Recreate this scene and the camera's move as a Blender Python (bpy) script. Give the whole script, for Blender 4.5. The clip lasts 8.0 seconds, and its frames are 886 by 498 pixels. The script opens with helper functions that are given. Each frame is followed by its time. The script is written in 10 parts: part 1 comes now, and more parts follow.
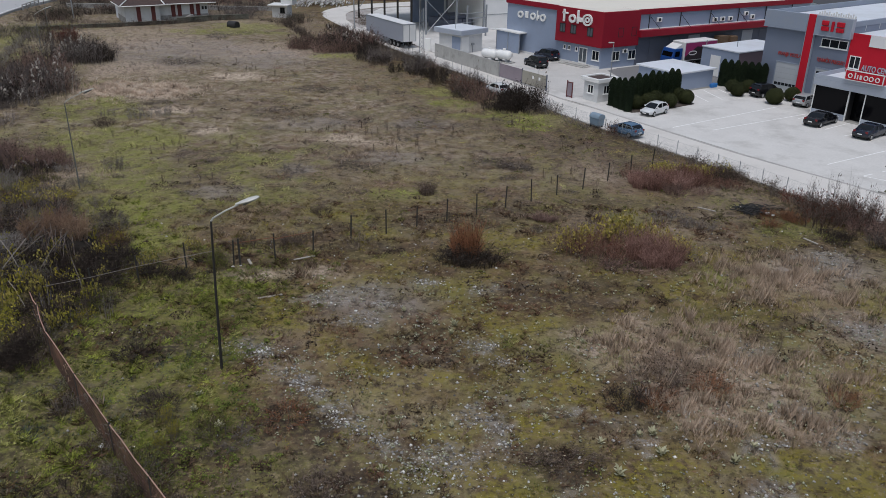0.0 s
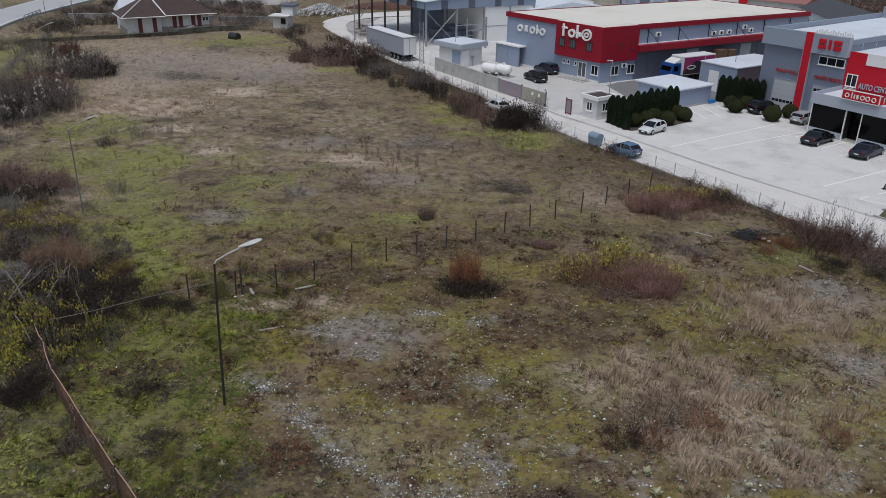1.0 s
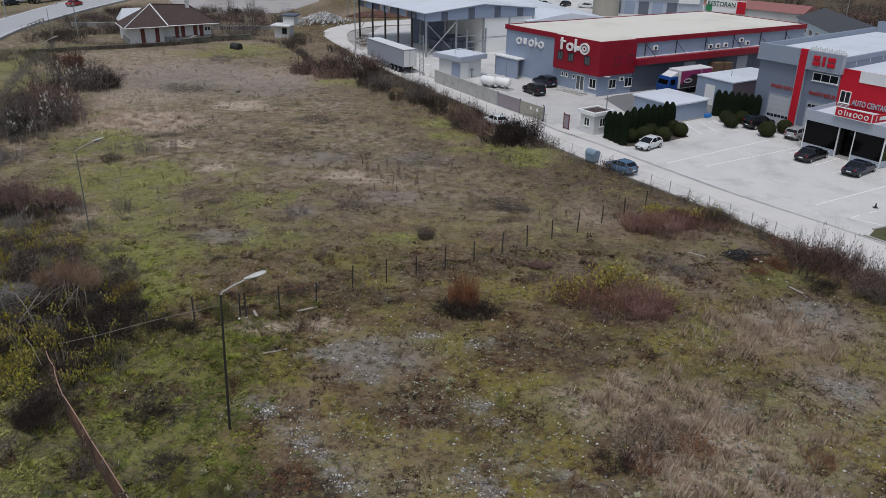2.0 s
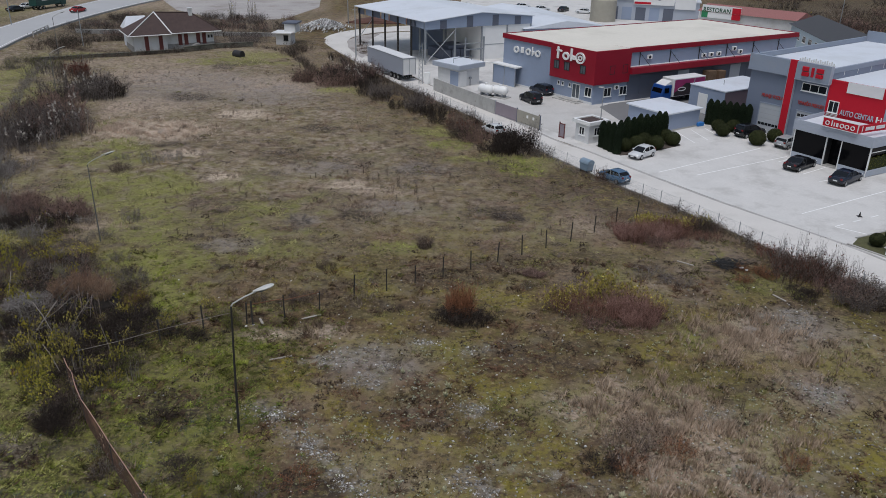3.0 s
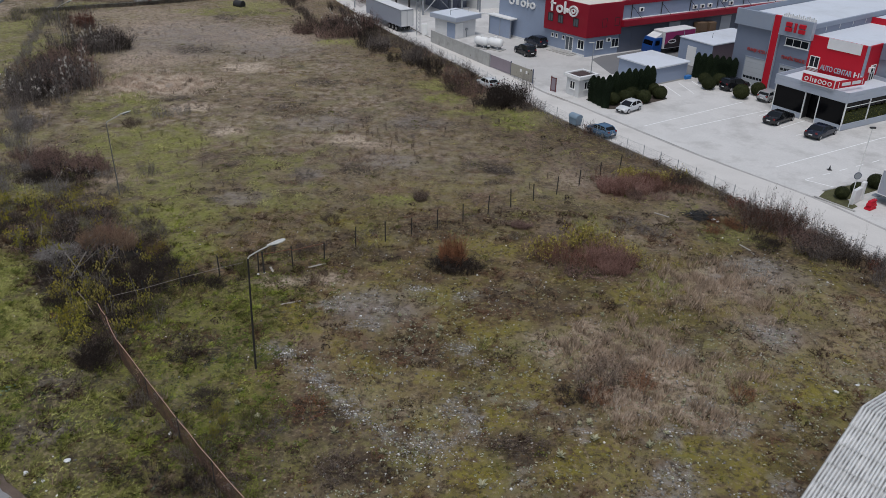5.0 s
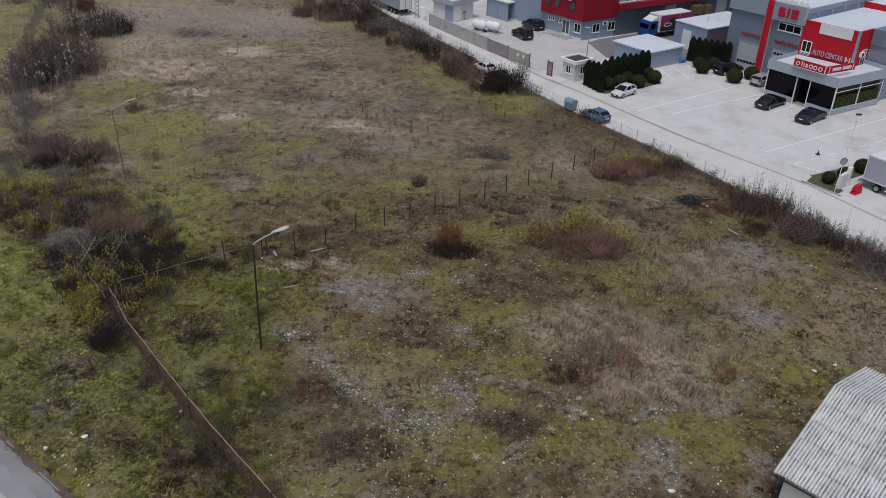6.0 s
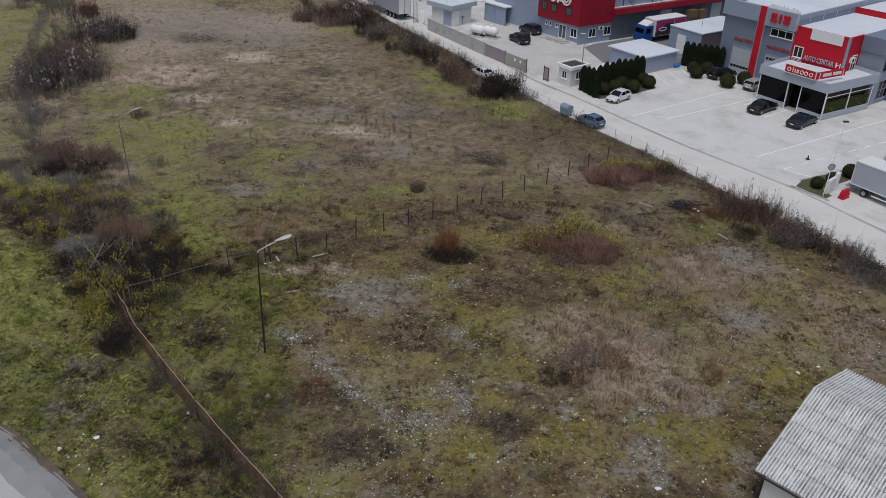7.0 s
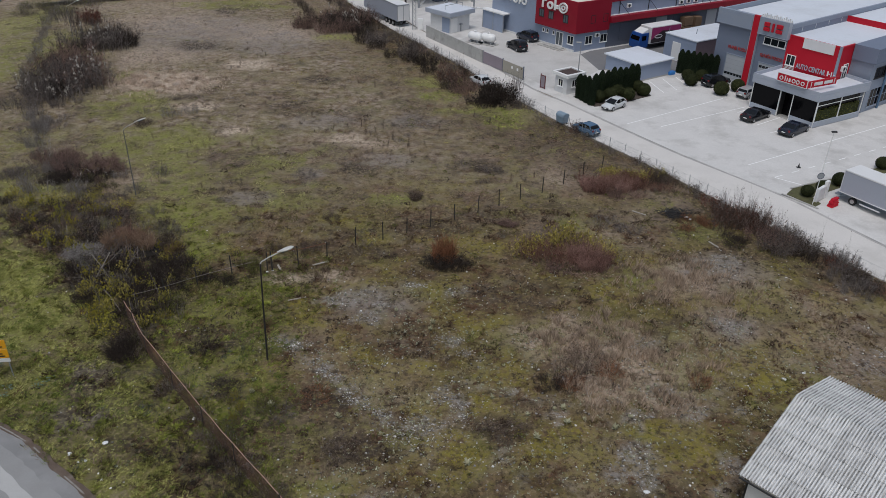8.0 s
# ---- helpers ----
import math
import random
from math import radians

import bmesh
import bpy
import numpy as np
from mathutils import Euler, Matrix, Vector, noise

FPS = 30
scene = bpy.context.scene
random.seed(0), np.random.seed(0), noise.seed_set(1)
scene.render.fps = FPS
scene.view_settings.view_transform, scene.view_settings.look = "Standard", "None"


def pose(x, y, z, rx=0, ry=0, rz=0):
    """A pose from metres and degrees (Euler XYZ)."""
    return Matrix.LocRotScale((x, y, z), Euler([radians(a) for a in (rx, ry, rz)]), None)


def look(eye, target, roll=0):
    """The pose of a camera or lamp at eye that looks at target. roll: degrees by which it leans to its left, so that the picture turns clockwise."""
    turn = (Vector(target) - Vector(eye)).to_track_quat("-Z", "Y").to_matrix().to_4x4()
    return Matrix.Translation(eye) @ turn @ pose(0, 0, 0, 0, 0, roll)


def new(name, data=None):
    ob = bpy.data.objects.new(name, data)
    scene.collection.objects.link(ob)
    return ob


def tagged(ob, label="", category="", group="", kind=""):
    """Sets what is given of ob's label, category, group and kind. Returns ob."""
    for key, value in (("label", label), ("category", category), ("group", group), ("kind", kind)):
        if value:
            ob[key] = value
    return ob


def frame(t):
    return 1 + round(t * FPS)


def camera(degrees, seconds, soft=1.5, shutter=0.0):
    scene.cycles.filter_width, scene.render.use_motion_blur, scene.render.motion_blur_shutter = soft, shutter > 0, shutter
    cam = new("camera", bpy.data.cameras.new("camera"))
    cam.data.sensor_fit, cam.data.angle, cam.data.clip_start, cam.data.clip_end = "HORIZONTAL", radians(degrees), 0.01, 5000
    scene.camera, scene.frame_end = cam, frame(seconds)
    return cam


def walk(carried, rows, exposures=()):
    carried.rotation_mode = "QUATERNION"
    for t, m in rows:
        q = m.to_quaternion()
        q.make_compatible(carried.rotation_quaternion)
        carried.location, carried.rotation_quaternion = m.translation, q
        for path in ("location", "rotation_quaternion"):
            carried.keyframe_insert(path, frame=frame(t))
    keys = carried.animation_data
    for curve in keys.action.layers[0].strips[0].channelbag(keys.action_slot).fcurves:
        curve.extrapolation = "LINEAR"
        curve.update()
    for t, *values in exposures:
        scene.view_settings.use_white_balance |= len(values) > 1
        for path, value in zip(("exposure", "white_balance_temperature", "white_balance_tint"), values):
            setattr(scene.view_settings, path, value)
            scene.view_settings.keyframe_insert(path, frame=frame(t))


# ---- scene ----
cam = camera(59.0, 8.0, soft=0.5)
PATH = [
    (0, (0.08, 0.263, 22.47), (0.084, 2.09, 21.658), 1.1),
    (0.5, (0.091, 0.37, 23.567), (0.095, 2.197, 22.753), 1.1),
    (1, (0.109, 0.462, 24.641), (0.112, 2.289, 23.828), 1.1),
    (1.5, (0.128, 0.343, 25.702), (0.131, 2.171, 24.889), 1.2),
    (3, (0.282, -2.184, 28.42), (0.286, -0.357, 27.608), 1.2),
    (3.5, (0.401, -3.482, 29.198), (0.406, -1.655, 28.384), 1.2),
    (4, (0.477, -4.708, 29.969), (0.483, -2.897, 29.122), 1.3),
    (4.5, (0.618, -5.835, 30.862), (0.624, -4.047, 29.964), 1.3),
    (5, (0.8, -6.851, 31.628), (0.806, -5.088, 30.683), 1.2),
    (6.5, (1.02, -9.304, 33.969), (1.03, -7.571, 32.97), 1.2),
    (7, (1.136, -9.975, 34.737), (1.145, -8.242, 33.738), 1.1),
    (7.5, (1.227, -10.582, 35.518), (1.236, -8.849, 34.519), 1.1),
    (8, (1.305, -11.102, 36.27), (1.315, -9.37, 35.271), 1.1),
]
walk(cam, [(t, look(eye, target, roll)) for t, eye, target, roll in PATH], [(0, 0.11, 6090, 10), (4, 0.06, 6090, 10), (8, -0.02, 6160, 10)])

# ---- world and light: an overcast afternoon ----
scene.view_settings.exposure = 0.0
world = bpy.data.worlds.new("overcast_sky")
scene.world = world
world.use_nodes = True
wn, wl = world.node_tree.nodes, world.node_tree.links
sky = wn.new("ShaderNodeTexSky")
sky.sky_type, sky.sun_disc = "NISHITA", False
sky.sun_elevation, sky.sun_rotation = radians(66), radians(200)
sky.air_density, sky.dust_density = 1.6, 4.0
cloud = wn.new("ShaderNodeHueSaturation")
cloud.inputs["Saturation"].default_value = 0.85
wl.new(sky.outputs[0], cloud.inputs["Color"])
wl.new(cloud.outputs[0], wn["Background"].inputs["Color"])
wn["Background"].inputs["Strength"].default_value = 0.08
sun_data = bpy.data.lights.new("sun", "SUN")
sun_data.energy, sun_data.angle, sun_data.color = 1.3, radians(24), (1.0, 0.975, 0.945)
sun = new("sun", sun_data)
sun.matrix_world = look((0, 0, 200), (24, 70, 0))

# ---- small helpers ----


class Geo:
    """Collects vertices and faces of one mesh."""

    def __init__(self):
        self.v, self.f = [], []

    def add(self, verts, faces):
        k = len(self.v)
        self.v += [tuple(p) for p in verts]
        self.f += [tuple(i + k for i in f) for f in faces]
        return self

    def box(self, x0, x1, y0, y1, z0, z1):
        vs = [(x, y, z) for z in (z0, z1) for x, y in ((x0, y0), (x1, y0), (x1, y1), (x0, y1))]
        return self.add(vs, [(3, 2, 1, 0), (4, 5, 6, 7), (0, 1, 5, 4), (1, 2, 6, 5), (2, 3, 7, 6), (3, 0, 4, 7)])

    def prism(self, poly, z0, z1):
        n = len(poly)
        vs = [(x, y, z0) for x, y in poly] + [(x, y, z1) for x, y in poly]
        return self.add(vs, [tuple(range(n))[::-1], tuple(range(n, 2 * n))] + [(i, (i + 1) % n, n + (i + 1) % n, n + i) for i in range(n)])

    def side(self, prof, y0, y1):
        """A profile of (x, z), pushed from y0 to y1."""
        n = len(prof)
        vs = [(x, y0, z) for x, z in prof] + [(x, y1, z) for x, z in prof]
        return self.add(vs, [tuple(range(n)), tuple(range(n, 2 * n))[::-1]] + [(i, n + i, n + (i + 1) % n, (i + 1) % n) for i in range(n)])

    def tube(self, pts, r, n=6, r1=None):
        pts = [Vector(p) for p in pts]
        r1 = r if r1 is None else r1
        k, m = len(self.v), len(pts)
        for i, p in enumerate(pts):
            d = (pts[min(i + 1, m - 1)] - pts[max(i - 1, 0)]).normalized()
            a = d.cross(Vector((0.31, 0.17, 0.93) if abs(d.z) < 0.95 else (1, 0, 0))).normalized()
            b = d.cross(a)
            w = r + (r1 - r) * i / max(1, m - 1)
            for j in range(n):
                q = p + a * (w * math.cos(2 * math.pi * j / n)) + b * (w * math.sin(2 * math.pi * j / n))
                self.v.append(tuple(q))
        for i in range(m - 1):
            for j in range(n):
                self.f.append((k + i * n + j, k + i * n + (j + 1) % n, k + (i + 1) * n + (j + 1) % n, k + (i + 1) * n + j))
        self.f += [tuple(k + j for j in range(n))[::-1], tuple(k + (m - 1) * n + j for j in range(n))]
        return self

    def disc(self, centre, axis, r, h, n=16):
        c, a = Vector(centre), Vector(axis).normalized()
        return self.tube([c - a * h / 2, c + a * h / 2], r, n)

    def loft(self, rings):
        k, n = len(self.v), len(rings[0])
        for ring in rings:
            self.v += [tuple(p) for p in ring]
        for i in range(len(rings) - 1):
            for j in range(n):
                self.f.append((k + i * n + j, k + i * n + (j + 1) % n, k + (i + 1) * n + (j + 1) % n, k + (i + 1) * n + j))
        self.f += [tuple(k + j for j in range(n))[::-1], tuple(k + (len(rings) - 1) * n + j for j in range(n))]
        return self

    def ball(self, c, rx, ry, rz, rows=8, cols=12, lump=0.0):
        rings = []
        for i in range(rows + 1):
            th = math.pi * (0.02 + 0.96 * i / rows)
            rings.append([(c[0] + rx * math.sin(th) * math.cos(2 * math.pi * j / cols) * (1 + lump * random.uniform(-1, 1)),
                           c[1] + ry * math.sin(th) * math.sin(2 * math.pi * j / cols) * (1 + lump * random.uniform(-1, 1)),
                           c[2] - rz * math.cos(th)) for j in range(cols)])
        return self.loft(rings)

    def mesh(self, name, material, bevel=0.0, smooth=False):
        me = bpy.data.meshes.new(name)
        me.from_pydata(self.v, [], self.f)
        if bevel or smooth:
            bm = bmesh.new()
            bm.from_mesh(me)
            bmesh.ops.recalc_face_normals(bm, faces=bm.faces)
            if bevel:
                sharp = [e for e in bm.edges if len(e.link_faces) == 2 and e.calc_face_angle(0) > 0.6]
                bmesh.ops.bevel(bm, geom=sharp, offset=bevel, segments=1, affect="EDGES")
            if smooth:
                for f in bm.faces:
                    f.smooth = True
                for e in bm.edges:
                    e.smooth = e.calc_face_angle(0) < 0.7 if len(e.link_faces) == 2 else False
            bm.to_mesh(me)
            bm.free()
        else:
            bm = bmesh.new()
            bm.from_mesh(me)
            bmesh.ops.recalc_face_normals(bm, faces=bm.faces)
            bm.to_mesh(me)
            bm.free()
        me.materials.append(material)
        return me


def place(name, me, parent=None, m=None, label="", kind=""):
    ob = new(name, me)
    ob.parent = parent
    if m is not None:
        ob.matrix_basis = m
    return tagged(ob, label, "", "", kind)


def part(name, geo, material, parent, label="", m=None, bevel=0.0, smooth=False):
    return place(name, geo.mesh(name, material, bevel, smooth), parent, m, label)


def thing(name, m, label, category, group="", kind=""):
    ob = new(name)
    ob.empty_display_size = 0.3
    ob.matrix_basis = m
    return tagged(ob, label, category, group, kind)


def structure(name, geo, material, label, category, bevel=0.0, m=None):
    ob = place(name, geo.mesh(name, material, bevel), None, m)
    return tagged(ob, label, category, "", "structure")


def along(p0, p1, z=0.0):
    """The pose of a wall: x runs from p0 to p1, y goes in behind it, z up."""
    return pose(p0[0], p0[1], z, 0, 0, math.degrees(math.atan2(p1[1] - p0[1], p1[0] - p0[0])))


def gap(p0, p1):
    return math.hypot(p1[0] - p0[0], p1[1] - p0[1])


def words(text, size, depth, material, parent, m, name="lettering", label="", width=None, bold=0.0):
    cu = bpy.data.curves.new("text", "FONT")
    cu.body, cu.size, cu.extrude, cu.offset = text, size, depth, bold
    tmp = new("text", cu)
    me = bpy.data.meshes.new_from_object(tmp.evaluated_get(bpy.context.evaluated_depsgraph_get()))
    bpy.data.objects.remove(tmp)
    me.name = name
    if width:
        xs = [v.co.x for v in me.vertices]
        k = width / max(1e-6, max(xs) - min(xs))
        for v in me.vertices:
            v.co.x *= k
    me.materials.clear()
    me.materials.append(material)
    return place(name, me, parent, m, label)


# ---- materials ----
def mat(name, colour, rough=0.8, metal=0.0, var=0.12, scale=3.0, fine=40.0, bump=0.0, stain=None, stain_amount=0.5, stain_scale=0.6, piece=0.0, spec=0.5, stretch=None):
    """A surface with grain and stains at two scales; piece: how far single pieces differ."""
    m = bpy.data.materials.new(name)
    m.use_nodes = True
    n, l = m.node_tree.nodes, m.node_tree.links
    b = n["Principled BSDF"]
    b.inputs["Roughness"].default_value, b.inputs["Metallic"].default_value = rough, metal
    b.inputs["Specular IOR Level"].default_value = spec
    tc = n.new("ShaderNodeTexCoord")
    co = tc.outputs["Object"]
    if piece:
        who, shift = n.new("ShaderNodeObjectInfo"), n.new("ShaderNodeVectorMath")
        shift.operation, shift.inputs[1].default_value = "MULTIPLY_ADD", (37, 53, 71)
        l.new(who.outputs["Random"], shift.inputs[0]), l.new(co, shift.inputs[2])
        co = shift.outputs[0]
    if stretch:
        mp = n.new("ShaderNodeMapping")
        mp.inputs["Scale"].default_value = stretch
        l.new(co, mp.inputs["Vector"])
        co = mp.outputs[0]
    big, small = n.new("ShaderNodeTexNoise"), n.new("ShaderNodeTexNoise")
    big.inputs["Scale"].default_value, big.inputs["Detail"].default_value = scale, 5
    small.inputs["Scale"].default_value, small.inputs["Detail"].default_value = fine, 3
    l.new(co, big.inputs["Vector"]), l.new(co, small.inputs["Vector"])
    add = n.new("ShaderNodeMath")
    add.operation = "ADD"
    l.new(big.outputs["Fac"], add.inputs[0]), l.new(small.outputs["Fac"], add.inputs[1])
    rng_ = n.new("ShaderNodeMapRange")
    rng_.inputs["From Min"].default_value, rng_.inputs["From Max"].default_value = 0.6, 1.4
    rng_.inputs["To Min"].default_value, rng_.inputs["To Max"].default_value = 1 - var, 1 + var
    l.new(add.outputs[0], rng_.inputs["Value"])
    val = rng_.outputs[0]
    if piece:
        info = n.new("ShaderNodeObjectInfo")
        pr = n.new("ShaderNodeMapRange")
        pr.inputs["To Min"].default_value, pr.inputs["To Max"].default_value = 1 - piece, 1 + piece
        l.new(info.outputs["Random"], pr.inputs["Value"])
        mu = n.new("ShaderNodeMath")
        mu.operation = "MULTIPLY"
        l.new(val, mu.inputs[0]), l.new(pr.outputs[0], mu.inputs[1])
        val = mu.outputs[0]
    hsv = n.new("ShaderNodeHueSaturation")
    hsv.inputs["Color"].default_value = (*colour, 1)
    l.new(val, hsv.inputs["Value"])
    out = hsv.outputs[0]
    if stain:
        st = n.new("ShaderNodeTexNoise")
        st.inputs["Scale"].default_value, st.inputs["Detail"].default_value, st.inputs["Roughness"].default_value = stain_scale, 6, 0.65
        l.new(co, st.inputs["Vector"])
        rm = n.new("ShaderNodeMapRange")
        rm.inputs["From Min"].default_value, rm.inputs["From Max"].default_value = 0.5, 0.72
        rm.inputs["To Max"].default_value = stain_amount
        l.new(st.outputs["Fac"], rm.inputs["Value"])
        mx = n.new("ShaderNodeMix")
        mx.data_type = "RGBA"
        l.new(rm.outputs[0], mx.inputs[0]), l.new(out, mx.inputs[6])
        mx.inputs[7].default_value = (*stain, 1)
        out = mx.outputs[2]
    l.new(out, b.inputs["Base Color"])
    if bump:
        bp = n.new("ShaderNodeBump")
        bp.inputs["Strength"].default_value, bp.inputs["Distance"].default_value = bump, 0.02
        l.new(small.outputs["Fac"], bp.inputs["Height"]), l.new(bp.outputs[0], b.inputs["Normal"])
    return m


def leafy(name, ramp, rough=0.75, soft=0.3, drift=0.0, size=1.0):
    """Leaves, blades and twigs: each island takes its own tone from the ramp; drift: how far the tone follows the place instead, in patches of that size."""
    m = bpy.data.materials.new(name)
    m.use_nodes = True
    n, l = m.node_tree.nodes, m.node_tree.links
    b = n["Principled BSDF"]
    b.inputs["Roughness"].default_value = rough
    b.inputs["Specular IOR Level"].default_value = 0.2
    g, o, r = n.new("ShaderNodeNewGeometry"), n.new("ShaderNodeObjectInfo"), n.new("ShaderNodeValToRGB")
    mx = n.new("ShaderNodeMath")
    mx.operation, mx.inputs[1].default_value = "MULTIPLY_ADD", 1 - soft
    sm = n.new("ShaderNodeMath")
    sm.operation, sm.inputs[1].default_value = "MULTIPLY", soft
    l.new(o.outputs["Random"], sm.inputs[0])
    l.new(g.outputs["Random Per Island"], mx.inputs[0]), l.new(sm.outputs[0], mx.inputs[2])
    tone = mx.outputs[0]
    if drift:
        blend = n.new("ShaderNodeMix")
        blend.inputs[0].default_value = drift
        t = n.new("ShaderNodeTexNoise")
        t.inputs["Scale"].default_value, t.inputs["Detail"].default_value, t.inputs["Roughness"].default_value = 1.0 / size, 6, 0.68
        l.new(g.outputs["Position"], t.inputs["Vector"])
        sp = n.new("ShaderNodeMapRange")
        sp.inputs["From Min"].default_value, sp.inputs["From Max"].default_value = 0.36, 0.64
        l.new(t.outputs["Fac"], sp.inputs["Value"])
        l.new(tone, blend.inputs[2]), l.new(sp.outputs[0], blend.inputs[3])
        tone = blend.outputs[0]
    l.new(tone, r.inputs[0])
    el = r.color_ramp.elements
    while len(el) < len(ramp):
        el.new(0.5)
    for e, (p, c) in zip(el, ramp):
        e.position, e.color = p, (*c, 1)
    l.new(r.outputs[0], b.inputs["Base Color"])
    return m


def glassy(name, colour=(0.015, 0.018, 0.022), rough=0.06, spec=0.4):
    m = bpy.data.materials.new(name)
    m.use_nodes = True
    b = m.node_tree.nodes["Principled BSDF"]
    b.inputs["Base Color"].default_value = (*colour, 1)
    b.inputs["Roughness"].default_value = rough
    b.inputs["Specular IOR Level"].default_value = spec
    return m


ASPHALT = mat("asphalt", (0.17, 0.17, 0.175), 0.9, var=0.1, scale=0.25, fine=60, bump=0.3, stain=(0.22, 0.21, 0.2), stain_amount=0.5, stain_scale=0.15)
CONCRETE = mat("pale_paving", (0.585, 0.57, 0.55), 0.85, var=0.09, scale=0.35, fine=5, bump=0.15, stain=(0.36, 0.345, 0.325), stain_amount=0.75, stain_scale=0.2)
WORN_YARD = mat("worn_yard_concrete", (0.5, 0.485, 0.465), 0.9, var=0.1, scale=0.25, fine=8, bump=0.15, stain=(0.36, 0.345, 0.325), stain_amount=0.7, stain_scale=0.2)
DUST = mat("dusty_road", (0.6, 0.575, 0.545), 0.95, var=0.09, scale=0.2, fine=12, bump=0.3, stain=(0.4, 0.38, 0.35), stain_amount=0.45, stain_scale=0.22)
KERB = mat("kerb_concrete", (0.4, 0.39, 0.37), 0.9, var=0.15, scale=1.2, bump=0.3, stain=(0.25, 0.24, 0.22), stain_scale=0.8)
JOINT = mat("dark_gutter", (0.4, 0.385, 0.37), 0.95, var=0.3, scale=0.8)
LINE = mat("road_paint", (0.82, 0.82, 0.81), 0.7, var=0.08, scale=1.0, stain=(0.6, 0.6, 0.59), stain_amount=0.7, stain_scale=1.4)
HIGHWAY_GREY = mat("worn_pale_asphalt", (0.4, 0.4, 0.405), 0.9, var=0.08, scale=0.2, fine=40, bump=0.2, stain=(0.33, 0.33, 0.33), stain_amount=0.5, stain_scale=0.1)
GRAVEL_YARD = mat("mottled_gravel", (0.37, 0.345, 0.33), 0.95, var=0.2, scale=0.15, fine=2.0, stain=(0.2, 0.17, 0.15), stain_amount=0.8, stain_scale=0.12)
TURF = mat("thin_turf", (0.085, 0.085, 0.035), 0.95, var=0.35, scale=1.5, fine=12, bump=0.5, stain=(0.07, 0.05, 0.04), stain_scale=0.9)
RED_CLAD = mat("red_cladding", (0.245, 0.006, 0.02), 0.5, spec=0.3, var=0.06, scale=0.4, fine=8, stain=(0.24, 0.02, 0.03), stain_amount=0.3)
BRIGHT_RED = mat("bright_red_panel", (0.46, 0.009, 0.024), 0.5, var=0.05, scale=0.5, fine=6, spec=0.25)
GREY_CLAD = mat("blue_grey_cladding", (0.262, 0.315, 0.425), 0.5, var=0.05, scale=0.3, fine=10, stain=(0.22, 0.24, 0.29), stain_amount=0.35)
DARK_CLAD = mat("dark_grey_cladding", (0.1, 0.113, 0.152), 0.55, var=0.08, scale=0.4, fine=10)
BIS_GREY = mat("grey_composite_panel", (0.165, 0.195, 0.265), 0.5, var=0.04, scale=0.3, fine=8)
CAFE_GREY = mat("pale_cafe_fascia", (0.37, 0.405, 0.475), 0.5, var=0.05, scale=0.3, fine=8, stain=(0.35, 0.36, 0.37), stain_amount=0.3)
BIS_LIGHT = mat("light_grey_panel", (0.25, 0.29, 0.365), 0.5, var=0.05, scale=0.3, fine=8, stain=(0.3, 0.31, 0.33), stain_amount=0.3)
WHITE = mat("white_paint", (0.78, 0.78, 0.77), 0.5, var=0.05, scale=0.8, fine=10)
PLASTER = mat("white_plaster", (0.63, 0.635, 0.64), 0.9, var=0.08, scale=0.6, fine=20, bump=0.2, stain=(0.42, 0.4, 0.37), stain_amount=0.55, stain_scale=0.5)
ROOF_SHEET = mat("white_roof_sheet", (0.67, 0.7, 0.755), 0.45, var=0.05, scale=0.15, fine=3, stain=(0.46, 0.47, 0.48), stain_amount=0.5, stain_scale=0.12)
ROOF_CREAM = mat("cream_roof_membrane", (0.68, 0.645, 0.57), 0.8, var=0.06, scale=0.12, fine=3, stain=(0.5, 0.47, 0.4), stain_amount=0.5, stain_scale=0.1)
STEEL = mat("galvanised_steel", (0.34, 0.36, 0.38), 0.5, 0.5, var=0.12, scale=2.0)
DARK_STEEL = mat("weathered_dark_pole", (0.035, 0.032, 0.03), 0.75, 0.2, var=0.25, scale=3.0)
LAMP_GREY = mat("lamp_casing", (0.5, 0.5, 0.48), 0.5, 0.1, var=0.1, scale=4)
LEAF_SEED = leafy("pale_seed_heads", [(0.0, (0.25, 0.22, 0.19)), (1.0, (0.6, 0.56, 0.5))])
RUST = mat("rusty_steel", (0.2, 0.095, 0.055), 0.9, 0.1, var=0.25, scale=3.0, stain=(0.32, 0.2, 0.14), stain_amount=0.6, stain_scale=2.0)
BLACK = mat("black_plastic", (0.02, 0.02, 0.021), 0.7, var=0.2, scale=5)
RUBBER = mat("tyre_rubber", (0.018, 0.018, 0.018), 0.9, var=0.2, scale=8)
ALLOY = mat("alloy_rim", (0.45, 0.46, 0.47), 0.35, 0.8, var=0.1, scale=6)
GLASS = glassy("window_glass")
TINT = glassy("tinted_glass", (0.004, 0.004, 0.005), 0.1, 0.12)
PANE = glassy("pale_pane", (0.1, 0.115, 0.13), 0.08)
GARAGE = mat("garage_door_sheet", (0.42, 0.44, 0.47), 0.5, var=0.05, scale=1.0)
TILE_ROOF = mat("brown_roof_tiles", (0.062, 0.04, 0.036), 0.85, var=0.25, scale=1.5, fine=12, bump=0.5)
STONE = mat("grey_stone", (0.3, 0.29, 0.28), 0.9, var=0.3, scale=1.6, fine=15, bump=0.5, stain=(0.14, 0.13, 0.12), stain_amount=0.7, stain_scale=1.0)
SHUTTER = mat("red_brown_shutter", (0.13, 0.035, 0.032), 0.7, var=0.2, scale=2.0)
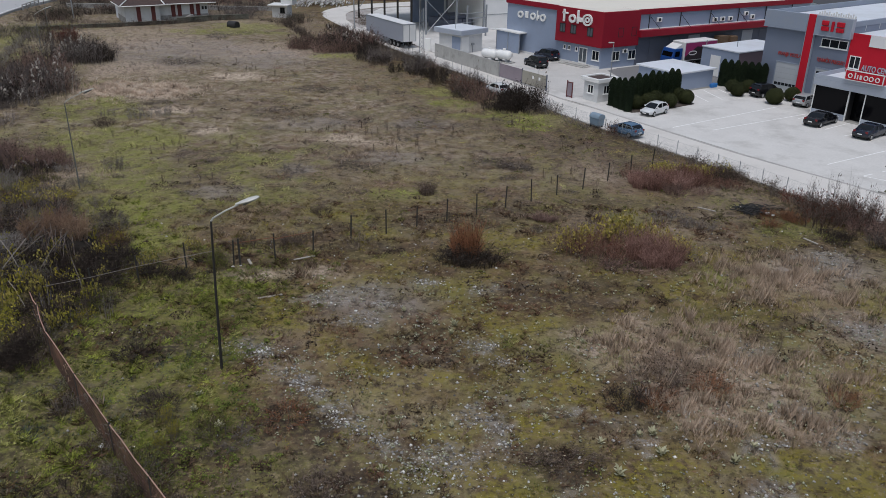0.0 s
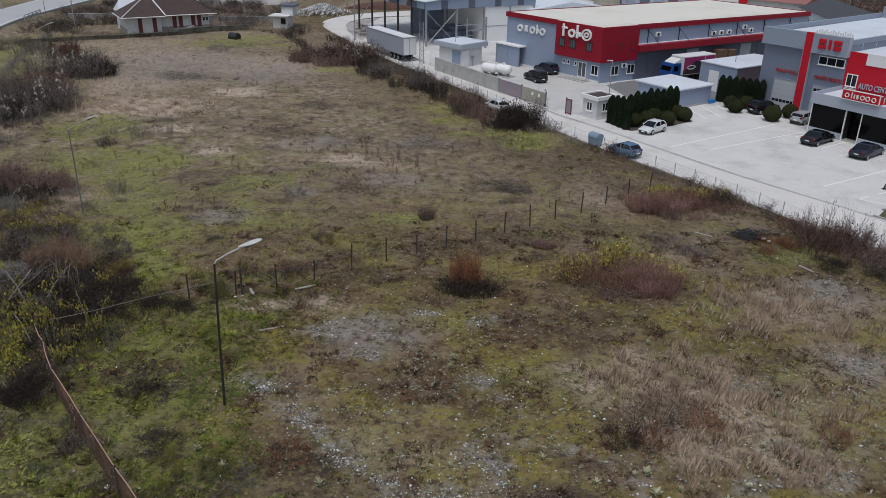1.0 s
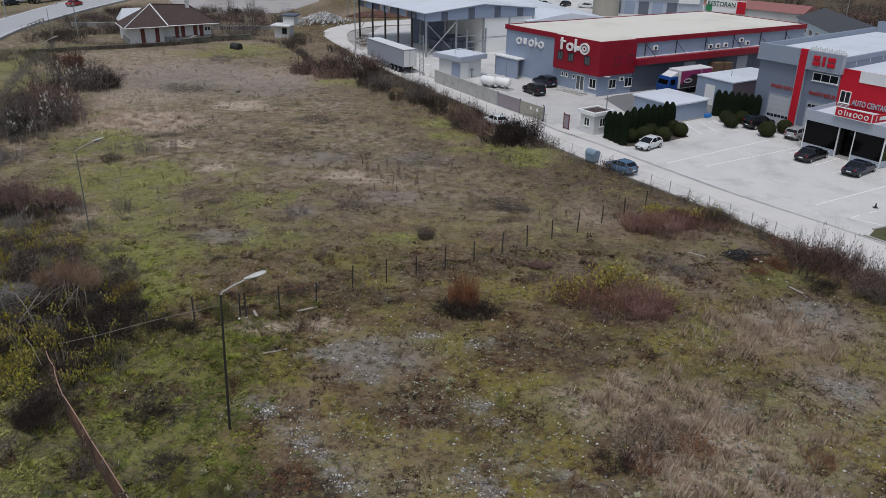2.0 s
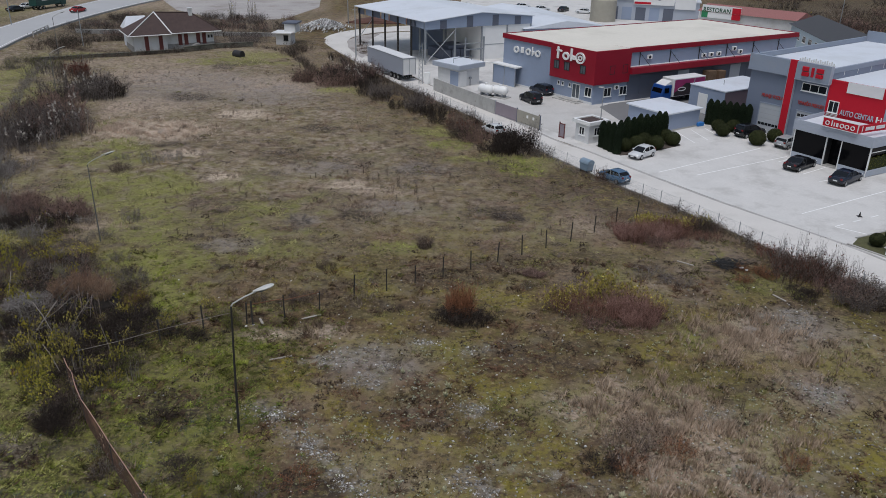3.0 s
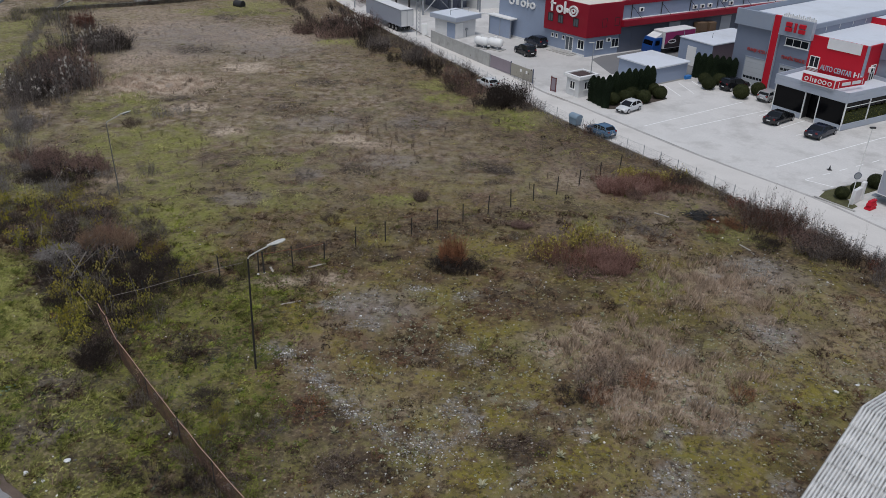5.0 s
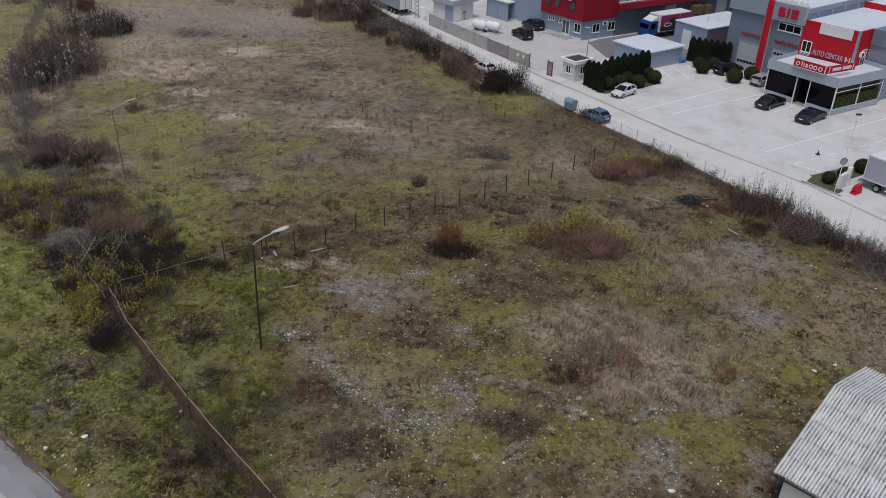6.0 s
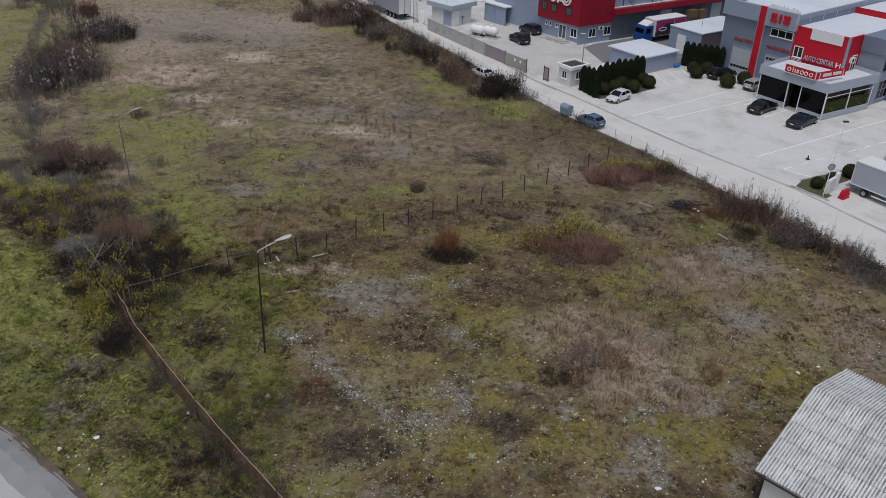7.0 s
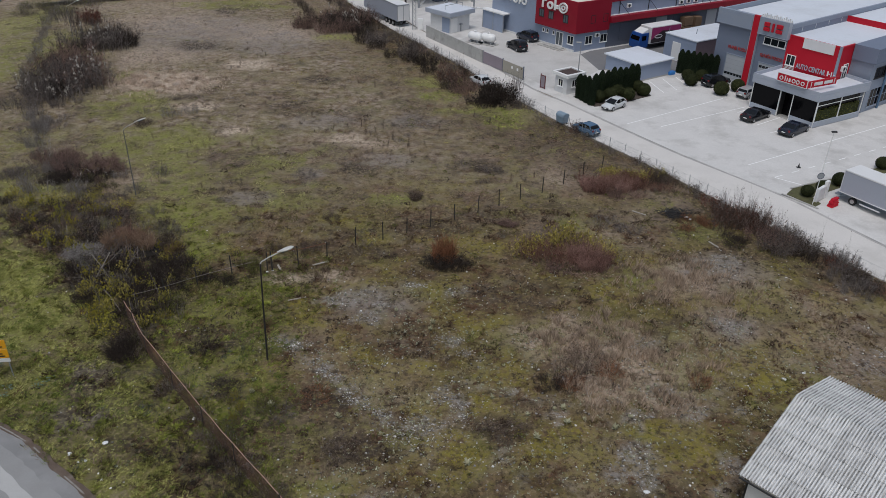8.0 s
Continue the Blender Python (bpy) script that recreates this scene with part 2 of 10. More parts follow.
WOOD = mat("weathered_plank", (0.36, 0.33, 0.29), 0.9, var=0.2, scale=3.0, stretch=(1, 8, 8))
FIBRE = mat("fibre_cement_sheet", (0.6, 0.6, 0.595), 0.85, var=0.14, scale=0.9, fine=14, bump=0.25, stain=(0.3, 0.295, 0.28), stain_amount=0.75, stain_scale=0.9, piece=0.07)
CURTAIN = mat("grey_tarpaulin", (0.36, 0.38, 0.44), 0.55, var=0.03, scale=0.5, fine=5)
TARP_WHITE = mat("white_tarpaulin", (0.7, 0.7, 0.7), 0.5, var=0.06, scale=0.5)
MAUVE = mat("mauve_panel", (0.26, 0.22, 0.25), 0.7, var=0.1, scale=0.8)
BEIGE = mat("beige_panel", (0.33, 0.31, 0.26), 0.7, var=0.12, scale=0.8)
MAGENTA = mat("magenta_tarpaulin", (0.3, 0.03, 0.13), 0.5, var=0.06, scale=1.0)
BLUE = mat("blue_lacquer", (0.012, 0.06, 0.24), 0.3, var=0.05, scale=1.0)
YELLOW = mat("yellow_sign", (0.75, 0.36, 0.01), 0.45, var=0.05, scale=1.0)
LIGHT_RED = mat("tail_light_red", (0.16, 0.008, 0.01), 0.25, var=0.05)
HEADLAMP = mat("headlamp_clear", (0.6, 0.62, 0.64), 0.15, var=0.05)
SOIL = mat("dark_soil", (0.07, 0.055, 0.045), 0.95, var=0.3, scale=1.5, bump=0.4)
PALE_STONE = leafy("pale_stones", [(0.0, (0.12, 0.113, 0.105)), (0.5, (0.29, 0.278, 0.26)), (0.82, (0.48, 0.464, 0.44)), (1.0, (0.82, 0.805, 0.78))], 0.9, 0.0)
WHITE_CAR = mat("silver_white_lacquer", (0.62, 0.63, 0.64), 0.22, 0.1, var=0.02)
BLACK_CAR = mat("black_lacquer", (0.009, 0.0095, 0.012), 0.14, var=0.02, spec=0.6)
NAVY_CAR = mat("dark_blue_lacquer", (0.01, 0.014, 0.028), 0.12, var=0.02, spec=0.6)
SILVER_CAR = mat("silver_lacquer", (0.42, 0.43, 0.44), 0.25, 0.3, var=0.02)
BLUE_CAR = mat("blue_grey_lacquer", (0.09, 0.16, 0.26), 0.22, 0.2, var=0.02)
RED_CAR = mat("red_lacquer", (0.3, 0.02, 0.02), 0.25, var=0.02)
GREEN_TRUCK = mat("dark_green_lacquer", (0.015, 0.06, 0.055), 0.4, var=0.05)

TWIG_GREY = leafy("grey_bare_twigs", [(0.0, (0.045, 0.037, 0.034)), (0.5, (0.15, 0.125, 0.115)), (0.85, (0.32, 0.285, 0.265)), (1.0, (0.55, 0.52, 0.49))])
TWIG_BROWN = leafy("brown_bare_twigs", [(0.0, (0.022, 0.015, 0.012)), (0.5, (0.095, 0.066, 0.052)), (0.85, (0.25, 0.195, 0.16)), (1.0, (0.48, 0.41, 0.36))])
TWIG_RED = leafy("red_brown_canes", [(0.0, (0.035, 0.019, 0.014)), (0.5, (0.19, 0.1, 0.074)), (0.85, (0.34, 0.2, 0.155)), (1.0, (0.42, 0.29, 0.22))])
TWIG_MAUVE = leafy("mauve_brown_canes", [(0.0, (0.05, 0.032, 0.029)), (0.45, (0.2, 0.13, 0.112)), (0.85, (0.42, 0.275, 0.23)), (1.0, (0.55, 0.42, 0.37))])
TWIG_PINK = leafy("pinkish_red_canes", [(0.0, (0.06, 0.032, 0.026)), (0.4, (0.3, 0.17, 0.14)), (0.85, (0.52, 0.33, 0.275)), (1.0, (0.65, 0.48, 0.42))])
TWIG_TAN = leafy("tan_reed_stems", [(0.0, (0.06, 0.04, 0.03)), (0.4, (0.23, 0.16, 0.118)), (0.85, (0.4, 0.3, 0.235)), (1.0, (0.55, 0.45, 0.37))])
TWIG_REED = leafy("russet_tan_reeds", [(0.0, (0.09, 0.055, 0.036)), (0.4, (0.26, 0.165, 0.11)), (0.85, (0.42, 0.29, 0.2)), (1.0, (0.55, 0.43, 0.33))])
THATCH = leafy("grey_dead_stalks", [(0.0, (0.1, 0.088, 0.08)), (0.5, (0.25, 0.225, 0.21)), (1.0, (0.45, 0.42, 0.4))])
# near-black leaf tones that carry the shade inside dense brush
LEAF_SHADE = leafy("shade_dark_dead_leaves", [(0.0, (0.01, 0.0075, 0.006)), (0.6, (0.038, 0.028, 0.022)), (0.93, (0.09, 0.068, 0.053)), (1.0, (0.26, 0.22, 0.18))])
LEAF_LIME = leafy("yellow_green_leaves", [(0.0, (0.07, 0.07, 0.014)), (0.4, (0.24, 0.225, 0.035)), (0.85, (0.42, 0.37, 0.055)), (1.0, (0.6, 0.5, 0.09))])
# twigs of the same near-black shade tones
TWIG_DARK = leafy("shade_dark_dead_twigs", [(0.0, (0.012, 0.009, 0.007)), (0.6, (0.04, 0.03, 0.025)), (0.92, (0.1, 0.08, 0.068)), (1.0, (0.3, 0.27, 0.24))])
TWIG_RUSSET = leafy("russet_canes", [(0.0, (0.05, 0.022, 0.013)), (0.4, (0.25, 0.11, 0.056)), (0.85, (0.42, 0.2, 0.106)), (1.0, (0.42, 0.28, 0.19))])
TWIG_PALE = leafy("pale_dead_branches", [(0.0, (0.11, 0.095, 0.083)), (1.0, (0.27, 0.24, 0.21))])
LEAF_YELLOW = leafy("yellow_autumn_leaves", [(0.0, (0.08, 0.072, 0.014)), (0.4, (0.26, 0.225, 0.03)), (0.85, (0.42, 0.35, 0.05)), (1.0, (0.58, 0.46, 0.07))])
LEAF_CITRON = leafy("citron_autumn_leaves", [(0.0, (0.1, 0.1, 0.02)), (0.4, (0.27, 0.235, 0.055)), (0.85, (0.45, 0.38, 0.095)), (1.0, (0.62, 0.53, 0.16))])
LEAF_BROWN = leafy("brown_dry_leaves", [(0.0, (0.015, 0.0105, 0.008)), (0.6, (0.075, 0.053, 0.038)), (0.9, (0.22, 0.168, 0.118)), (1.0, (0.45, 0.39, 0.3))])
LEAF_BLUE = leafy("blue_green_weed_leaves", [(0.0, (0.08, 0.13, 0.095)), (1.0, (0.26, 0.36, 0.28))])
LEAF_DARK = leafy("dark_evergreen_leaves", [(0.0, (0.007, 0.013, 0.006)), (0.7, (0.016, 0.028, 0.012)), (1.0, (0.035, 0.05, 0.02))])
LEAF_BOX = leafy("clipped_box_leaves", [(0.0, (0.012, 0.016, 0.006)), (0.6, (0.036, 0.043, 0.014)), (1.0, (0.08, 0.088, 0.03))])
LEAF_OLIVE = leafy("olive_weed_leaves", [(0.0, (0.055, 0.06, 0.016)), (0.6, (0.13, 0.135, 0.032)), (1.0, (0.23, 0.22, 0.06))])
LEAF_RED = leafy("red_brown_leaves", [(0.0, (0.07, 0.02, 0.015)), (1.0, (0.2, 0.07, 0.045))])

# ---- ground: one sheet with worn, patchy cover ----
def lattice(seed, x, y, size):
    """Smooth value noise in 0..1 over arrays of places."""
    g = np.random.default_rng(seed).random((128, 128))
    u, v = np.asarray(x) / size + 500.3, np.asarray(y) / size + 500.7
    i, j = np.floor(u).astype(int), np.floor(v).astype(int)
    a, b = u - i, v - j
    a, b = a * a * (3 - 2 * a), b * b * (3 - 2 * b)
    i0, i1, j0, j1 = i % 128, (i + 1) % 128, j % 128, (j + 1) % 128
    return (g[i0, j0] * (1 - a) + g[i1, j0] * a) * (1 - b) + (g[i0, j1] * (1 - a) + g[i1, j1] * a) * b


def cloudy(seed, x, y, size):
    return 0.5 * lattice(seed, x, y, size) + 0.3 * lattice(seed + 1, x, y, size * 0.43) + 0.2 * lattice(seed + 2, x, y, size * 0.17)


def blob(x, y, spots):
    """Soft patches (x, y, radius along x, radius along y), as one cover from 0 to 1."""
    m = np.zeros_like(np.asarray(x, float))
    x, y = x + 2.4 * (cloudy(101, x, y, 3.2) - 0.5) + 1.0 * (lattice(105, x, y, 0.8) - 0.5), y + 2.4 * (cloudy(111, x, y, 3.2) - 0.5) + 1.0 * (lattice(115, x, y, 0.8) - 0.5)
    for cx, cy, rx, ry in spots:
        m = np.maximum(m, np.exp(-(((x - cx) / rx) ** 2 + ((y - cy) / ry) ** 2)))
    return m


ROAD_NEAR = [(78, -18), (52, 27), (40.6, 47.2), (33.6, 58.0), (25.3, 71.8), (20.6, 78.9), (14.8, 88.4), (10.6, 96.2), (2.9, 111.8), (-7.1, 129.2), (-14.5, 143.8), (-19.5, 155.0), (-23.5, 164.0), (-26.5, 173.0), (-25.5, 182.0), (-19.5, 191.0), (-8.0, 198.0), (8.0, 207.0), (30.0, 222.0)]
ROAD_FAR = [(84, -14), (57, 31), (44.2, 52.4), (37.7, 64.4), (29.4, 75.4), (24.2, 83.4), (18.4, 92.8), (14.4, 98.4), (6.2, 115.2), (-3.4, 131.6), (-8.8, 144.2), (-16.2, 157.0), (-19.6, 165.4), (-21.2, 173.4), (-19.6, 180.6), (-14.4, 186.4), (-4.5, 190.5), (10.5, 198.0), (33.0, 213.0)]


def road_side(x, y):
    """How far a place lies on the field's side of the road, in metres."""
    ys = np.array([p[1] for p in ROAD_NEAR[:13]])
    xs = np.array([p[0] for p in ROAD_NEAR[:13]])
    return (np.interp(y, ys, xs) - x) * 0.82


STONY_TRACK = [(22.6, 31.8, 1.2, 1.0), (22.4, 30.2, 0.8, 1.2), (20.0, 25.0, 0.9, 1.6), (18.5, 22.8, 1.4, 1.0), (14.6, 29.4, 1.3, 0.7), (9.8, 29.4, 1.2, 0.7), (18.0, 32.2, 1.8, 1.2), (8.9, 31.4, 0.9, 0.6), (-10.7, 37.3, 0.9, 0.8), (-9.6, 36.5, 1.0, 0.9), (-8.3, 35.3, 0.9, 0.9), (-6.9, 33.9, 0.9, 0.9), (-6.0, 32.8, 0.8, 0.8), (-5.2, 31.8, 0.9, 0.9), (-3.9, 30.1, 1.0, 1.0), (-1.8, 28.6, 1.3, 1.0), (0.2, 27.6, 2.0, 1.2)]
STONY_EAST = [(2.4, 37.9, 1.1, 0.8), (3.2, 36.6, 1.0, 0.8), (4.2, 35.6, 0.9, 0.7), (2.0, 31.3, 1.1, 0.9), (2.8, 30.0, 1.0, 0.9), (3.3, 28.8, 0.9, 0.8), (-0.9, 45.5, 0.9, 0.7), (-3.4, 42.4, 1.0, 0.6), (-6.5, 43.6, 2.8, 1.7), (-4.6, 41.0, 2.4, 1.2), (14.3, 26.1, 1.7, 1.8), (13.5, 24.0, 1.9, 1.5), (17.0, 37.0, 2.2, 1.5), (24.8, 40.0, 2.0, 1.8), (27.2, 49.6, 2.6, 2.4), (7.2, 32.0, 1.2, 0.8), (19.0, 30.5, 2.0, 1.6)]
GRAVEL = STONY_TRACK + STONY_EAST
DRY = [(15.4, 40.0, 2.6, 1.4), (12.4, 37.6, 1.8, 1.2), (10.5, 38.5, 3.6, 3.0), (15.0, 35.5, 4.5, 3.0), (18.5, 32.5, 3.5, 3.0), (13.0, 32.5, 3.0, 2.2), (23.0, 47.0, 4.0, 3.5), (-42.0, 99.5, 5.0, 4.5), (-36.0, 98.5, 4.5, 4.0), (-34.0, 126.0, 8.0, 4.0), (-44.0, 112.0, 9.0, 6.0), (-50.0, 132.0, 12.0, 9.0), (-28.0, 128.0, 14.0, 8.0), (-6.0, 76.0, 4.0, 1.5), (-8.0, 47.0, 2.5, 1.2)]
GREEN = [(-20.6, 50.6, 1.6, 2.2), (-20.0, 42.2, 2.6, 1.6), (-33.0, 45.5, 2.4, 4.0), (-30.6, 38.5, 2.4, 3.0), (-27.0, 65.0, 4.5, 5.0), (-24.0, 58.0, 5.0, 6.0), (-33.0, 76.0, 7.0, 7.0), (-40.0, 88.0, 6.0, 5.0), (-18.0, 40.0, 3.0, 2.2), (-15.0, 36.0, 3.0, 3.0), (-13.0, 29.0, 3.5, 3.0), (-24.0, 30.0, 8.0, 5.0), (-36.0, 40.0, 8.0, 8.0), (-45.0, 58.0, 8.0, 10.0), (8.0, 89.0, 7.0, 2.4), (1.0, 101.0, 5.0, 2.5), (-62.0, 112.0, 10.0, 14.0), (-40.0, 147.0, 12.0, 3.0), (27.0, 56.0, 3.0, 2.0), (24.0, 61.5, 2.0, 1.4), (18.6, 47.0, 1.6, 1.8), (-7.0, 20.0, 4.0, 4.0)]
MOSS = [(15.5, 32.5, 1.2, 0.7), (9.6, 36.6, 1.3, 0.8), (-9.0, 40.2, 1.5, 0.9), (-3.4, 35.8, 2.4, 1.8), (5.8, 29.0, 2.0, 1.8), (0.6, 30.0, 1.6, 1.6), (3.0, 26.0, 3.0, 1.6), (10.0, 28.0, 2.4, 1.4), (16.0, 28.5, 2.4, 1.4), (4.5, 30.0, 2.6, 1.8), (8.5, 26.0, 2.6, 1.8), (-1.0, 33.5, 3.0, 2.0), (-8.0, 39.5, 1.6, 1.2), (12.0, 24.0, 3.0, 1.6), (18.0, 26.0, 3.0, 2.0), (5.0, 40.5, 3.0, 2.0), (17.0, 42.0, 3.0, 2.5), (24.0, 34.0, 4.0, 3.0), (-6.0, 38.0, 2.0, 1.2), (15.5, 45.2, 2.6, 1.6), (20.5, 50.0, 2.4, 1.8), (24.5, 53.4, 2.4, 1.6), (19.4, 41.6, 2.2, 1.2)]
MOSS_EAST = [(28.0, 43.6, 2.8, 2.6), (31.4, 48.4, 2.6, 2.2), (29.4, 38.4, 2.8, 2.2), (20.6, 45.8, 1.8, 1.2), (25.6, 36.4, 2.2, 1.4), (33.6, 43.0, 2.0, 2.2), (14.6, 33.0, 1.4, 0.9), (16.6, 33.6, 1.0, 0.8)]
MOSS = MOSS + MOSS_EAST
# dark ground: humus, and shadows in the grass between lamp and fence
HUMUS_SHADE_NEAR = [(-13.0, 23.6, 2.4, 1.8), (-15.6, 25.4, 1.6, 1.4), (7.0, 43.5, 4.0, 2.4), (11.0, 46.0, 4.0, 2.0), (-1.0, 37.2, 2.6, 1.6), (14.0, 61.0, 5.0, 2.4), (9.0, 58.5, 7.0, 2.6), (1.0, 56.0, 5.0, 2.0), (-7.0, 31.0, 1.6, 1.4), (-9.8, 29.0, 1.6, 1.4), (-11.0, 24.0, 2.2, 2.0), (5.6, 27.8, 1.8, 1.0), (-3.7, 25.1, 2.4, 1.4), (-14.0, 31.6, 2.0, 1.8), (-10.8, 47.8, 2.6, 1.4), (-16.4, 36.4, 1.6, 1.6), (-5.0, 50.5, 5.0, 1.8)]
HUMUS_WIDE = [(14.0, 50.0, 5.5, 2.4), (1.8, 49.4, 3.2, 2.2), (6.0, 44.0, 4.0, 2.2), (-5.0, 26.0, 3.5, 4.0), (5.5, 27.5, 1.4, 1.0), (-22.0, 41.0, 5.0, 5.0), (-26.0, 47.0, 7.0, 4.0), (12.0, 55.0, 4.0, 2.0), (18.0, 60.0, 4.0, 3.0), (-14.0, 66.0, 2.4, 1.4), (6.9, 69.2, 2.4, 1.2), (-22.0, 30.0, 9.0, 7.0), (-12.0, 27.0, 4.0, 5.0), (-8.0, 25.5, 3.0, 3.0), (-1.0, 84.0, 9.0, 2.0), (-16.0, 88.0, 9.0, 2.0)]
DARKER = HUMUS_SHADE_NEAR + HUMUS_WIDE


# broad patches of the field: bleached, greyish, dark, grassy and rust-brown
BLEACHED = [(-38.0, 98.6, 6.4, 5.4), (-31.7, 88.8, 4.0, 1.8), (-9.4, 77.7, 2.8, 2.4), (-24.6, 80.0, 2.5, 1.6), (-28.8, 108.3, 4.0, 2.6), (-12.0, 46.5, 2.4, 1.0)]
GREYISH = [(-41.2, 126.0, 14.0, 13.0), (-28.2, 120.9, 9.0, 8.3), (-14.4, 84.3, 4.6, 3.5), (-2.5, 85.1, 4.0, 3.5), (-4.9, 71.2, 3.5, 2.2), (-13.0, 67.7, 2.2, 2.1), (-18.1, 61.3, 2.6, 2.0), (-4.0, 43.5, 3.4, 2.6), (26.5, 48.5, 4.0, 3.4), (24.6, 40.4, 2.6, 2.2), (-24.0, 33.0, 3.0, 1.6), (-22.4, 28.6, 2.4, 1.8)]
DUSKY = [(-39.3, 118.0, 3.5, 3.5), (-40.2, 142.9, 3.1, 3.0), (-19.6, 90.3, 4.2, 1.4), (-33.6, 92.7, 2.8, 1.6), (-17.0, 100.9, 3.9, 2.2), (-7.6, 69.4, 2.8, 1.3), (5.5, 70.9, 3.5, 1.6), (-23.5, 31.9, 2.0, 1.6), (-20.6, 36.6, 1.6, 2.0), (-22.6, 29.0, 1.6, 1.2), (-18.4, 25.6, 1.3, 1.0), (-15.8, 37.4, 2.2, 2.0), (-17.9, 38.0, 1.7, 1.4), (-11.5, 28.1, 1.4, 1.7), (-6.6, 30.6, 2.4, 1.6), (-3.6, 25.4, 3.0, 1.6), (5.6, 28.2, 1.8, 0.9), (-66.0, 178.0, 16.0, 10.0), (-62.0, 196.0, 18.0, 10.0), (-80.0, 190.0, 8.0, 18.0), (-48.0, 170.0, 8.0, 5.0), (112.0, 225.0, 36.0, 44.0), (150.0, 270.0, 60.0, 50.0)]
# ground colour darkened under scrub for its shade, and along the rusty fence
SCRUB_SHADE = [(-37.0, 57.0, 5.5, 4.5), (-27.0, 46.0, 5.5, 3.6), (-40.0, 66.5, 5.0, 2.4), (-33.0, 53.0, 4.0, 3.0), (-22.4, 36.4, 1.6, 2.0), (-53.0, 96.0, 6.0, 8.0), (-55.0, 117.0, 5.0, 4.0), (-17.0, 131.0, 6.0, 4.0), (-18.0, 31.0, 0.9, 1.1), (-15.0, 27.4, 0.9, 1.1), (-12.6, 24.0, 1.4, 1.4)]
GRASSY = [(-40.1, 93.0, 2.1, 2.0), (-45.9, 100.8, 1.3, 2.5), (-28.2, 69.1, 2.8, 3.0), (-29.2, 76.6, 3.6, 2.9), (9.8, 85.3, 3.8, 3.2), (-16.9, 124.8, 3.7, 2.2), (0.8, 94.7, 3.0, 2.6), (-21.1, 53.2, 1.6, 1.2), (14.0, 56.9, 1.9, 1.3), (-3.8, 62.0, 3.1, 1.2), (-30.8, 40.0, 2.6, 4.6), (-27.1, 31.8, 2.4, 2.4), (-15.4, 28.6, 1.9, 1.5), (-20.1, 40.3, 2.6, 1.4), (-74.0, 132.0, 6.0, 14.0), (-70.0, 150.0, 8.0, 3.0), (-38.0, 154.0, 7.0, 5.0), (28.3, 58.6, 2.0, 1.4), (-20.2, 50.8, 2.2, 1.8), (-23.4, 57.6, 1.8, 2.4), (-36.0, 47.5, 4.0, 4.0), (-118.0, 190.0, 14.0, 30.0)]
RUSTY = [(4.5, 62.4, 3.2, 2.0), (20.1, 64.4, 3.3, 2.6), (-0.6, 58.5, 3.0, 1.6), (-4.4, 64.0, 3.2, 1.4), (6.0, 42.5, 4.0, 2.0), (-1.0, 36.6, 3.0, 1.6), (0.0, 33.0, 2.6, 1.2), (-5.0, 34.4, 1.6, 1.4), (-12.0, 39.0, 1.8, 1.4), (-8.6, 32.2, 2.0, 1.6), (-6.4, 29.6, 2.2, 1.6), (-9.6, 27.6, 1.4, 1.4), (-3.4, 27.0, 2.4, 1.4), (-10.4, 34.6, 1.2, 1.2), (-7.6, 37.6, 1.6, 1.2), (-4.6, 38.6, 1.6, 1.0)]


def shades(x, y):
    """The broad patches at places, each from 0 to 1, with broken edges."""
    n = 0.35 + 1.1 * cloudy(401, x, y, 3.6)
    return [np.clip((blob(x, y, spots) * n - 0.18) * 2.0, 0, 1) for spots in (BLEACHED, GREYISH, DUSKY + SCRUB_SHADE, GRASSY, RUSTY)]


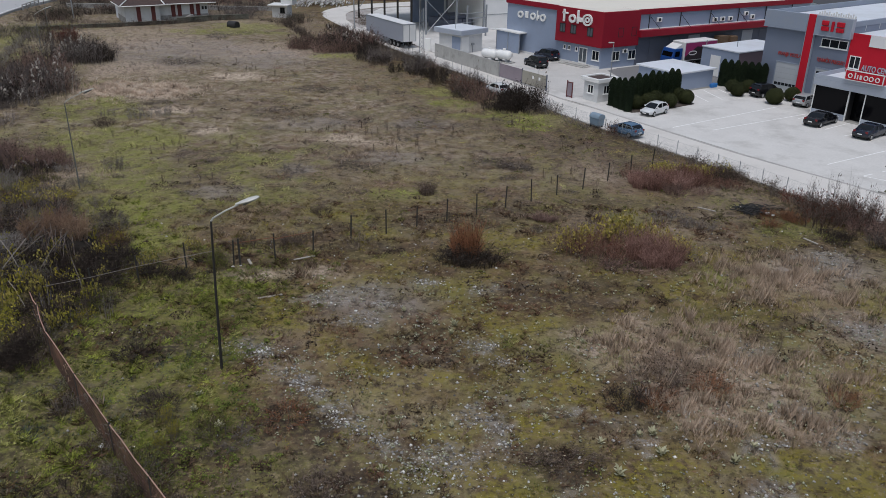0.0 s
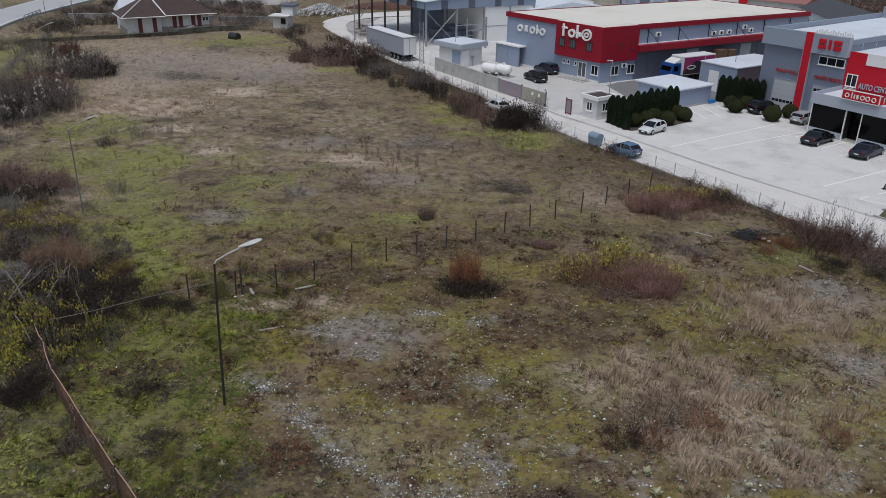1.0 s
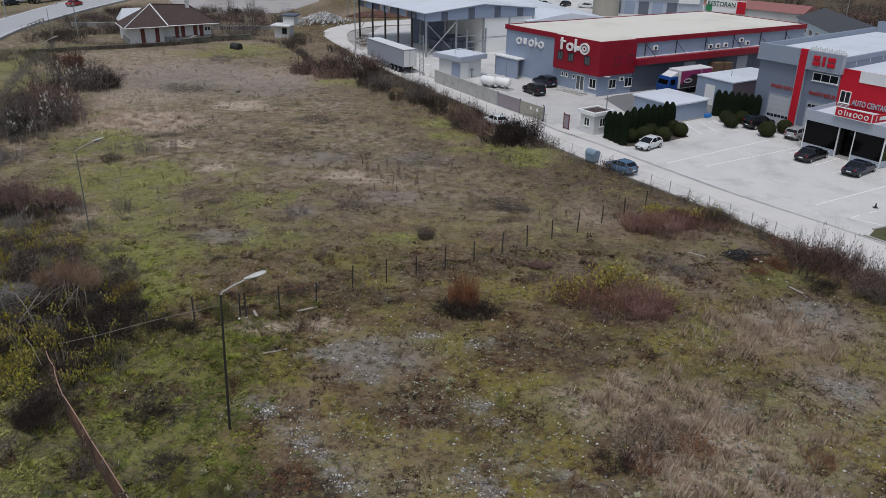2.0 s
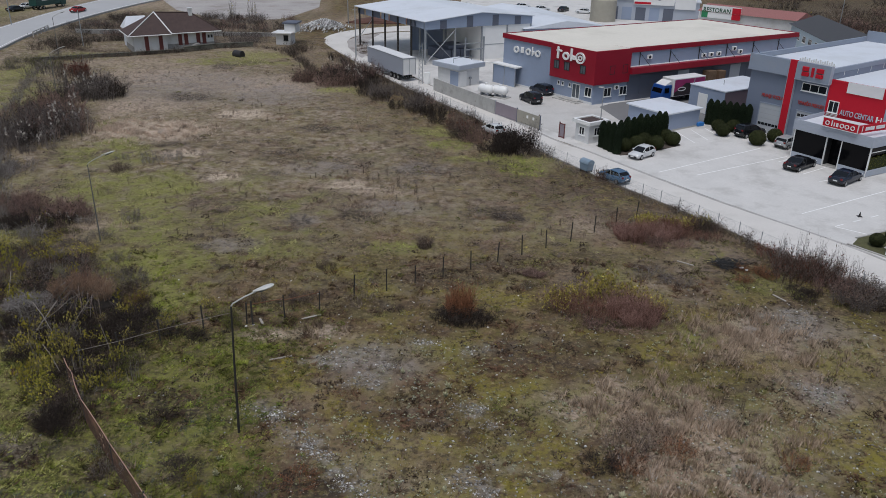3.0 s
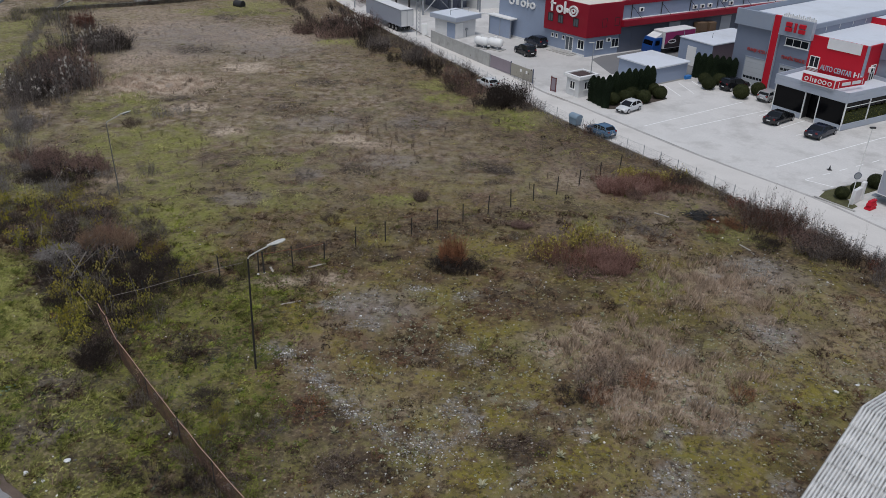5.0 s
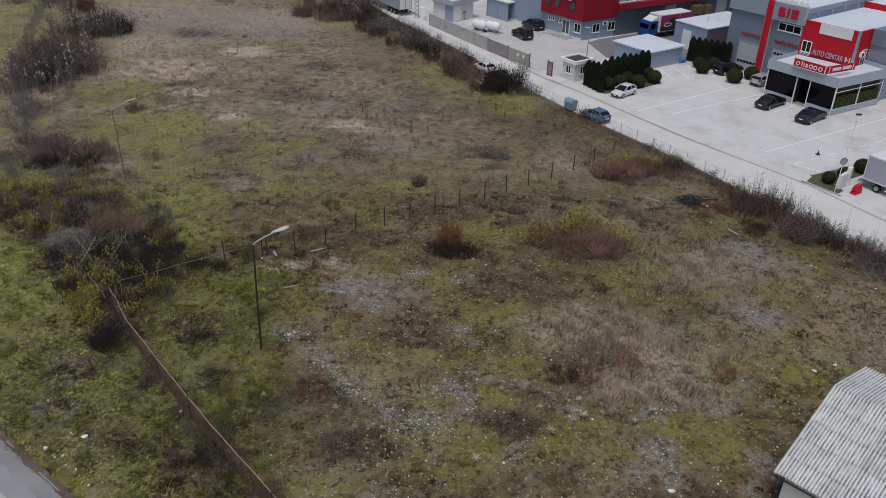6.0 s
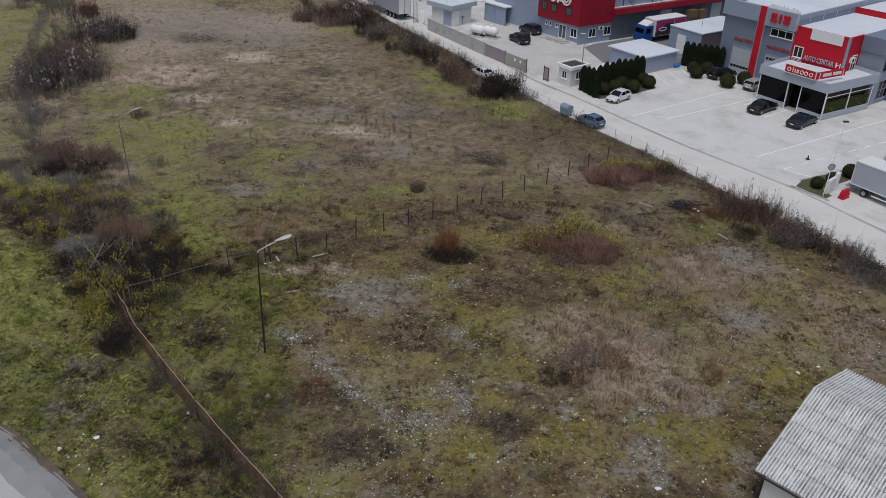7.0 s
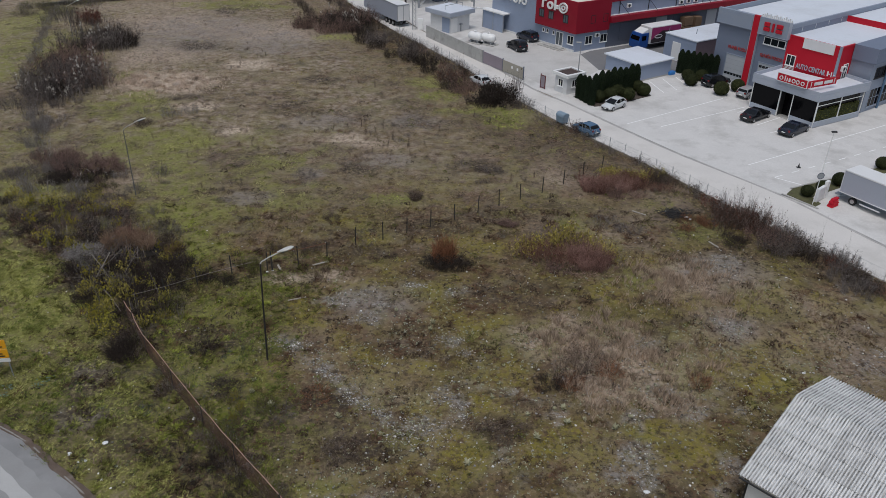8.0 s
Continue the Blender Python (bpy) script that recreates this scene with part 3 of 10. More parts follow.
def cover(x, y):
    """The field's cover at places: gravel, dry grass, green grass, moss, and dark humus with painted shade."""
    n1, n2, n3 = cloudy(11, x, y, 9.0), cloudy(21, x, y, 2.6), cloudy(31, x, y, 22.0)
    f1 = lattice(131, x, y, 0.9)
    gravel = np.clip((blob(x, y, GRAVEL) * (0.2 + 0.8 * n2 + 0.8 * f1) - 0.42) * 2.2, 0, 1)
    gravel = np.maximum(gravel, np.clip((cloudy(61, x, y, 3.4) - 0.66) * 5, 0, 0.7) * (y < 48) * (x > -10))
    dry = np.clip((blob(x, y, DRY) * (0.4 + 1.1 * n2) - 0.22) * 2.2, 0, 1)
    dry = np.maximum(dry, np.clip((n1 * 0.5 + n3 * 0.5 - 0.54) * 5 + np.clip((y - 85) / 140, 0, 0.3), 0, 1) * 0.75)
    green = np.clip((blob(x, y, GREEN) * (0.65 + 0.9 * n2) - 0.2) * 2.4, 0, 1)
    green = np.maximum(green, np.clip((cloudy(41, x, y, 6.0) - 0.55) * 4, 0, 0.6) * np.clip(1.3 - y / 90, 0.15, 1))
    moss = np.clip((blob(x, y, MOSS) * (0.3 + 1.3 * n2) - 0.28) * 2.0, 0, 1)
    moss = np.maximum(moss, np.clip((cloudy(191, x, y, 4.0) - 0.52) * 5, 0, 0.75) * np.clip((75 - y) / 20, 0, 1) * (x > -12))
    green = np.maximum(green, np.clip((cloudy(195, x, y, 5.0) - 0.4) * 4, 0, 0.95) * np.clip((-8 - x) / 5, 0, 1) * np.clip((90 - y) / 20, 0, 1))
    dark = np.clip((blob(x, y, DARKER) * (0.4 + 1.1 * n2) - 0.2) * 1.8, 0, 1)
    dark = np.maximum(dark, np.clip((cloudy(51, x, y, 5.0) - 0.57) * 5, 0, 0.85))
    dark = np.maximum(dark, 0.8 * np.clip((13 - road_side(x, y)) / 4, 0, 1) * np.clip((y - 46) / 4, 0, 1) * np.clip((92 - y) / 8, 0, 1) * (0.4 + n2))
    dark = np.maximum(dark, np.clip((y - 164) / 4, 0, 1) * np.clip((206 - y) / 4, 0, 1) * np.clip((-36 - x) / 4, 0, 1) * 0.95)
    return gravel, dry * (1 - gravel), green * (1 - 0.7 * gravel), moss * (1 - gravel) * (1 - 0.8 * dry), dark * (1 - 0.6 * dry)


def in_field(x, y):
    s = road_side(x, y)
    yard = np.clip((y - 205) / 5, 0, 1)
    return np.clip((s - 0.6) / 1.5, 0, 1) * (1 - yard)


def hump(x, y):
    """Uneven soil: height in metres."""
    k = in_field(x, y)
    return k * (0.34 * (cloudy(71, x, y, 14.0) - 0.5) + 0.24 * (cloudy(81, x, y, 2.4) - 0.5)) - 0.03


def axis(lo, hi, step, far):
    mid = np.arange(lo, hi + step / 2, step)
    grow = np.cumsum(step * 1.35 ** np.arange(1, 26))
    grow = grow[grow < far]
    return np.concatenate([lo - grow[::-1], mid, hi + grow])


gx, gy = axis(-98, 46, 0.5, 3000), axis(9, 176, 0.5, 3000)
X, Y = np.meshgrid(gx, gy)
Z = hump(X, Y)
# the soil is cut away under the side street
cut = np.interp(X, [-70, -45, -27.6, -22.2, -16, -4, 14, 40], [46, 36, 27.6, 23.9, 18.6, 6, -13, -42])
Z = np.where((Y < cut - 0.9) & (Y > cut - 12) & (X > -76) & (X < 46), np.minimum(Z, -0.16), Z)
verts = np.stack([X.ravel(), Y.ravel(), Z.ravel()], 1)
nx, ny = len(gx), len(gy)
idx = np.arange(nx * ny).reshape(ny, nx)
quads = np.stack([idx[:-1, :-1].ravel(), idx[:-1, 1:].ravel(), idx[1:, 1:].ravel(), idx[1:, :-1].ravel()], 1)
me = bpy.data.meshes.new("ground")
me.vertices.add(len(verts)), me.loops.add(quads.size), me.polygons.add(len(quads))
me.vertices.foreach_set("co", verts.ravel())
me.loops.foreach_set("vertex_index", quads.ravel().astype(np.int32))
me.polygons.foreach_set("loop_start", (np.arange(len(quads)) * 4).astype(np.int32))
me.update(calc_edges=True)
me.validate()
me.polygons.foreach_set("use_smooth", np.ones(len(quads), bool))
far_mask = np.clip((road_side(X.ravel(), Y.ravel()) - 6) / 10, 0, 1) * np.clip((Y.ravel() - 50) / 40, 0, 0.85) * (0.5 + cloudy(201, X.ravel(), Y.ravel() * 3.0, 16.0))
sod_mask = np.clip((-8 - X.ravel()) / 3, 0, 1) * np.clip((47 - Y.ravel()) / 6, 0, 1) * (1 - np.clip((-28 - X.ravel()) / 3, 0, 1) * np.clip((Y.ravel() - 37) / 4, 0, 1))
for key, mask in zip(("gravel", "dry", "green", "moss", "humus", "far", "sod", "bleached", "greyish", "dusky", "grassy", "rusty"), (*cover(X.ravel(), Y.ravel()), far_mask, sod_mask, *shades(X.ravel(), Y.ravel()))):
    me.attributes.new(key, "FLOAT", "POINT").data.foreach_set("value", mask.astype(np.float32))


def ground_material():
    m = bpy.data.materials.new("rough_meadow_soil")
    m.use_nodes = True
    n, l = m.node_tree.nodes, m.node_tree.links
    b = n["Principled BSDF"]
    b.inputs["Roughness"].default_value, b.inputs["Specular IOR Level"].default_value = 0.95, 0.15
    geo = n.new("ShaderNodeNewGeometry")

    def noise_at(scale, detail=4, rough=0.6):
        t = n.new("ShaderNodeTexNoise")
        t.inputs["Scale"].default_value, t.inputs["Detail"].default_value, t.inputs["Roughness"].default_value = scale, detail, rough
        l.new(geo.outputs["Position"], t.inputs["Vector"])
        return t.outputs["Fac"]

    def mixed(fac, a, c):
        x = n.new("ShaderNodeMix")
        x.data_type = "RGBA"
        l.new(fac, x.inputs[0])
        for k, v in ((6, a), (7, c)):
            if isinstance(v, tuple):
                x.inputs[k].default_value = (*v, 1)
            else:
                l.new(v, x.inputs[k])
        return x.outputs[2]

    def span(v, lo, hi, top=1.0):
        r = n.new("ShaderNodeMapRange")
        r.inputs["From Min"].default_value, r.inputs["From Max"].default_value, r.inputs["To Max"].default_value = lo, hi, top
        l.new(v, r.inputs["Value"])
        return r.outputs[0]

    def times(a, c):
        x = n.new("ShaderNodeMath")
        x.operation = "MULTIPLY"
        l.new(a, x.inputs[0]), l.new(c, x.inputs[1])
        return x.outputs[0]

    def attr(key):
        a = n.new("ShaderNodeAttribute")
        a.attribute_name = key
        return a.outputs["Fac"]

    fine, mid, wide, clump = noise_at(9.0), noise_at(2.4, 4, 0.6), noise_at(0.35), noise_at(0.5, 6, 0.66)
    grit = noise_at(26.0, 2)
    col = mixed(span(clump, 0.36, 0.64), (0.06, 0.039, 0.024), (0.2, 0.135, 0.08))
    col = mixed(span(wide, 0.44, 0.64, 0.6), col, (0.175, 0.155, 0.065))
    col = mixed(span(noise_at(0.6, 4, 0.6), 0.52, 0.66, 0.55), col, (0.2, 0.166, 0.128))
    col = mixed(span(noise_at(0.75, 5, 0.6), 0.53, 0.66, 0.6), col, (0.145, 0.128, 0.034))
    col = mixed(times(attr("far"), span(noise_at(0.9, 5, 0.65), 0.4, 0.62)), col, (0.37, 0.305, 0.245))
    col = mixed(times(attr("far"), span(noise_at(0.22, 6, 0.7), 0.48, 0.6, 0.8)), col, (0.205, 0.18, 0.1))
    col = mixed(times(attr("dry"), span(mid, 0.34, 0.56)), col, (0.41, 0.325, 0.255))
    col = mixed(times(attr("green"), span(clump, 0.38, 0.58)), col, (0.2, 0.2, 0.06))
    col = mixed(times(attr("moss"), span(mid, 0.38, 0.58)), col, (0.22, 0.186, 0.038))
    col = mixed(times(attr("sod"), span(noise_at(0.8, 5, 0.65), 0.4, 0.6, 0.85)), col, (0.17, 0.168, 0.04))
    col = mixed(times(attr("bleached"), span(mid, 0.3, 0.56)), col, (0.55, 0.45, 0.355))
    col = mixed(times(attr("greyish"), span(clump, 0.3, 0.6, 0.85)), col, (0.27, 0.235, 0.212))
    col = mixed(times(attr("grassy"), span(mid, 0.34, 0.56, 0.8)), col, (0.235, 0.24, 0.065))
    col = mixed(times(attr("rusty"), span(mid, 0.36, 0.6, 0.8)), col, (0.135, 0.083, 0.054))
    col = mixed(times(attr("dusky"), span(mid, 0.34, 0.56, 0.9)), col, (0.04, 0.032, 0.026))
    col = mixed(times(attr("humus"), span(mid, 0.36, 0.6, 0.85)), col, (0.062, 0.047, 0.035))
    col = mixed(times(attr("gravel"), span(mid, 0.4, 0.56, 0.75)), col, (0.27, 0.245, 0.215))
    col = mixed(times(attr("gravel"), span(grit, 0.62, 0.67)), col, (0.5, 0.49, 0.48))
    dirt = span(noise_at(1.7, 6, 0.7), 0.51, 0.63, 0.85)
    calm = n.new("ShaderNodeMath")
    calm.operation, calm.inputs[1].default_value, calm.inputs[2].default_value = "MULTIPLY_ADD", -0.6, 1.0
    l.new(attr("far"), calm.inputs[0])
    col = mixed(times(dirt, calm.outputs[0]), col, (0.045, 0.034, 0.024))
    col = mixed(span(noise_at(2.6, 6, 0.7), 0.54, 0.66, 0.65), col, (0.33, 0.262, 0.16))
    l.new(col, b.inputs["Base Color"])
    bp = n.new("ShaderNodeBump")
    bp.inputs["Strength"].default_value, bp.inputs["Distance"].default_value = 0.9, 0.12
    l.new(fine, bp.inputs["Height"]), l.new(bp.outputs[0], b.inputs["Normal"])
    return m


me.materials.append(ground_material())
ground = tagged(new("ground", me), "uneven fallow field with patchy grass, moss and gravel", "ground", "", "structure")

# ---- roads and paving ----
def smooth_line(pts, n=6):
    """A rounded line through the points."""
    p = [Vector((*q, 0)) for q in pts]
    out = []
    for i in range(len(p) - 1):
        a, b, c, d = p[max(i - 1, 0)], p[i], p[i + 1], p[min(i + 2, len(p) - 1)]
        for k in range(n):
            t = k / n
            q = 0.5 * (2 * b + (c - a) * t + (2 * a - 5 * b + 4 * c - d) * t * t + (3 * b - a - 3 * c + d) * t ** 3)
            out.append((q.x, q.y))
    return out + [tuple(pts[-1])]


def band(left, right, z, thick=0.25):
    g = Geo()
    n = len(left)
    top = [(x, y, z) for x, y in left] + [(x, y, z) for x, y in right]
    low = [(x, y, z - thick) for x, y, z in top]
    g.add(top + low, [(i, n + i, n + i + 1, i + 1) for i in range(n - 1)] +
          [(2 * n + i + 1, 3 * n + i + 1, 3 * n + i, 2 * n + i) for i in range(n - 1)] +
          [(i, i + 1, 2 * n + i + 1, 2 * n + i) for i in range(n - 1)] + [(3 * n + i, 3 * n + i + 1, n + i + 1, n + i) for i in range(n - 1)])
    return g


near_edge, far_edge = smooth_line(ROAD_NEAR), smooth_line(ROAD_FAR)
structure("road", band(near_edge, far_edge, 0.05), DUST, "pale dusty service road of worn asphalt", "road")


def strip(line, width, z, thick, lift=0.0):
    """A ribbon of the given width along a line of places."""
    l, r = [], []
    for i, (x, y) in enumerate(line):
        a, b = line[max(i - 1, 0)], line[min(i + 1, len(line) - 1)]
        d = Vector((b[0] - a[0], b[1] - a[1], 0)).normalized()
        l.append((x - d.y * width / 2, y + d.x * width / 2))
        r.append((x + d.y * width / 2, y - d.x * width / 2))
    return band(l, r, z, thick)


yard = Geo().prism([(-8.6, 144.0), (-3.2, 131.7), (6.4, 115.2), (14.6, 98.5), (18.6, 92.9), (24.4, 83.5), (29.6, 75.5), (37.9, 64.5), (44.4, 52.6), (57.2, 31.2), (120, 60), (112, 190), (70, 178), (33, 205), (12, 194), (-3.5, 189.6), (-13.8, 185.4), (-18.8, 179.8), (-20.2, 173.0), (-18.7, 165.2), (-15.5, 156.8)], -0.2, 0.056)
structure("pavement", yard, CONCRETE, "pale concrete yard and car park", "pavement")
structure("yard_apron", Geo().prism([(3.4, 123.0), (16.6, 99.2), (19.2, 98.6), (25.6, 108.0), (24.0, 116.4), (10.4, 132.6)], -0.1, 0.062), WORN_YARD, "greyer worn concrete before the warehouse", "pavement")
structure("gutter", strip(smooth_line([(6.1, 115.4), (14.5, 98.2), (18.5, 92.6), (24.3, 83.2), (29.5, 75.2), (37.8, 64.2), (44.3, 52.3), (57, 31)]), 0.3, 0.064, 0.1), JOINT, "dark gutter joint between road and car park", "gutter")

# the highway on its bank
hw_n = smooth_line([(-82, 92), (-83.5, 125), (-86.5, 150), (-89.5, 169), (-89.8, 184), (-88.6, 209), (-84, 239), (-70, 285), (-40, 350)])
hw_f = smooth_line([(-92, 92), (-94, 125), (-97.5, 150), (-100.3, 172), (-101.2, 190), (-101.4, 210), (-99, 240), (-84, 288), (-54, 355)])
structure("highway", band(hw_n, hw_f, 0.35, 0.6), HIGHWAY_GREY, "grey two-lane highway on a low bank", "road")
for k, line in enumerate(([(0.94 * a[0] + 0.06 * b[0], 0.94 * a[1] + 0.06 * b[1]) for a, b in zip(hw_n, hw_f)], [(0.06 * a[0] + 0.94 * b[0], 0.06 * a[1] + 0.94 * b[1]) for a, b in zip(hw_n, hw_f)])):
    structure("edge_line", strip(line, 0.14, 0.356, 0.01), LINE, "white painted edge line of the highway", "road marking")
# street in the near left corner
nl = smooth_line([(-70, 46), (-45, 36), (-27.6, 27.6), (-22.2, 23.9), (-16.0, 18.6), (-4, 6), (14, -13), (40, -42)])
fl = smooth_line([(-74, 38), (-49, 28), (-32, 20.2), (-26.6, 16.5), (-20.5, 11.3), (-9, -1), (9, -20), (35, -49)])
STREET = mat("worn_grey_asphalt", (0.22, 0.218, 0.217), 0.9, var=0.12, scale=0.5, fine=30, bump=0.3, stain=(0.32, 0.315, 0.31), stain_amount=0.6, stain_scale=0.3)
LANE_PALE = mat("dust_whitened_asphalt", (0.42, 0.415, 0.405), 0.9, var=0.12, scale=0.4, fine=20, bump=0.2, stain=(0.36, 0.355, 0.35), stain_amount=0.7, stain_scale=0.45)
LANE_HALF = mat("dusty_asphalt", (0.27, 0.267, 0.262), 0.9, var=0.12, scale=0.5, fine=24, bump=0.25, stain=(0.29, 0.29, 0.288), stain_amount=0.7, stain_scale=0.5)
OLD_KERB = mat("earth_stained_kerb", (0.25, 0.235, 0.215), 0.9, var=0.3, scale=2.0, bump=0.3, stain=(0.12, 0.1, 0.08), stain_amount=0.7, stain_scale=1.5)
EARTH = mat("trodden_brown_earth", (0.11, 0.08, 0.06), 0.95, var=0.3, scale=1.5, fine=14, bump=0.5, stain=(0.22, 0.19, 0.16), stain_amount=0.6, stain_scale=0.8)
structure("side_street", band(nl, fl, 0.06, 0.3), STREET, "grey worn asphalt side street", "road")


def ragged(left, right, amount, seed):
    """Both edges of a ribbon, wandering by the given amount."""
    out = []
    for k, line in enumerate((left, right)):
        px, py = np.array(smooth_line(line, 3)).T
        out.append([(x + amount * (u - 0.5), y + amount * (v - 0.5)) for x, y, u, v in zip(px, py, lattice(seed + k, px, py, 0.45), lattice(seed + 5 + k, px, py, 0.6))])
    return out


def across(f):
    return [(a[0] + (b[0] - a[0]) * f, a[1] + (b[1] - a[1]) * f) for a, b in zip(nl[5:27], fl[5:27])]


wander = random.Random(77)
structure("dusty_lane", band(*ragged(across(0.12), across(0.4), 0.2, 401), 0.064, 0.02), LANE_HALF, "dusty half-worn strip of the side street", "road")
structure("worn_lane", band(*ragged(across(0.24), across(0.34), 0.16, 421), 0.068, 0.02), LANE_PALE, "pale worn wheel lane on the side street", "road")
structure("earth_edge", band(*ragged(across(-0.035), across(0.014), 0.2, 441), 0.085, 0.06), EARTH, "earth washed over the edge of the side street", "verge")
kerb_line = [p for p in across(0.0)]
for a, b in zip(kerb_line[:-1], kerb_line[1:]):
    n_ = max(1, int(gap(a, b) / 0.9))
    for k in range(n_):
        if wander.random() < 0.6:
            p0 = (a[0] + (b[0] - a[0]) * k / n_, a[1] + (b[1] - a[1]) * k / n_)
            p1 = (a[0] + (b[0] - a[0]) * (k + 0.96) / n_, a[1] + (b[1] - a[1]) * (k + 0.96) / n_)
            structure("street_kerb", Geo().box(0, gap(p0, p1), -0.045, 0.045, -0.1, 0.09 + wander.uniform(0, 0.03)), OLD_KERB, "rough concrete kerb stone of the side street", "kerb", m=along(p0, p1))

# painted lines of the car park
def paint(p0, p1, w=0.13):
    structure("parking_line", strip([p0, p1], w, 0.0605, 0.004), LINE, "worn white painted parking line", "road marking")


for p0, p1 in (((25.4, 84.9), (41.1, 95.6)), ((29.6, 84.1), (43.2, 92.2)), ((36.9, 72.3), (59.6, 86.1)), ((41.3, 89.9), (45.0, 92.4)), ((42.4, 85.3), (47.4, 88.9)), ((43.1, 82.6), (49.1, 85.6)),
               ((32.3, 102.7), (33.2, 97.6)), ((34.6, 104.2), (35.4, 99.0)), ((36.8, 105.1), (37.6, 100.4)), ((38.7, 68.9), (42.0, 66.3))):
    paint(p0, p1)
for k in range(8):
    s = k * 2.7
    paint((38.8 + s * 0.88, 69.0 + s * 0.49), (38.8 + (s + 1.2) * 0.88, 69.0 + (s + 1.2) * 0.49))

# ---- buildings ----
FACE = {}


def window(parent, m, w, h, cols=2, rows=1, frame_mat=None, pane_mat=None, sill=True, name="window"):
    """A window lying on a wall (x along it, -y outwards): frame, panes and sill."""
    frame_mat, pane_mat = frame_mat or WHITE, pane_mat or GLASS
    key = (round(w, 2), round(h, 2), cols, rows, frame_mat.name, pane_mat.name)
    if key not in FACE:
        g, f = Geo(), 0.09
        g.box(0, f, -0.07, 0.02, 0, h).box(w - f, w, -0.07, 0.02, 0, h).box(f, w - f, -0.07, 0.02, 0, f).box(f, w - f, -0.07, 0.02, h - f, h)
        for i in range(1, cols):
            g.box(w * i / cols - 0.04, w * i / cols + 0.04, -0.06, 0.02, f, h - f)
        for j in range(1, rows):
            g.box(f, w - f, -0.05, 0.02, h * j / rows - 0.03, h * j / rows + 0.03)
        FACE[key] = (g.mesh("window", frame_mat), Geo().box(f, w - f, -0.025, 0.02, f, h - f).mesh("pane", pane_mat),
                     Geo().box(-0.08, w + 0.08, -0.16, 0.02, -0.06, 0).mesh("sill", frame_mat))
    a, b, c = FACE[key]
    ob = place(name, a, parent, m)
    place("pane", b, ob)
    if sill:
        place("sill", c, ob)
    return ob


def cooler(parent, m):
    """An air-conditioner's outdoor unit on a wall."""
    if "cooler" not in FACE:
        FACE["cooler"] = (Geo().box(0, 0.9, -0.38, -0.04, 0, 0.65).mesh("air_conditioner", WHITE, 0.03), Geo().disc((0.36, -0.385, 0.33), (0, 1, 0), 0.25, 0.03, 14).mesh("fan_grille", BLACK))
    ob = place("air_conditioner", FACE["cooler"][0], parent, m)
    place("fan_grille", FACE["cooler"][1], ob)


def ring_shape(cx, cz, rx, rz, w, y0, y1, n=20):
    g = Geo()
    vs = []
    for y in (y0, y1):
        for r in (0, 1):
            vs += [(cx + (rx - w * r) * math.cos(2 * math.pi * i / n), y, cz + (rz - w * r) * math.sin(2 * math.pi * i / n)) for i in range(n)]
    fs = []
    for i in range(n):
        j = (i + 1) % n
        fs += [(i, j, n + j, n + i), (2 * n + i, 3 * n + i, 3 * n + j, 2 * n + j), (i, 2 * n + i, 2 * n + j, j), (n + i, n + j, 3 * n + j, 3 * n + i)]
    return g.add(vs, fs)


def bars(parent, m, spans, y0, y1, z0, z1, material, label):
    """A brand mark reduced to plain upright blocks."""
    for a, b, lo, hi in spans:
        part("sign_shape", Geo().box(a, b, y0, y1, z0 + lo * (z1 - z0), z0 + hi * (z1 - z0)), material, parent, label, m, bevel=0.05)


# the food warehouse: grey hall with a red corner block
TL, TC = (10.2, 133.3), (23.0, 117.6)
tako = thing("warehouse", along(TL, TC), "blue-grey metal warehouse with red corner block and cream roof", "warehouse")
SK = 0.154
def tk(x, y):
    return (x + SK * y, y)
tw = 20.26
part("wall", Geo().prism([tk(0, 0), tk(tw, 0), tk(tw, 45.7), tk(0, 45.7)], 0.05, 7.6), GREY_CLAD, tako)
ring = Geo()
for a, b in ((tk(-0.12, -0.12), tk(11.4, -0.12)), (tk(tw + 0.12, 6.6), tk(tw + 0.12, 45.8)), (tk(-0.12, 45.8), tk(tw + 0.12, 45.8)), (tk(-0.12, -0.12), tk(-0.12, 45.8))):
    d = Vector((b[0] - a[0], b[1] - a[1], 0)).normalized() * 0.14
    nrm = Vector((-d.y, d.x, 0))
    ring.prism([(a[0] - nrm.x, a[1] - nrm.y), (b[0] - nrm.x, b[1] - nrm.y), (b[0] + nrm.x, b[1] + nrm.y), (a[0] + nrm.x, a[1] + nrm.y)], 7.55, 8.28)
part("parapet", ring, RED_CLAD, tako, "dark red parapet band")
part("roof", Geo().prism([tk(0.1, 0.1), tk(tw - 0.1, 0.1), tk(tw - 0.1, 45.6), tk(0.1, 45.6)], 7.6, 8.2), ROOF_CREAM, tako, "flat cream roof membrane")
red = part("corner_block", Geo().prism([(11.4, -0.5), (tw + 0.45, -0.5), (tw + 0.45 + SK * 7.1, 6.6), (tw - 2, 6.6), (11.4, 2.0)], 3.15, 8.24), RED_CLAD, tako, "dark red cladding of the upper corner", bevel=0.03)
part("block_roof", Geo().prism([(11.6, -0.3), (tw + 0.25, -0.3), (tw + 0.25 + SK * 6.6, 6.4), (tw - 2, 6.4), (11.6, 2.0)], 8.0, 8.26), ROOF_CREAM, tako)
for x in (12.3, 14.5, 17.8):
    window(tako, pose(x, -0.5, 4.55), 1.1, 1.3, 2, 1, BLACK, PANE, False)
side_m = Matrix.Translation((tw, 0, 0)) @ pose(0, 0, 0, 0, 0, 90 - math.degrees(math.atan(SK)))
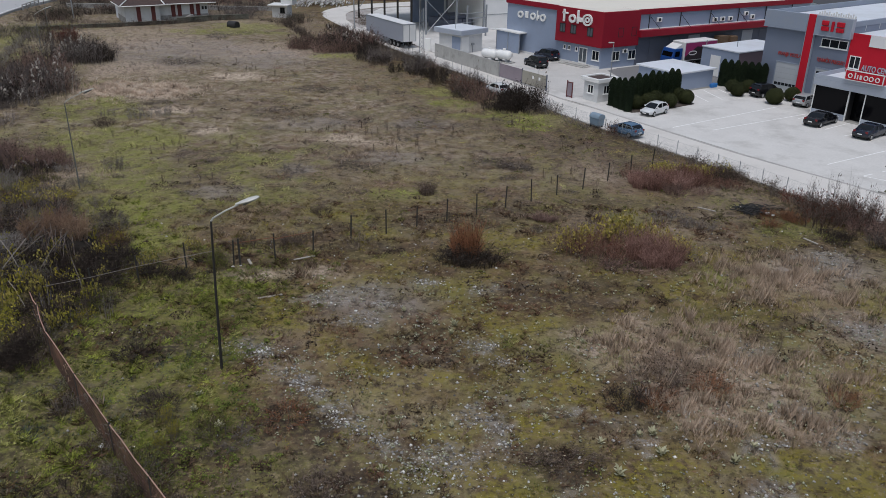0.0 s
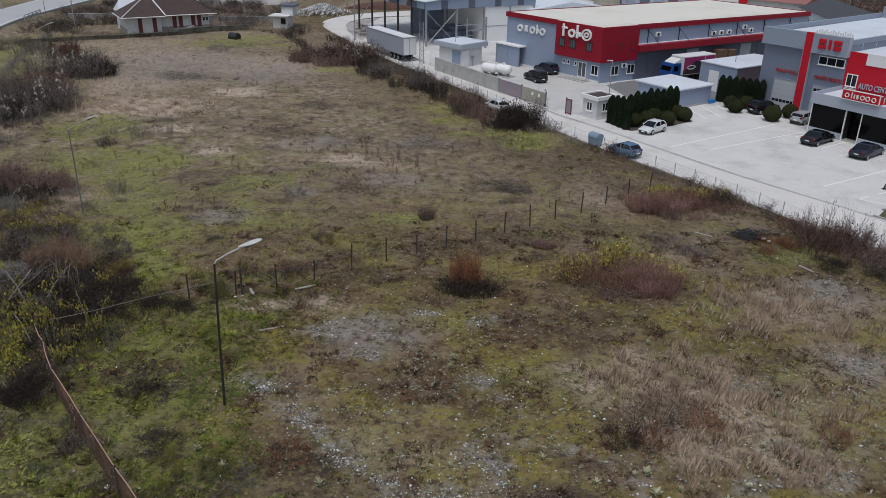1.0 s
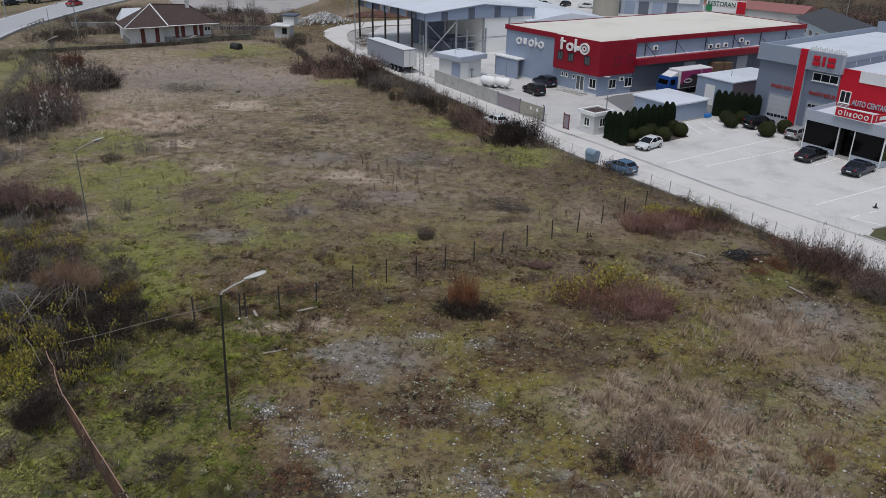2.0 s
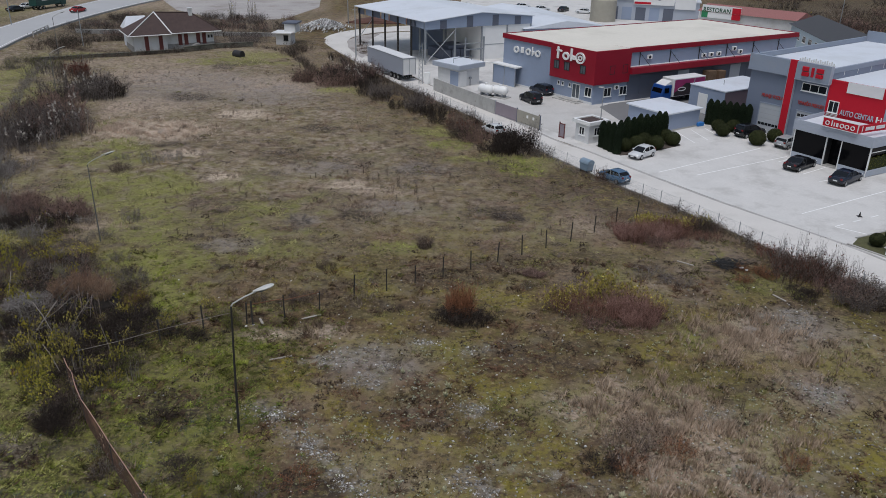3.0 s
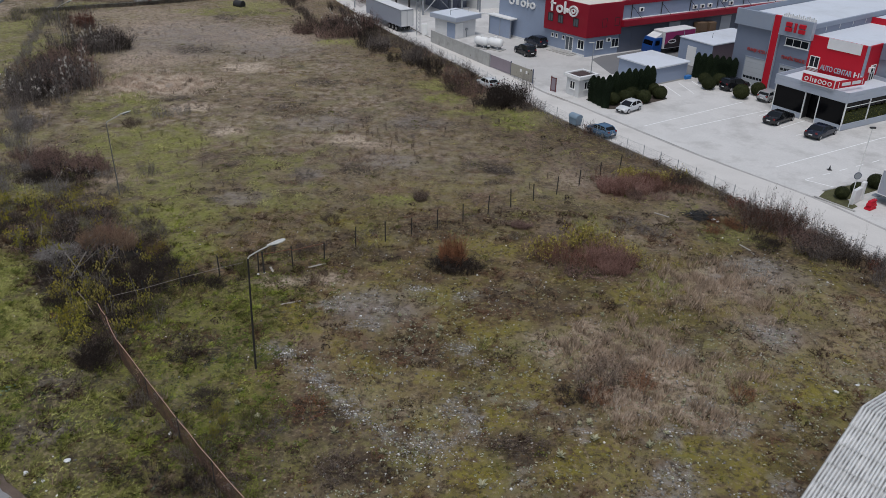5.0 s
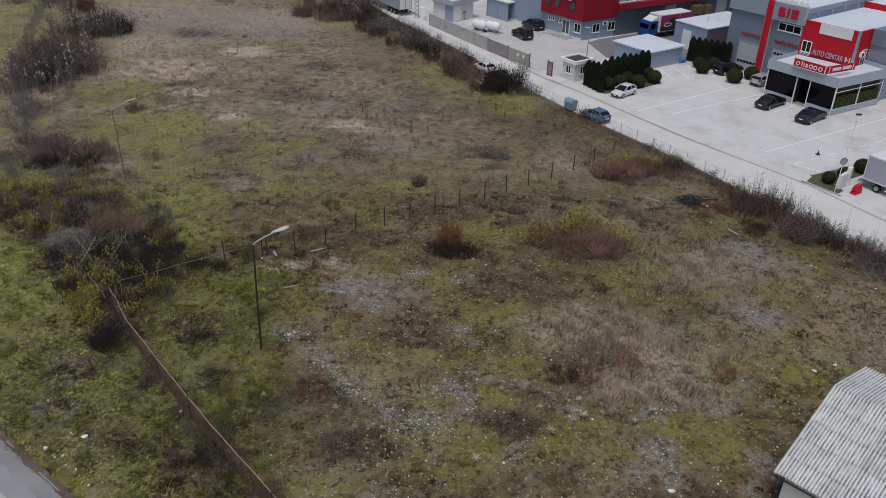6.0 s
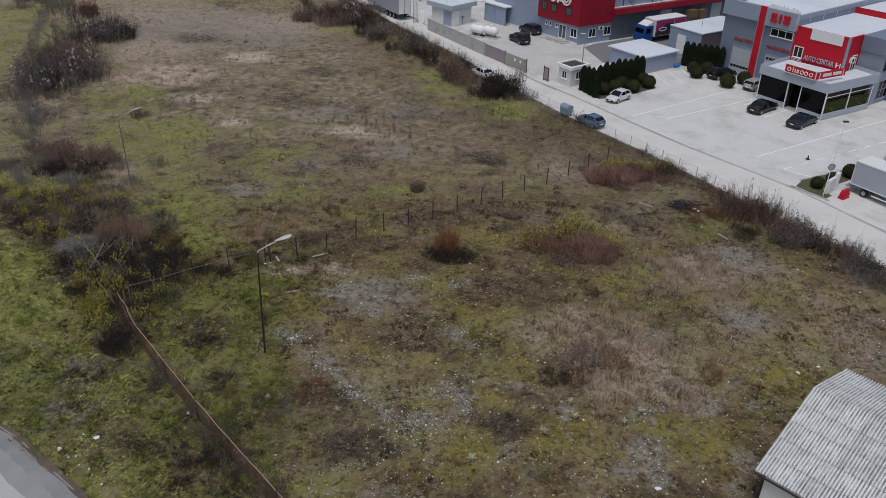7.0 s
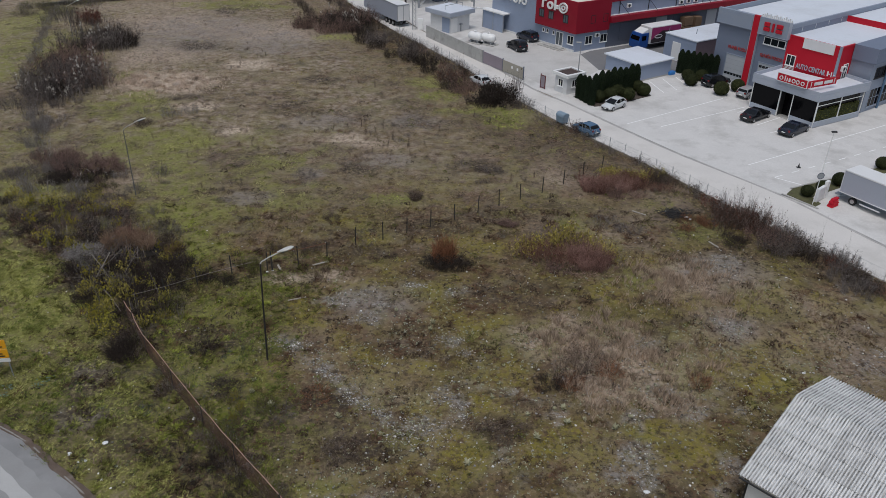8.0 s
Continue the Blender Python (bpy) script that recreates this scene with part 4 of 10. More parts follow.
for x in (2.6, 5.2):
    window(tako, side_m @ pose(x, -0.46, 4.55), 1.0, 1.35, 1, 1, BLACK, PANE, False)
for x in (12.9, 13.8, 15.3):
    window(tako, pose(x, 0, 2.0), 0.5, 0.65, 1)
window(tako, pose(18.7, 0, 1.15), 1.35, 1.45, 2)
for x in (2.2, 5.4):
    window(tako, side_m @ pose(x, 0, 1.05), 1.5, 1.4, 2)
cooler(tako, side_m @ pose(4.1, 0, 2.1))
door = part("door", Geo().box(16.1, 17.7, -0.06, 0.05, 0.3, 2.75), WHITE, tako, "white glazed double door")
for x in (16.22, 16.98):
    part("pane", Geo().box(x, x + 0.6, -0.09, -0.05, 0.6, 2.6), PANE, door)
part("step", Geo().box(13.4, 18.6, -1.6, 0, 0.05, 0.2).box(14.4, 18.2, -1.2, 0, 0.2, 0.36), KERB, tako, "concrete entrance steps", bevel=0.02)
part("plinth", Geo().box(0, tw + 0.04, -0.05, 0, 0.05, 0.4), PLASTER, tako)
# side: upper wall units, projecting red awning over the loading bay
# flush panel; its dark colour stands in for the shade of a deep recess
part("loading_bay", Geo().box(6.8, 45.6, -0.05, 0.03, 0.06, 4.4), DARK_CLAD, tako, "flush dark panel painted as a shaded loading recess", side_m)
awning = part("awning", Geo().side([(6.6, 5.3), (45.9, 5.3), (45.9, 4.35), (6.6, 4.35)], -1.1, -0.01), RED_CLAD, tako, "projecting dark red awning", side_m, bevel=0.02)
part("gutter", Geo().box(6.6, 45.9, -0.35, -0.02, 5.31, 5.42), WHITE, tako, "", side_m)
for k in range(9):
    part("bay_door", Geo().box(9.5 + 4.1 * k, 12.0 + 4.1 * k, -0.1, -0.06, 0.9, 3.9), GARAGE if k % 3 == 2 else DARK_CLAD, tako, "", side_m)
for k in range(6):
    part("awning_strut", Geo().tube([(10.4 + 6.4 * k, -1.05, 5.35), (9.2 + 6.4 * k, -0.03, 7.1)], 0.04, 5), BLACK, tako, "", side_m)
for k in range(6):
    part("drain_pipe", Geo().tube([(8.9 + 6.5 * k, -0.1, 5.4), (8.9 + 6.5 * k, -0.1, 7.5)], 0.07, 6), BLACK, tako, "", side_m)
for x in (10.4, 29.6, 22.5, 24.2, 26.0, 31.2):
    cooler(tako, side_m @ pose(x, 0, 6.3 if x in (10.4, 29.6) else 5.7))
# wall marks as plain shapes
for cx, w, h in ((3.2, 0.62, 0.55), (6.0, 0.58, 0.55), (8.2, 0.6, 0.55)):
    part("sign_shape", ring_shape(cx, 6.05, w, h, 0.26, -0.22, -0.02), WHITE, tako, "plain white wall sign shape")
bars(tako, None, [(4.25, 4.95, 0.1, 0.75), (6.85, 7.1, 0.0, 1.0), (7.1, 7.4, 0.2, 0.55)], -0.22, -0.02, 5.5, 7.0, WHITE, "plain white wall sign blocks")
bars(tako, None, [(12.9, 13.3, 0.0, 1.0), (12.75, 13.9, 0.62, 0.78), (15.7, 16.1, 0.0, 1.05), (16.1, 16.7, 0.15, 0.5)], -0.75, -0.52, 6.15, 7.95, WHITE, "plain white wall sign blocks")
part("sign_shape", ring_shape(14.8, 6.75, 0.7, 0.62, 0.32, -0.75, -0.52), WHITE, tako, "plain white wall sign shape")
part("sign_shape", ring_shape(17.75, 6.85, 0.95, 0.85, 0.24, -0.75, -0.52), WHITE, tako, "plain white wall sign shape")
part("sign_shape", ring_shape(17.75, 6.85, 0.45, 0.4, 0.2, -0.75, -0.52), WHITE, tako, "plain white wall sign shape")
# lean-to screen at the far end of the front
lean = thing("screen_shelter", along(TL, TC), "low blue-grey panel screen with a white roof edge", "shelter")
part("panel", Geo().box(-1.0, 4.5, -1.3, -1.22, 0.06, 3.2), GREY_CLAD, lean)
part("roof_edge", Geo().box(-1.2, 4.7, -1.5, -0.02, 3.2, 3.4), WHITE, lean)
part("roof_edge", Geo().tube([(-1.2, -1.3, 3.3), (-7.5, -2.2, 2.9)], 0.1, 6), WHITE, lean)
for x in (-0.95, 1.8, 4.45):
    part("post", Geo().box(x - 0.05, x + 0.05, -1.36, -1.2, 0.06, 3.2), STEEL, lean)

# the car-service building: tall grey block, red wing and cafe
BL, BR = (43.0, 105.0), (49.0, 97.0)
bis = thing("car_service_building", along(BL, BR), "grey and red car-service building with flat roofs", "commercial building")
part("tall_block", Geo().prism([(-1.25, 0), (9.95, 0), (9.95, 30), (-1.25, 30)], 0.05, 9.5), BIS_GREY, bis)
part("roof", Geo().box(-0.95, 9.65, 0.3, 29.7, 9.5, 9.62), ROOF_SHEET, bis, "pale sheet-metal roof")
par = Geo()
par.box(-1.35, 10, -0.02, 0.28, 9.5, 10.38).box(-1.35, -1.05, 0.28, 30.0, 9.5, 10.3).box(9.7, 10, 0.28, 30.0, 9.5, 10.1).box(-1.05, 9.7, 29.7, 30.0, 9.5, 11.2)
part("parapet", par, BIS_LIGHT, bis, "", bevel=0.02)
part("fascia", Geo().box(-1.5, 4.3, -0.5, -0.03, 8.4, 10.42), BIS_LIGHT, bis, "pale grey fascia box", bevel=0.02)
part("fascia_trim", Geo().box(-1.53, 4.33, -0.53, -0.02, 8.3, 8.4), BIS_LIGHT, bis)
part("red_pilaster", Geo().box(4.37, 5.37, -0.42, -0.02, 0.05, 10.45), BRIGHT_RED, bis, "bright red full-height pilaster", bevel=0.02)
for x in (4.31, 5.39):
    part("trim", Geo().box(x, x + 0.05, -0.44, -0.02, 0.05, 10.4), CAFE_GREY, bis)
part("sign_box", Geo().box(5.47, 10.1, -0.65, -0.03, 8.2, 10.44), BIS_LIGHT, bis, "pale grey sign box", bevel=0.02)
part("sign_trim", Geo().box(5.45, 10.15, -0.68, -0.02, 8.12, 8.2).box(10.08, 10.15, -0.68, 0.0, 8.2, 10.45), CAFE_GREY, bis)
bars(bis, None, [(6.4, 7.35, 0.0, 0.44), (6.4, 7.25, 0.54, 1), (7.65, 7.97, 0, 1), (8.3, 9.25, 0.0, 0.42), (8.3, 9.25, 0.54, 1)], -0.9, -0.66, 8.75, 9.95, BRIGHT_RED, "plain raised red sign blocks")
rail = Geo()
for k in range(16):
    rail.box(5.55 + 0.3 * k, 5.73 + 0.3 * k, -0.4, -0.34, 10.46, 10.5 + 0.55 * (0.55 + 0.45 * ((k * 7) % 5) / 4))
rail.box(5.5, 10.05, -0.42, -0.32, 10.44, 10.56)
part("roof_sign", rail, TARP_WHITE, bis, "white rooftop sign of unreadable bars")
window(bis, pose(6.4, -0.02, 6.75), 3.4, 1.05, 3, 1, WHITE, GLASS)
for x0, w in ((1.0, 3.25), (6.4, 3.3)):
    g = part("garage_door", Geo().box(x0, x0 + w, -0.03, 0.03, 0.06, 4.05), GARAGE, bis, "pale sectional garage door")
    part("door_frame", Geo().box(x0 - 0.12, x0, -0.08, 0.02, 0.06, 4.15).box(x0 + w, x0 + w + 0.12, -0.08, 0.02, 0.06, 4.15).box(x0 - 0.12, x0 + w + 0.12, -0.08, 0.02, 4.05, 4.2), BIS_LIGHT, bis)
    zz = 1.15 if x0 < 2 else 3.4
    for k in range(6):
        part("pane", Geo().box(x0 + 0.12 + 0.52 * k, x0 + 0.55 + 0.52 * k, -0.06, -0.02, zz, zz + 0.34), GLASS, g)
    for k in range(1, 6):
        part("joint", Geo().box(x0, x0 + w, -0.036, -0.02, 0.68 * k, 0.68 * k + 0.03), STEEL, g)
DULL_RED = mat("dull_red_letters", (0.34, 0.04, 0.04), 0.5, var=0.05)
words("PRANJE VOZILA", 0.62, 0.03, DULL_RED, bis, pose(0.95, -0.06, 4.95, 90), "lettering", "dull red lettering", 3.2, 0.01)
words("TEHNIČKI PREGLED", 0.62, 0.03, DULL_RED, bis, pose(6.25, -0.06, 4.95, 90), "lettering", "dull red lettering", 3.6, 0.01)
# red wing
part("red_wing", Geo().box(9.97, 17.65, 0.0, 15.0, 3.4, 8.55), BRIGHT_RED, bis, "bright red upper wall")
part("wing_base", Geo().box(9.97, 17.55, 0.2, 15.0, 0.05, 3.4), BIS_LIGHT, bis)
part("wing_roof", Geo().box(9.36, 17.45, 0.25, 15.0, 8.55, 8.66).box(17.45, 20.6, 3.6, 15.0, 8.55, 8.66), ROOF_SHEET, bis, "pale sheet-metal roof")
part("wing_edge", Geo().box(9.97, 17.7, -0.03, 0.22, 8.55, 8.85).box(17.48, 17.7, 0.22, 3.3, 8.55, 8.85), BRIGHT_RED, bis)
part("corner_trim", Geo().box(17.4, 17.73, -0.08, 0.12, 3.4, 8.86), BIS_LIGHT, bis, "pale corner trim")
part("blank_panel", Geo().box(12.3, 16.75, -0.1, -0.01, 7.55, 8.87), TARP_WHITE, bis, "blank white panel")
window(bis, pose(10.35, -0.02, 4.75), 1.35, 1.5, 2, 1, WHITE, GLASS, True)
for k in range(4):
    part("balcony_rail", Geo().box(10.3, 11.8, -0.16, -0.1, 4.02 + 0.17 * k, 4.09 + 0.17 * k), WHITE, bis)
words("AUTO CENTAR", 0.95, 0.04, CAFE_GREY, bis, pose(12.0, -0.07, 4.72, 90), "lettering", "pale raised lettering", 4.3, 0.012)
bars(bis, None, [(16.55, 16.75, 0, 1), (16.75, 17.0, 0.4, 0.6), (17.1, 17.25, 0, 1), (17.4, 17.75, 0.4, 0.6)], -0.1, -0.01, 4.72, 5.4, TARP_WHITE, "plain pale sign blocks")
cooler(bis, pose(17.67, 0.9, 5.5, 0, 0, 90))
window(bis, pose(17.67, 1.6, 4.1, 0, 0, 90), 1.2, 2.2, 2, 2, WHITE, GLASS, False)
part("grey_wing", Geo().box(17.58, 20.7, 3.4, 15.0, 0.05, 6.9), BIS_LIGHT, bis)
part("grey_fascia", Geo().box(17.72, 21.1, 3.1, 15.0, 6.85, 8.85), BIS_GREY, bis, "grey fascia box", bevel=0.02)
for y in (4.5, 8.0, 11.5):
    window(bis, pose(20.7, y, 4.6, 0, 0, 90), 3.2, 1.5, 3, 1, BLACK, TINT)
    window(bis, pose(20.7, y, 0.6, 0, 0, 90), 2.9, 2.6, 3, 2, BIS_LIGHT, TINT)
for y in (7.3, 10.8, 14.3):
    part("column", Geo().tube([(20.95, y, 0.06), (20.95, y, 6.8)], 0.16, 8), BLUE_CAR, bis)
part("rear_block", Geo().box(9.36, 36, 15.0, 30, 0.05, 9.2), BIS_LIGHT, bis)
part("rear_red_panel", Geo().box(9.36, 36, 14.9, 15.0, 8.0, 9.5), BRIGHT_RED, bis, "bright red parapet panel")
part("rear_trim", Geo().box(19.0, 19.1, 14.86, 14.9, 8.0, 9.5).box(28.0, 28.1, 14.86, 14.9, 8.0, 9.5), WHITE, bis)
part("rear_roof", Geo().box(9.36, 36, 15.0, 30, 9.2, 9.34), ROOF_SHEET, bis)
for k in range(4):
    part("panel_joint", Geo().box(9.96, 9.985, 3.0 + 3.4 * k, 3.06 + 3.4 * k, 8.9, 10.1), WHITE, bis)
# cafe
cafe = thing("cafe_pavilion", along(BL, BR), "low grey cafe pavilion with dark glazing and flat roof", "cafe")
cf = [(10.5, -7.1), (20.2, -7.5), (21.3, 1.8), (17.6, 3.2), (17.6, -0.15), (10.5, -0.6)]
part("floor_slab", Geo().prism(cf, 0.05, 0.14), KERB, cafe)
slab = [(10.3, -7.3), (20.3, -7.75), (21.5, 2.4), (17.75, 3.0), (17.75, -0.12), (10.3, -0.7)]
part("roof_slab", Geo().prism(slab, 3.6, 4.4), CAFE_GREY, cafe, "deep pale grey roof fascia", bevel=0.03)
rim = Geo()
for a, b in zip(slab[:3], slab[1:3] + [slab[3]]):
    d = (Vector((*b, 0)) - Vector((*a, 0))).normalized() * 0.14
    rim.prism([a, b, (b[0] - d.y, b[1] + d.x), (a[0] - d.y, a[1] + d.x)], 4.4, 4.85)
rim.prism([slab[5], slab[0], (slab[0][0] + 0.14, slab[0][1]), (slab[5][0] + 0.14, slab[5][1])], 4.4, 4.85)
part("roof_rim", rim, CAFE_GREY, cafe)
part("terrace_floor", Geo().prism([(10.5, -7.1), (20.1, -7.5), (21.3, 2.2), (17.8, 2.9), (17.8, -0.13), (10.5, -0.75)], 4.35, 4.412), ROOF_SHEET, cafe, "pale terrace floor")
fm = along(cf[0], cf[1])
FL = gap(cf[0], cf[1])
part("glazing", Geo().box(0.1, 4.2, 0.05, 0.12, 0.8, 3.6), TINT, cafe, "dark tinted glazing", fm)
part("glazing", Geo().box(6.2, FL - 0.1, 0.05, 0.12, 0.8, 3.6), TINT, cafe, "dark tinted glazing", fm)
for x0, x1 in ((0, 4.2), (6.2, FL)):
    part("front_wall", Geo().box(x0, x1, 0, 0.2, 0.06, 0.8), CAFE_GREY, cafe, "", fm)
part("door", Geo().box(4.3, 6.1, 1.2, 1.28, 0.14, 3.6), TINT, cafe, "dark recessed glass door", fm)
for x in (0.0, 4.2, 6.1, FL - 0.12):
    part("mullion", Geo().box(x, x + 0.1, -0.03, 0.16, 0.06, 3.6), WHITE, cafe, "", fm)
part("door_side", Geo().box(4.2, 4.28, 0.16, 1.25, 0.14, 3.6).box(6.12, 6.2, 0.16, 1.25, 0.14, 3.6), BLACK, cafe, "", fm)
sm = along(cf[1], cf[2])
SL = gap(cf[1], cf[2])
part("side_wall", Geo().box(0, SL, 0, 0.2, 0.06, 0.8), CAFE_GREY, cafe, "", sm)
part("side_glazing", Geo().box(0, SL, 0.55, 0.62, 0.14, 3.6), TINT, cafe, "dark tinted side glazing", sm)
for x in (0.0, SL / 2, SL - 0.1):
    part("side_post", Geo().box(x, x + 0.09, -0.02, 0.1, 0.8, 3.6), WHITE, cafe, "", sm)
part("side_rail", Geo().box(0, SL, 0.0, 0.06, 2.95, 3.02), WHITE, cafe, "", sm)
fm = fm @ Matrix.Translation((-0.3, 0, 0.85))
sign = part("cafe_sign", Geo().box(3.9, 8.2, -0.55, -0.35, 4.1, 5.1), BRIGHT_RED, cafe, "red and white cafe sign of plain shapes", fm)
part("sign_frame", Geo().box(3.85, 8.25, -0.57, -0.33, 4.04, 4.12).box(3.85, 8.25, -0.57, -0.33, 5.08, 5.16).box(3.85, 3.93, -0.57, -0.33, 4.1, 5.1).box(8.17, 8.25, -0.57, -0.33, 4.1, 5.1), TARP_WHITE, sign)
for cx in (4.5, 6.3, 6.9, 7.6):
    part("sign_shape", ring_shape(cx, 4.55, 0.27, 0.27, 0.1, -0.62, -0.56, 14), TARP_WHITE, sign)
part("sign_shape", Geo().box(5.0, 5.12, -0.62, -0.56, 4.3, 4.95).box(5.3, 5.42, -0.62, -0.56, 4.3, 4.75).box(5.6, 5.85, -0.62, -0.56, 4.3, 4.75), TARP_WHITE, sign)
s2 = fm @ Matrix.Translation((8.25, -0.45, 0)) @ pose(0, 0, 0, 0, 0, 82)
sg2 = part("cafe_sign", Geo().box(0, 5.2, -0.05, 0.1, 4.1, 5.0), BRIGHT_RED, cafe, "red and white cafe sign of plain shapes", s2)
part("sign_shape", Geo().box(0.5, 0.6, -0.09, -0.05, 4.2, 4.9).box(4.7, 4.8, -0.09, -0.05, 4.2, 4.9).box(1.1, 2.6, -0.09, -0.05, 4.35, 4.75).box(2.9, 4.4, -0.09, -0.05, 4.35, 4.75), TARP_WHITE, sg2)

# open steel hall
HA, HB = (-3.5, 147.2), (17.2, 159.0)
hall = thing("steel_hall", along(HA, HB), "white-roofed open steel hall with grey fascia panels", "warehouse")
HS = -0.1
def hx(x, y):
    return x + HS * y
def slant_roof(z0, z1, zr0, zr1, x0, xr, x1, y0, y1):
    g = Geo()
    for xa, xb, za, zb, zc, zd in ((x0, xr, z0, zr0, z1, zr1), (xr, x1, zr0, z0, zr1, z1)):
        vs = [(hx(xa, y0), y0, za), (hx(xb, y0), y0, zb), (hx(xb, y1), y1, zb), (hx(xa, y1), y1, za), (hx(xa, y0), y0, zc), (hx(xb, y0), y0, zd), (hx(xb, y1), y1, zd), (hx(xa, y1), y1, zc)]
        g.add(vs, [(3, 2, 1, 0), (4, 5, 6, 7), (0, 1, 5, 4), (1, 2, 6, 5), (2, 3, 7, 6), (3, 0, 4, 7)])
    return g
part("roof", slant_roof(7.9, 8.02, 9.1, 9.22, -0.5, 12.1, 24.3, -0.5, 26.0), ROOF_SHEET, hall, "white sheet-metal gable roof")
fas = Geo()
fas.add([(-0.2, -0.2, 6.45), (12.1, -0.2, 6.55), (24.0, -0.2, 6.45), (24.0, -0.2, 7.9), (12.1, -0.2, 9.1), (-0.2, -0.2, 7.9), (-0.2, -0.05, 6.45), (12.1, -0.05, 6.55), (24.0, -0.05, 6.45), (24.0, -0.05, 7.9), (12.1, -0.05, 9.1), (-0.2, -0.05, 7.9)],
        [(0, 1, 4, 5), (1, 2, 3, 4), (11, 10, 7, 6), (10, 9, 8, 7), (0, 6, 7, 1), (1, 7, 8, 2), (2, 8, 9, 3), (3, 9, 10, 4), (4, 10, 11, 5), (5, 11, 6, 0)])
part("front_fascia", fas, GREY_CLAD, hall, "blue-grey fascia sheet")
for x in (3.0, 8.8, 14.6, 19.8):
    z = 7.9 + 1.2 * (1 - abs(x + 0.7 - 12.1) / 12.1) - 0.25
    part("fascia_window", Geo().box(x, x + 1.4, -0.24, -0.19, 6.5, z), DARK_CLAD, hall, "dark fascia window")
for k in range(8):
    y = 0.3 + 3.15 * k
    part("side_fascia", Geo().box(hx(-0.2, y), hx(-0.2, y) + 0.1, y, y + 3.05, 6.6, 7.88), DARK_CLAD if k % 2 else GREY_CLAD, hall)
for y in (0.0, 4.8, 9.6, 14.4, 19.3, 24.6):
    part("column", Geo().box(hx(-0.15, y), hx(0.15, y), y - 0.15, y + 0.15, 0.05, 7.9), DARK_STEEL if y else STEEL, hall, "steel column")
for x, y in ((6.4, 0.0), (12.4, 0.0), (18.2, 0.0), (23.8, 0.0), (6.4, 12.0), (12.4, 12.0), (12.4, 24.0)):
    part("column", Geo().box(hx(x, y) - 0.15, hx(x, y) + 0.15, y - 0.15, y + 0.15, 0.05, 7.9), STEEL, hall, "steel column")
for p, q in (((0, -0.05, 0.2), (6.4, -0.05, 6.2)), ((6.4, -0.05, 0.2), (0, -0.05, 6.2)), ((hx(0, 19.3), 19.3, 6.2), (hx(0, 24.6), 24.6, 2.0)), ((6.4, 0, 3.4), (12.4, 0, 3.4))):
    part("brace", Geo().tube([p, q], 0.07, 5), STEEL, hall)
part("inner_wall", Geo().box(4.6, 12.2, 15.0, 15.2, 0.05, 7.6), GREY_CLAD, hall)
part("right_wall", Geo().box(12.5, 23.8, 0.0, 0.18, 0.05, 6.5).box(23.6, 23.8, 0.18, 25, 0.05, 7.8).box(12.4, 12.55, 0.18, 25, 0.05, 7.8), WHITE, hall, "off-white panel wall")
part("wall_rail", Geo().box(12.5, 23.8, -0.06, 0.0, 2.9, 3.0).box(18.1, 18.2, -0.06, 0.0, 0.05, 6.4), STEEL, hall)
for px in (5.4, 7.5, 9.6):
    part("crate", Geo().box(px, px + 2.0, 3.0, 9.0, 0.06, 1.9), DARK_CLAD, hall, "dark stored crate", bevel=0.03)
part("crate", Geo().box(7.0, 11.0, 3.5, 8.0, 1.9, 2.6), DARK_CLAD, hall, "dark stored crate", bevel=0.03)
# low white-roofed store behind
store = thing("store_building", pose(24.5, 160.5, 0, 0, 0, 22), "low store with a white sheet roof", "building")
part("wall", Geo().box(-9, 9, 0, 30, 0.05, 5.6), GREY_CLAD, store)
part("roof", Geo().add([(-9.4, -0.4, 5.6), (9.4, -0.4, 5.6), (9.4, 30, 5.6), (-9.4, 30, 5.6), (0, -0.4, 6.9), (0, 30, 6.9)], [(0, 1, 4), (3, 5, 2), (0, 4, 5, 3), (1, 2, 5, 4), (0, 3, 2, 1)]), ROOF_SHEET, store, "white sheet roof")

# transformer kiosk, concrete wall, screens
kio = thing("transformer_kiosk", along((-0.9, 131.6), (3.0, 127.6)), "white plastered kiosk with a thick grey flat roof", "kiosk")
part("wall", Geo().box(0, 5.0, 0, 4.9, 0.05, 3.0), PLASTER, kio)
part("roof", Geo().box(-0.7, 5.7, -0.7, 5.6, 3.0, 3.75), CAFE_GREY, kio, "thick grey roof slab", bevel=0.04)
part("roof_top", Geo().box(-0.5, 5.5, -0.5, 5.4, 3.74, 3.78), ROOF_SHEET, kio)
part("shutter", Geo().box(3.0, 4.9, -0.05, 0.02, 0.1, 2.6), GREY_CLAD, kio, "grey steel door leaf")
kd = pose(5.0, 0, 0, 0, 0, 90)
part("door", Geo().box(0.15, 1.8, -0.05, 0.02, 0.1, 2.6), WHITE, kio, "", kd)
part("pipe", Geo().tube([(2.6, -0.15, 0.05), (2.6, -0.15, 1.3)], 0.09, 6).box(2.35, 2.85, -0.3, -0.02, 1.2, 1.5), STEEL, kio, "", kd)
part("roof_rail", Geo().tube([(3.2, 0.5, 3.78), (3.2, 0.5, 4.5), (3.2, 4.8, 4.5), (3.2, 4.8, 3.78)], 0.05, 5), STEEL, kio)
PRECAST = mat("precast_concrete", (0.4, 0.395, 0.38), 0.9, var=0.12, scale=0.8, fine=14, bump=0.2, stain=(0.22, 0.215, 0.2), stain_amount=0.7, stain_scale=0.6)
cw = thing("concrete_wall", along((-1.5, 125.6), (7.55, 110.8)), "pale precast concrete yard wall", "wall")
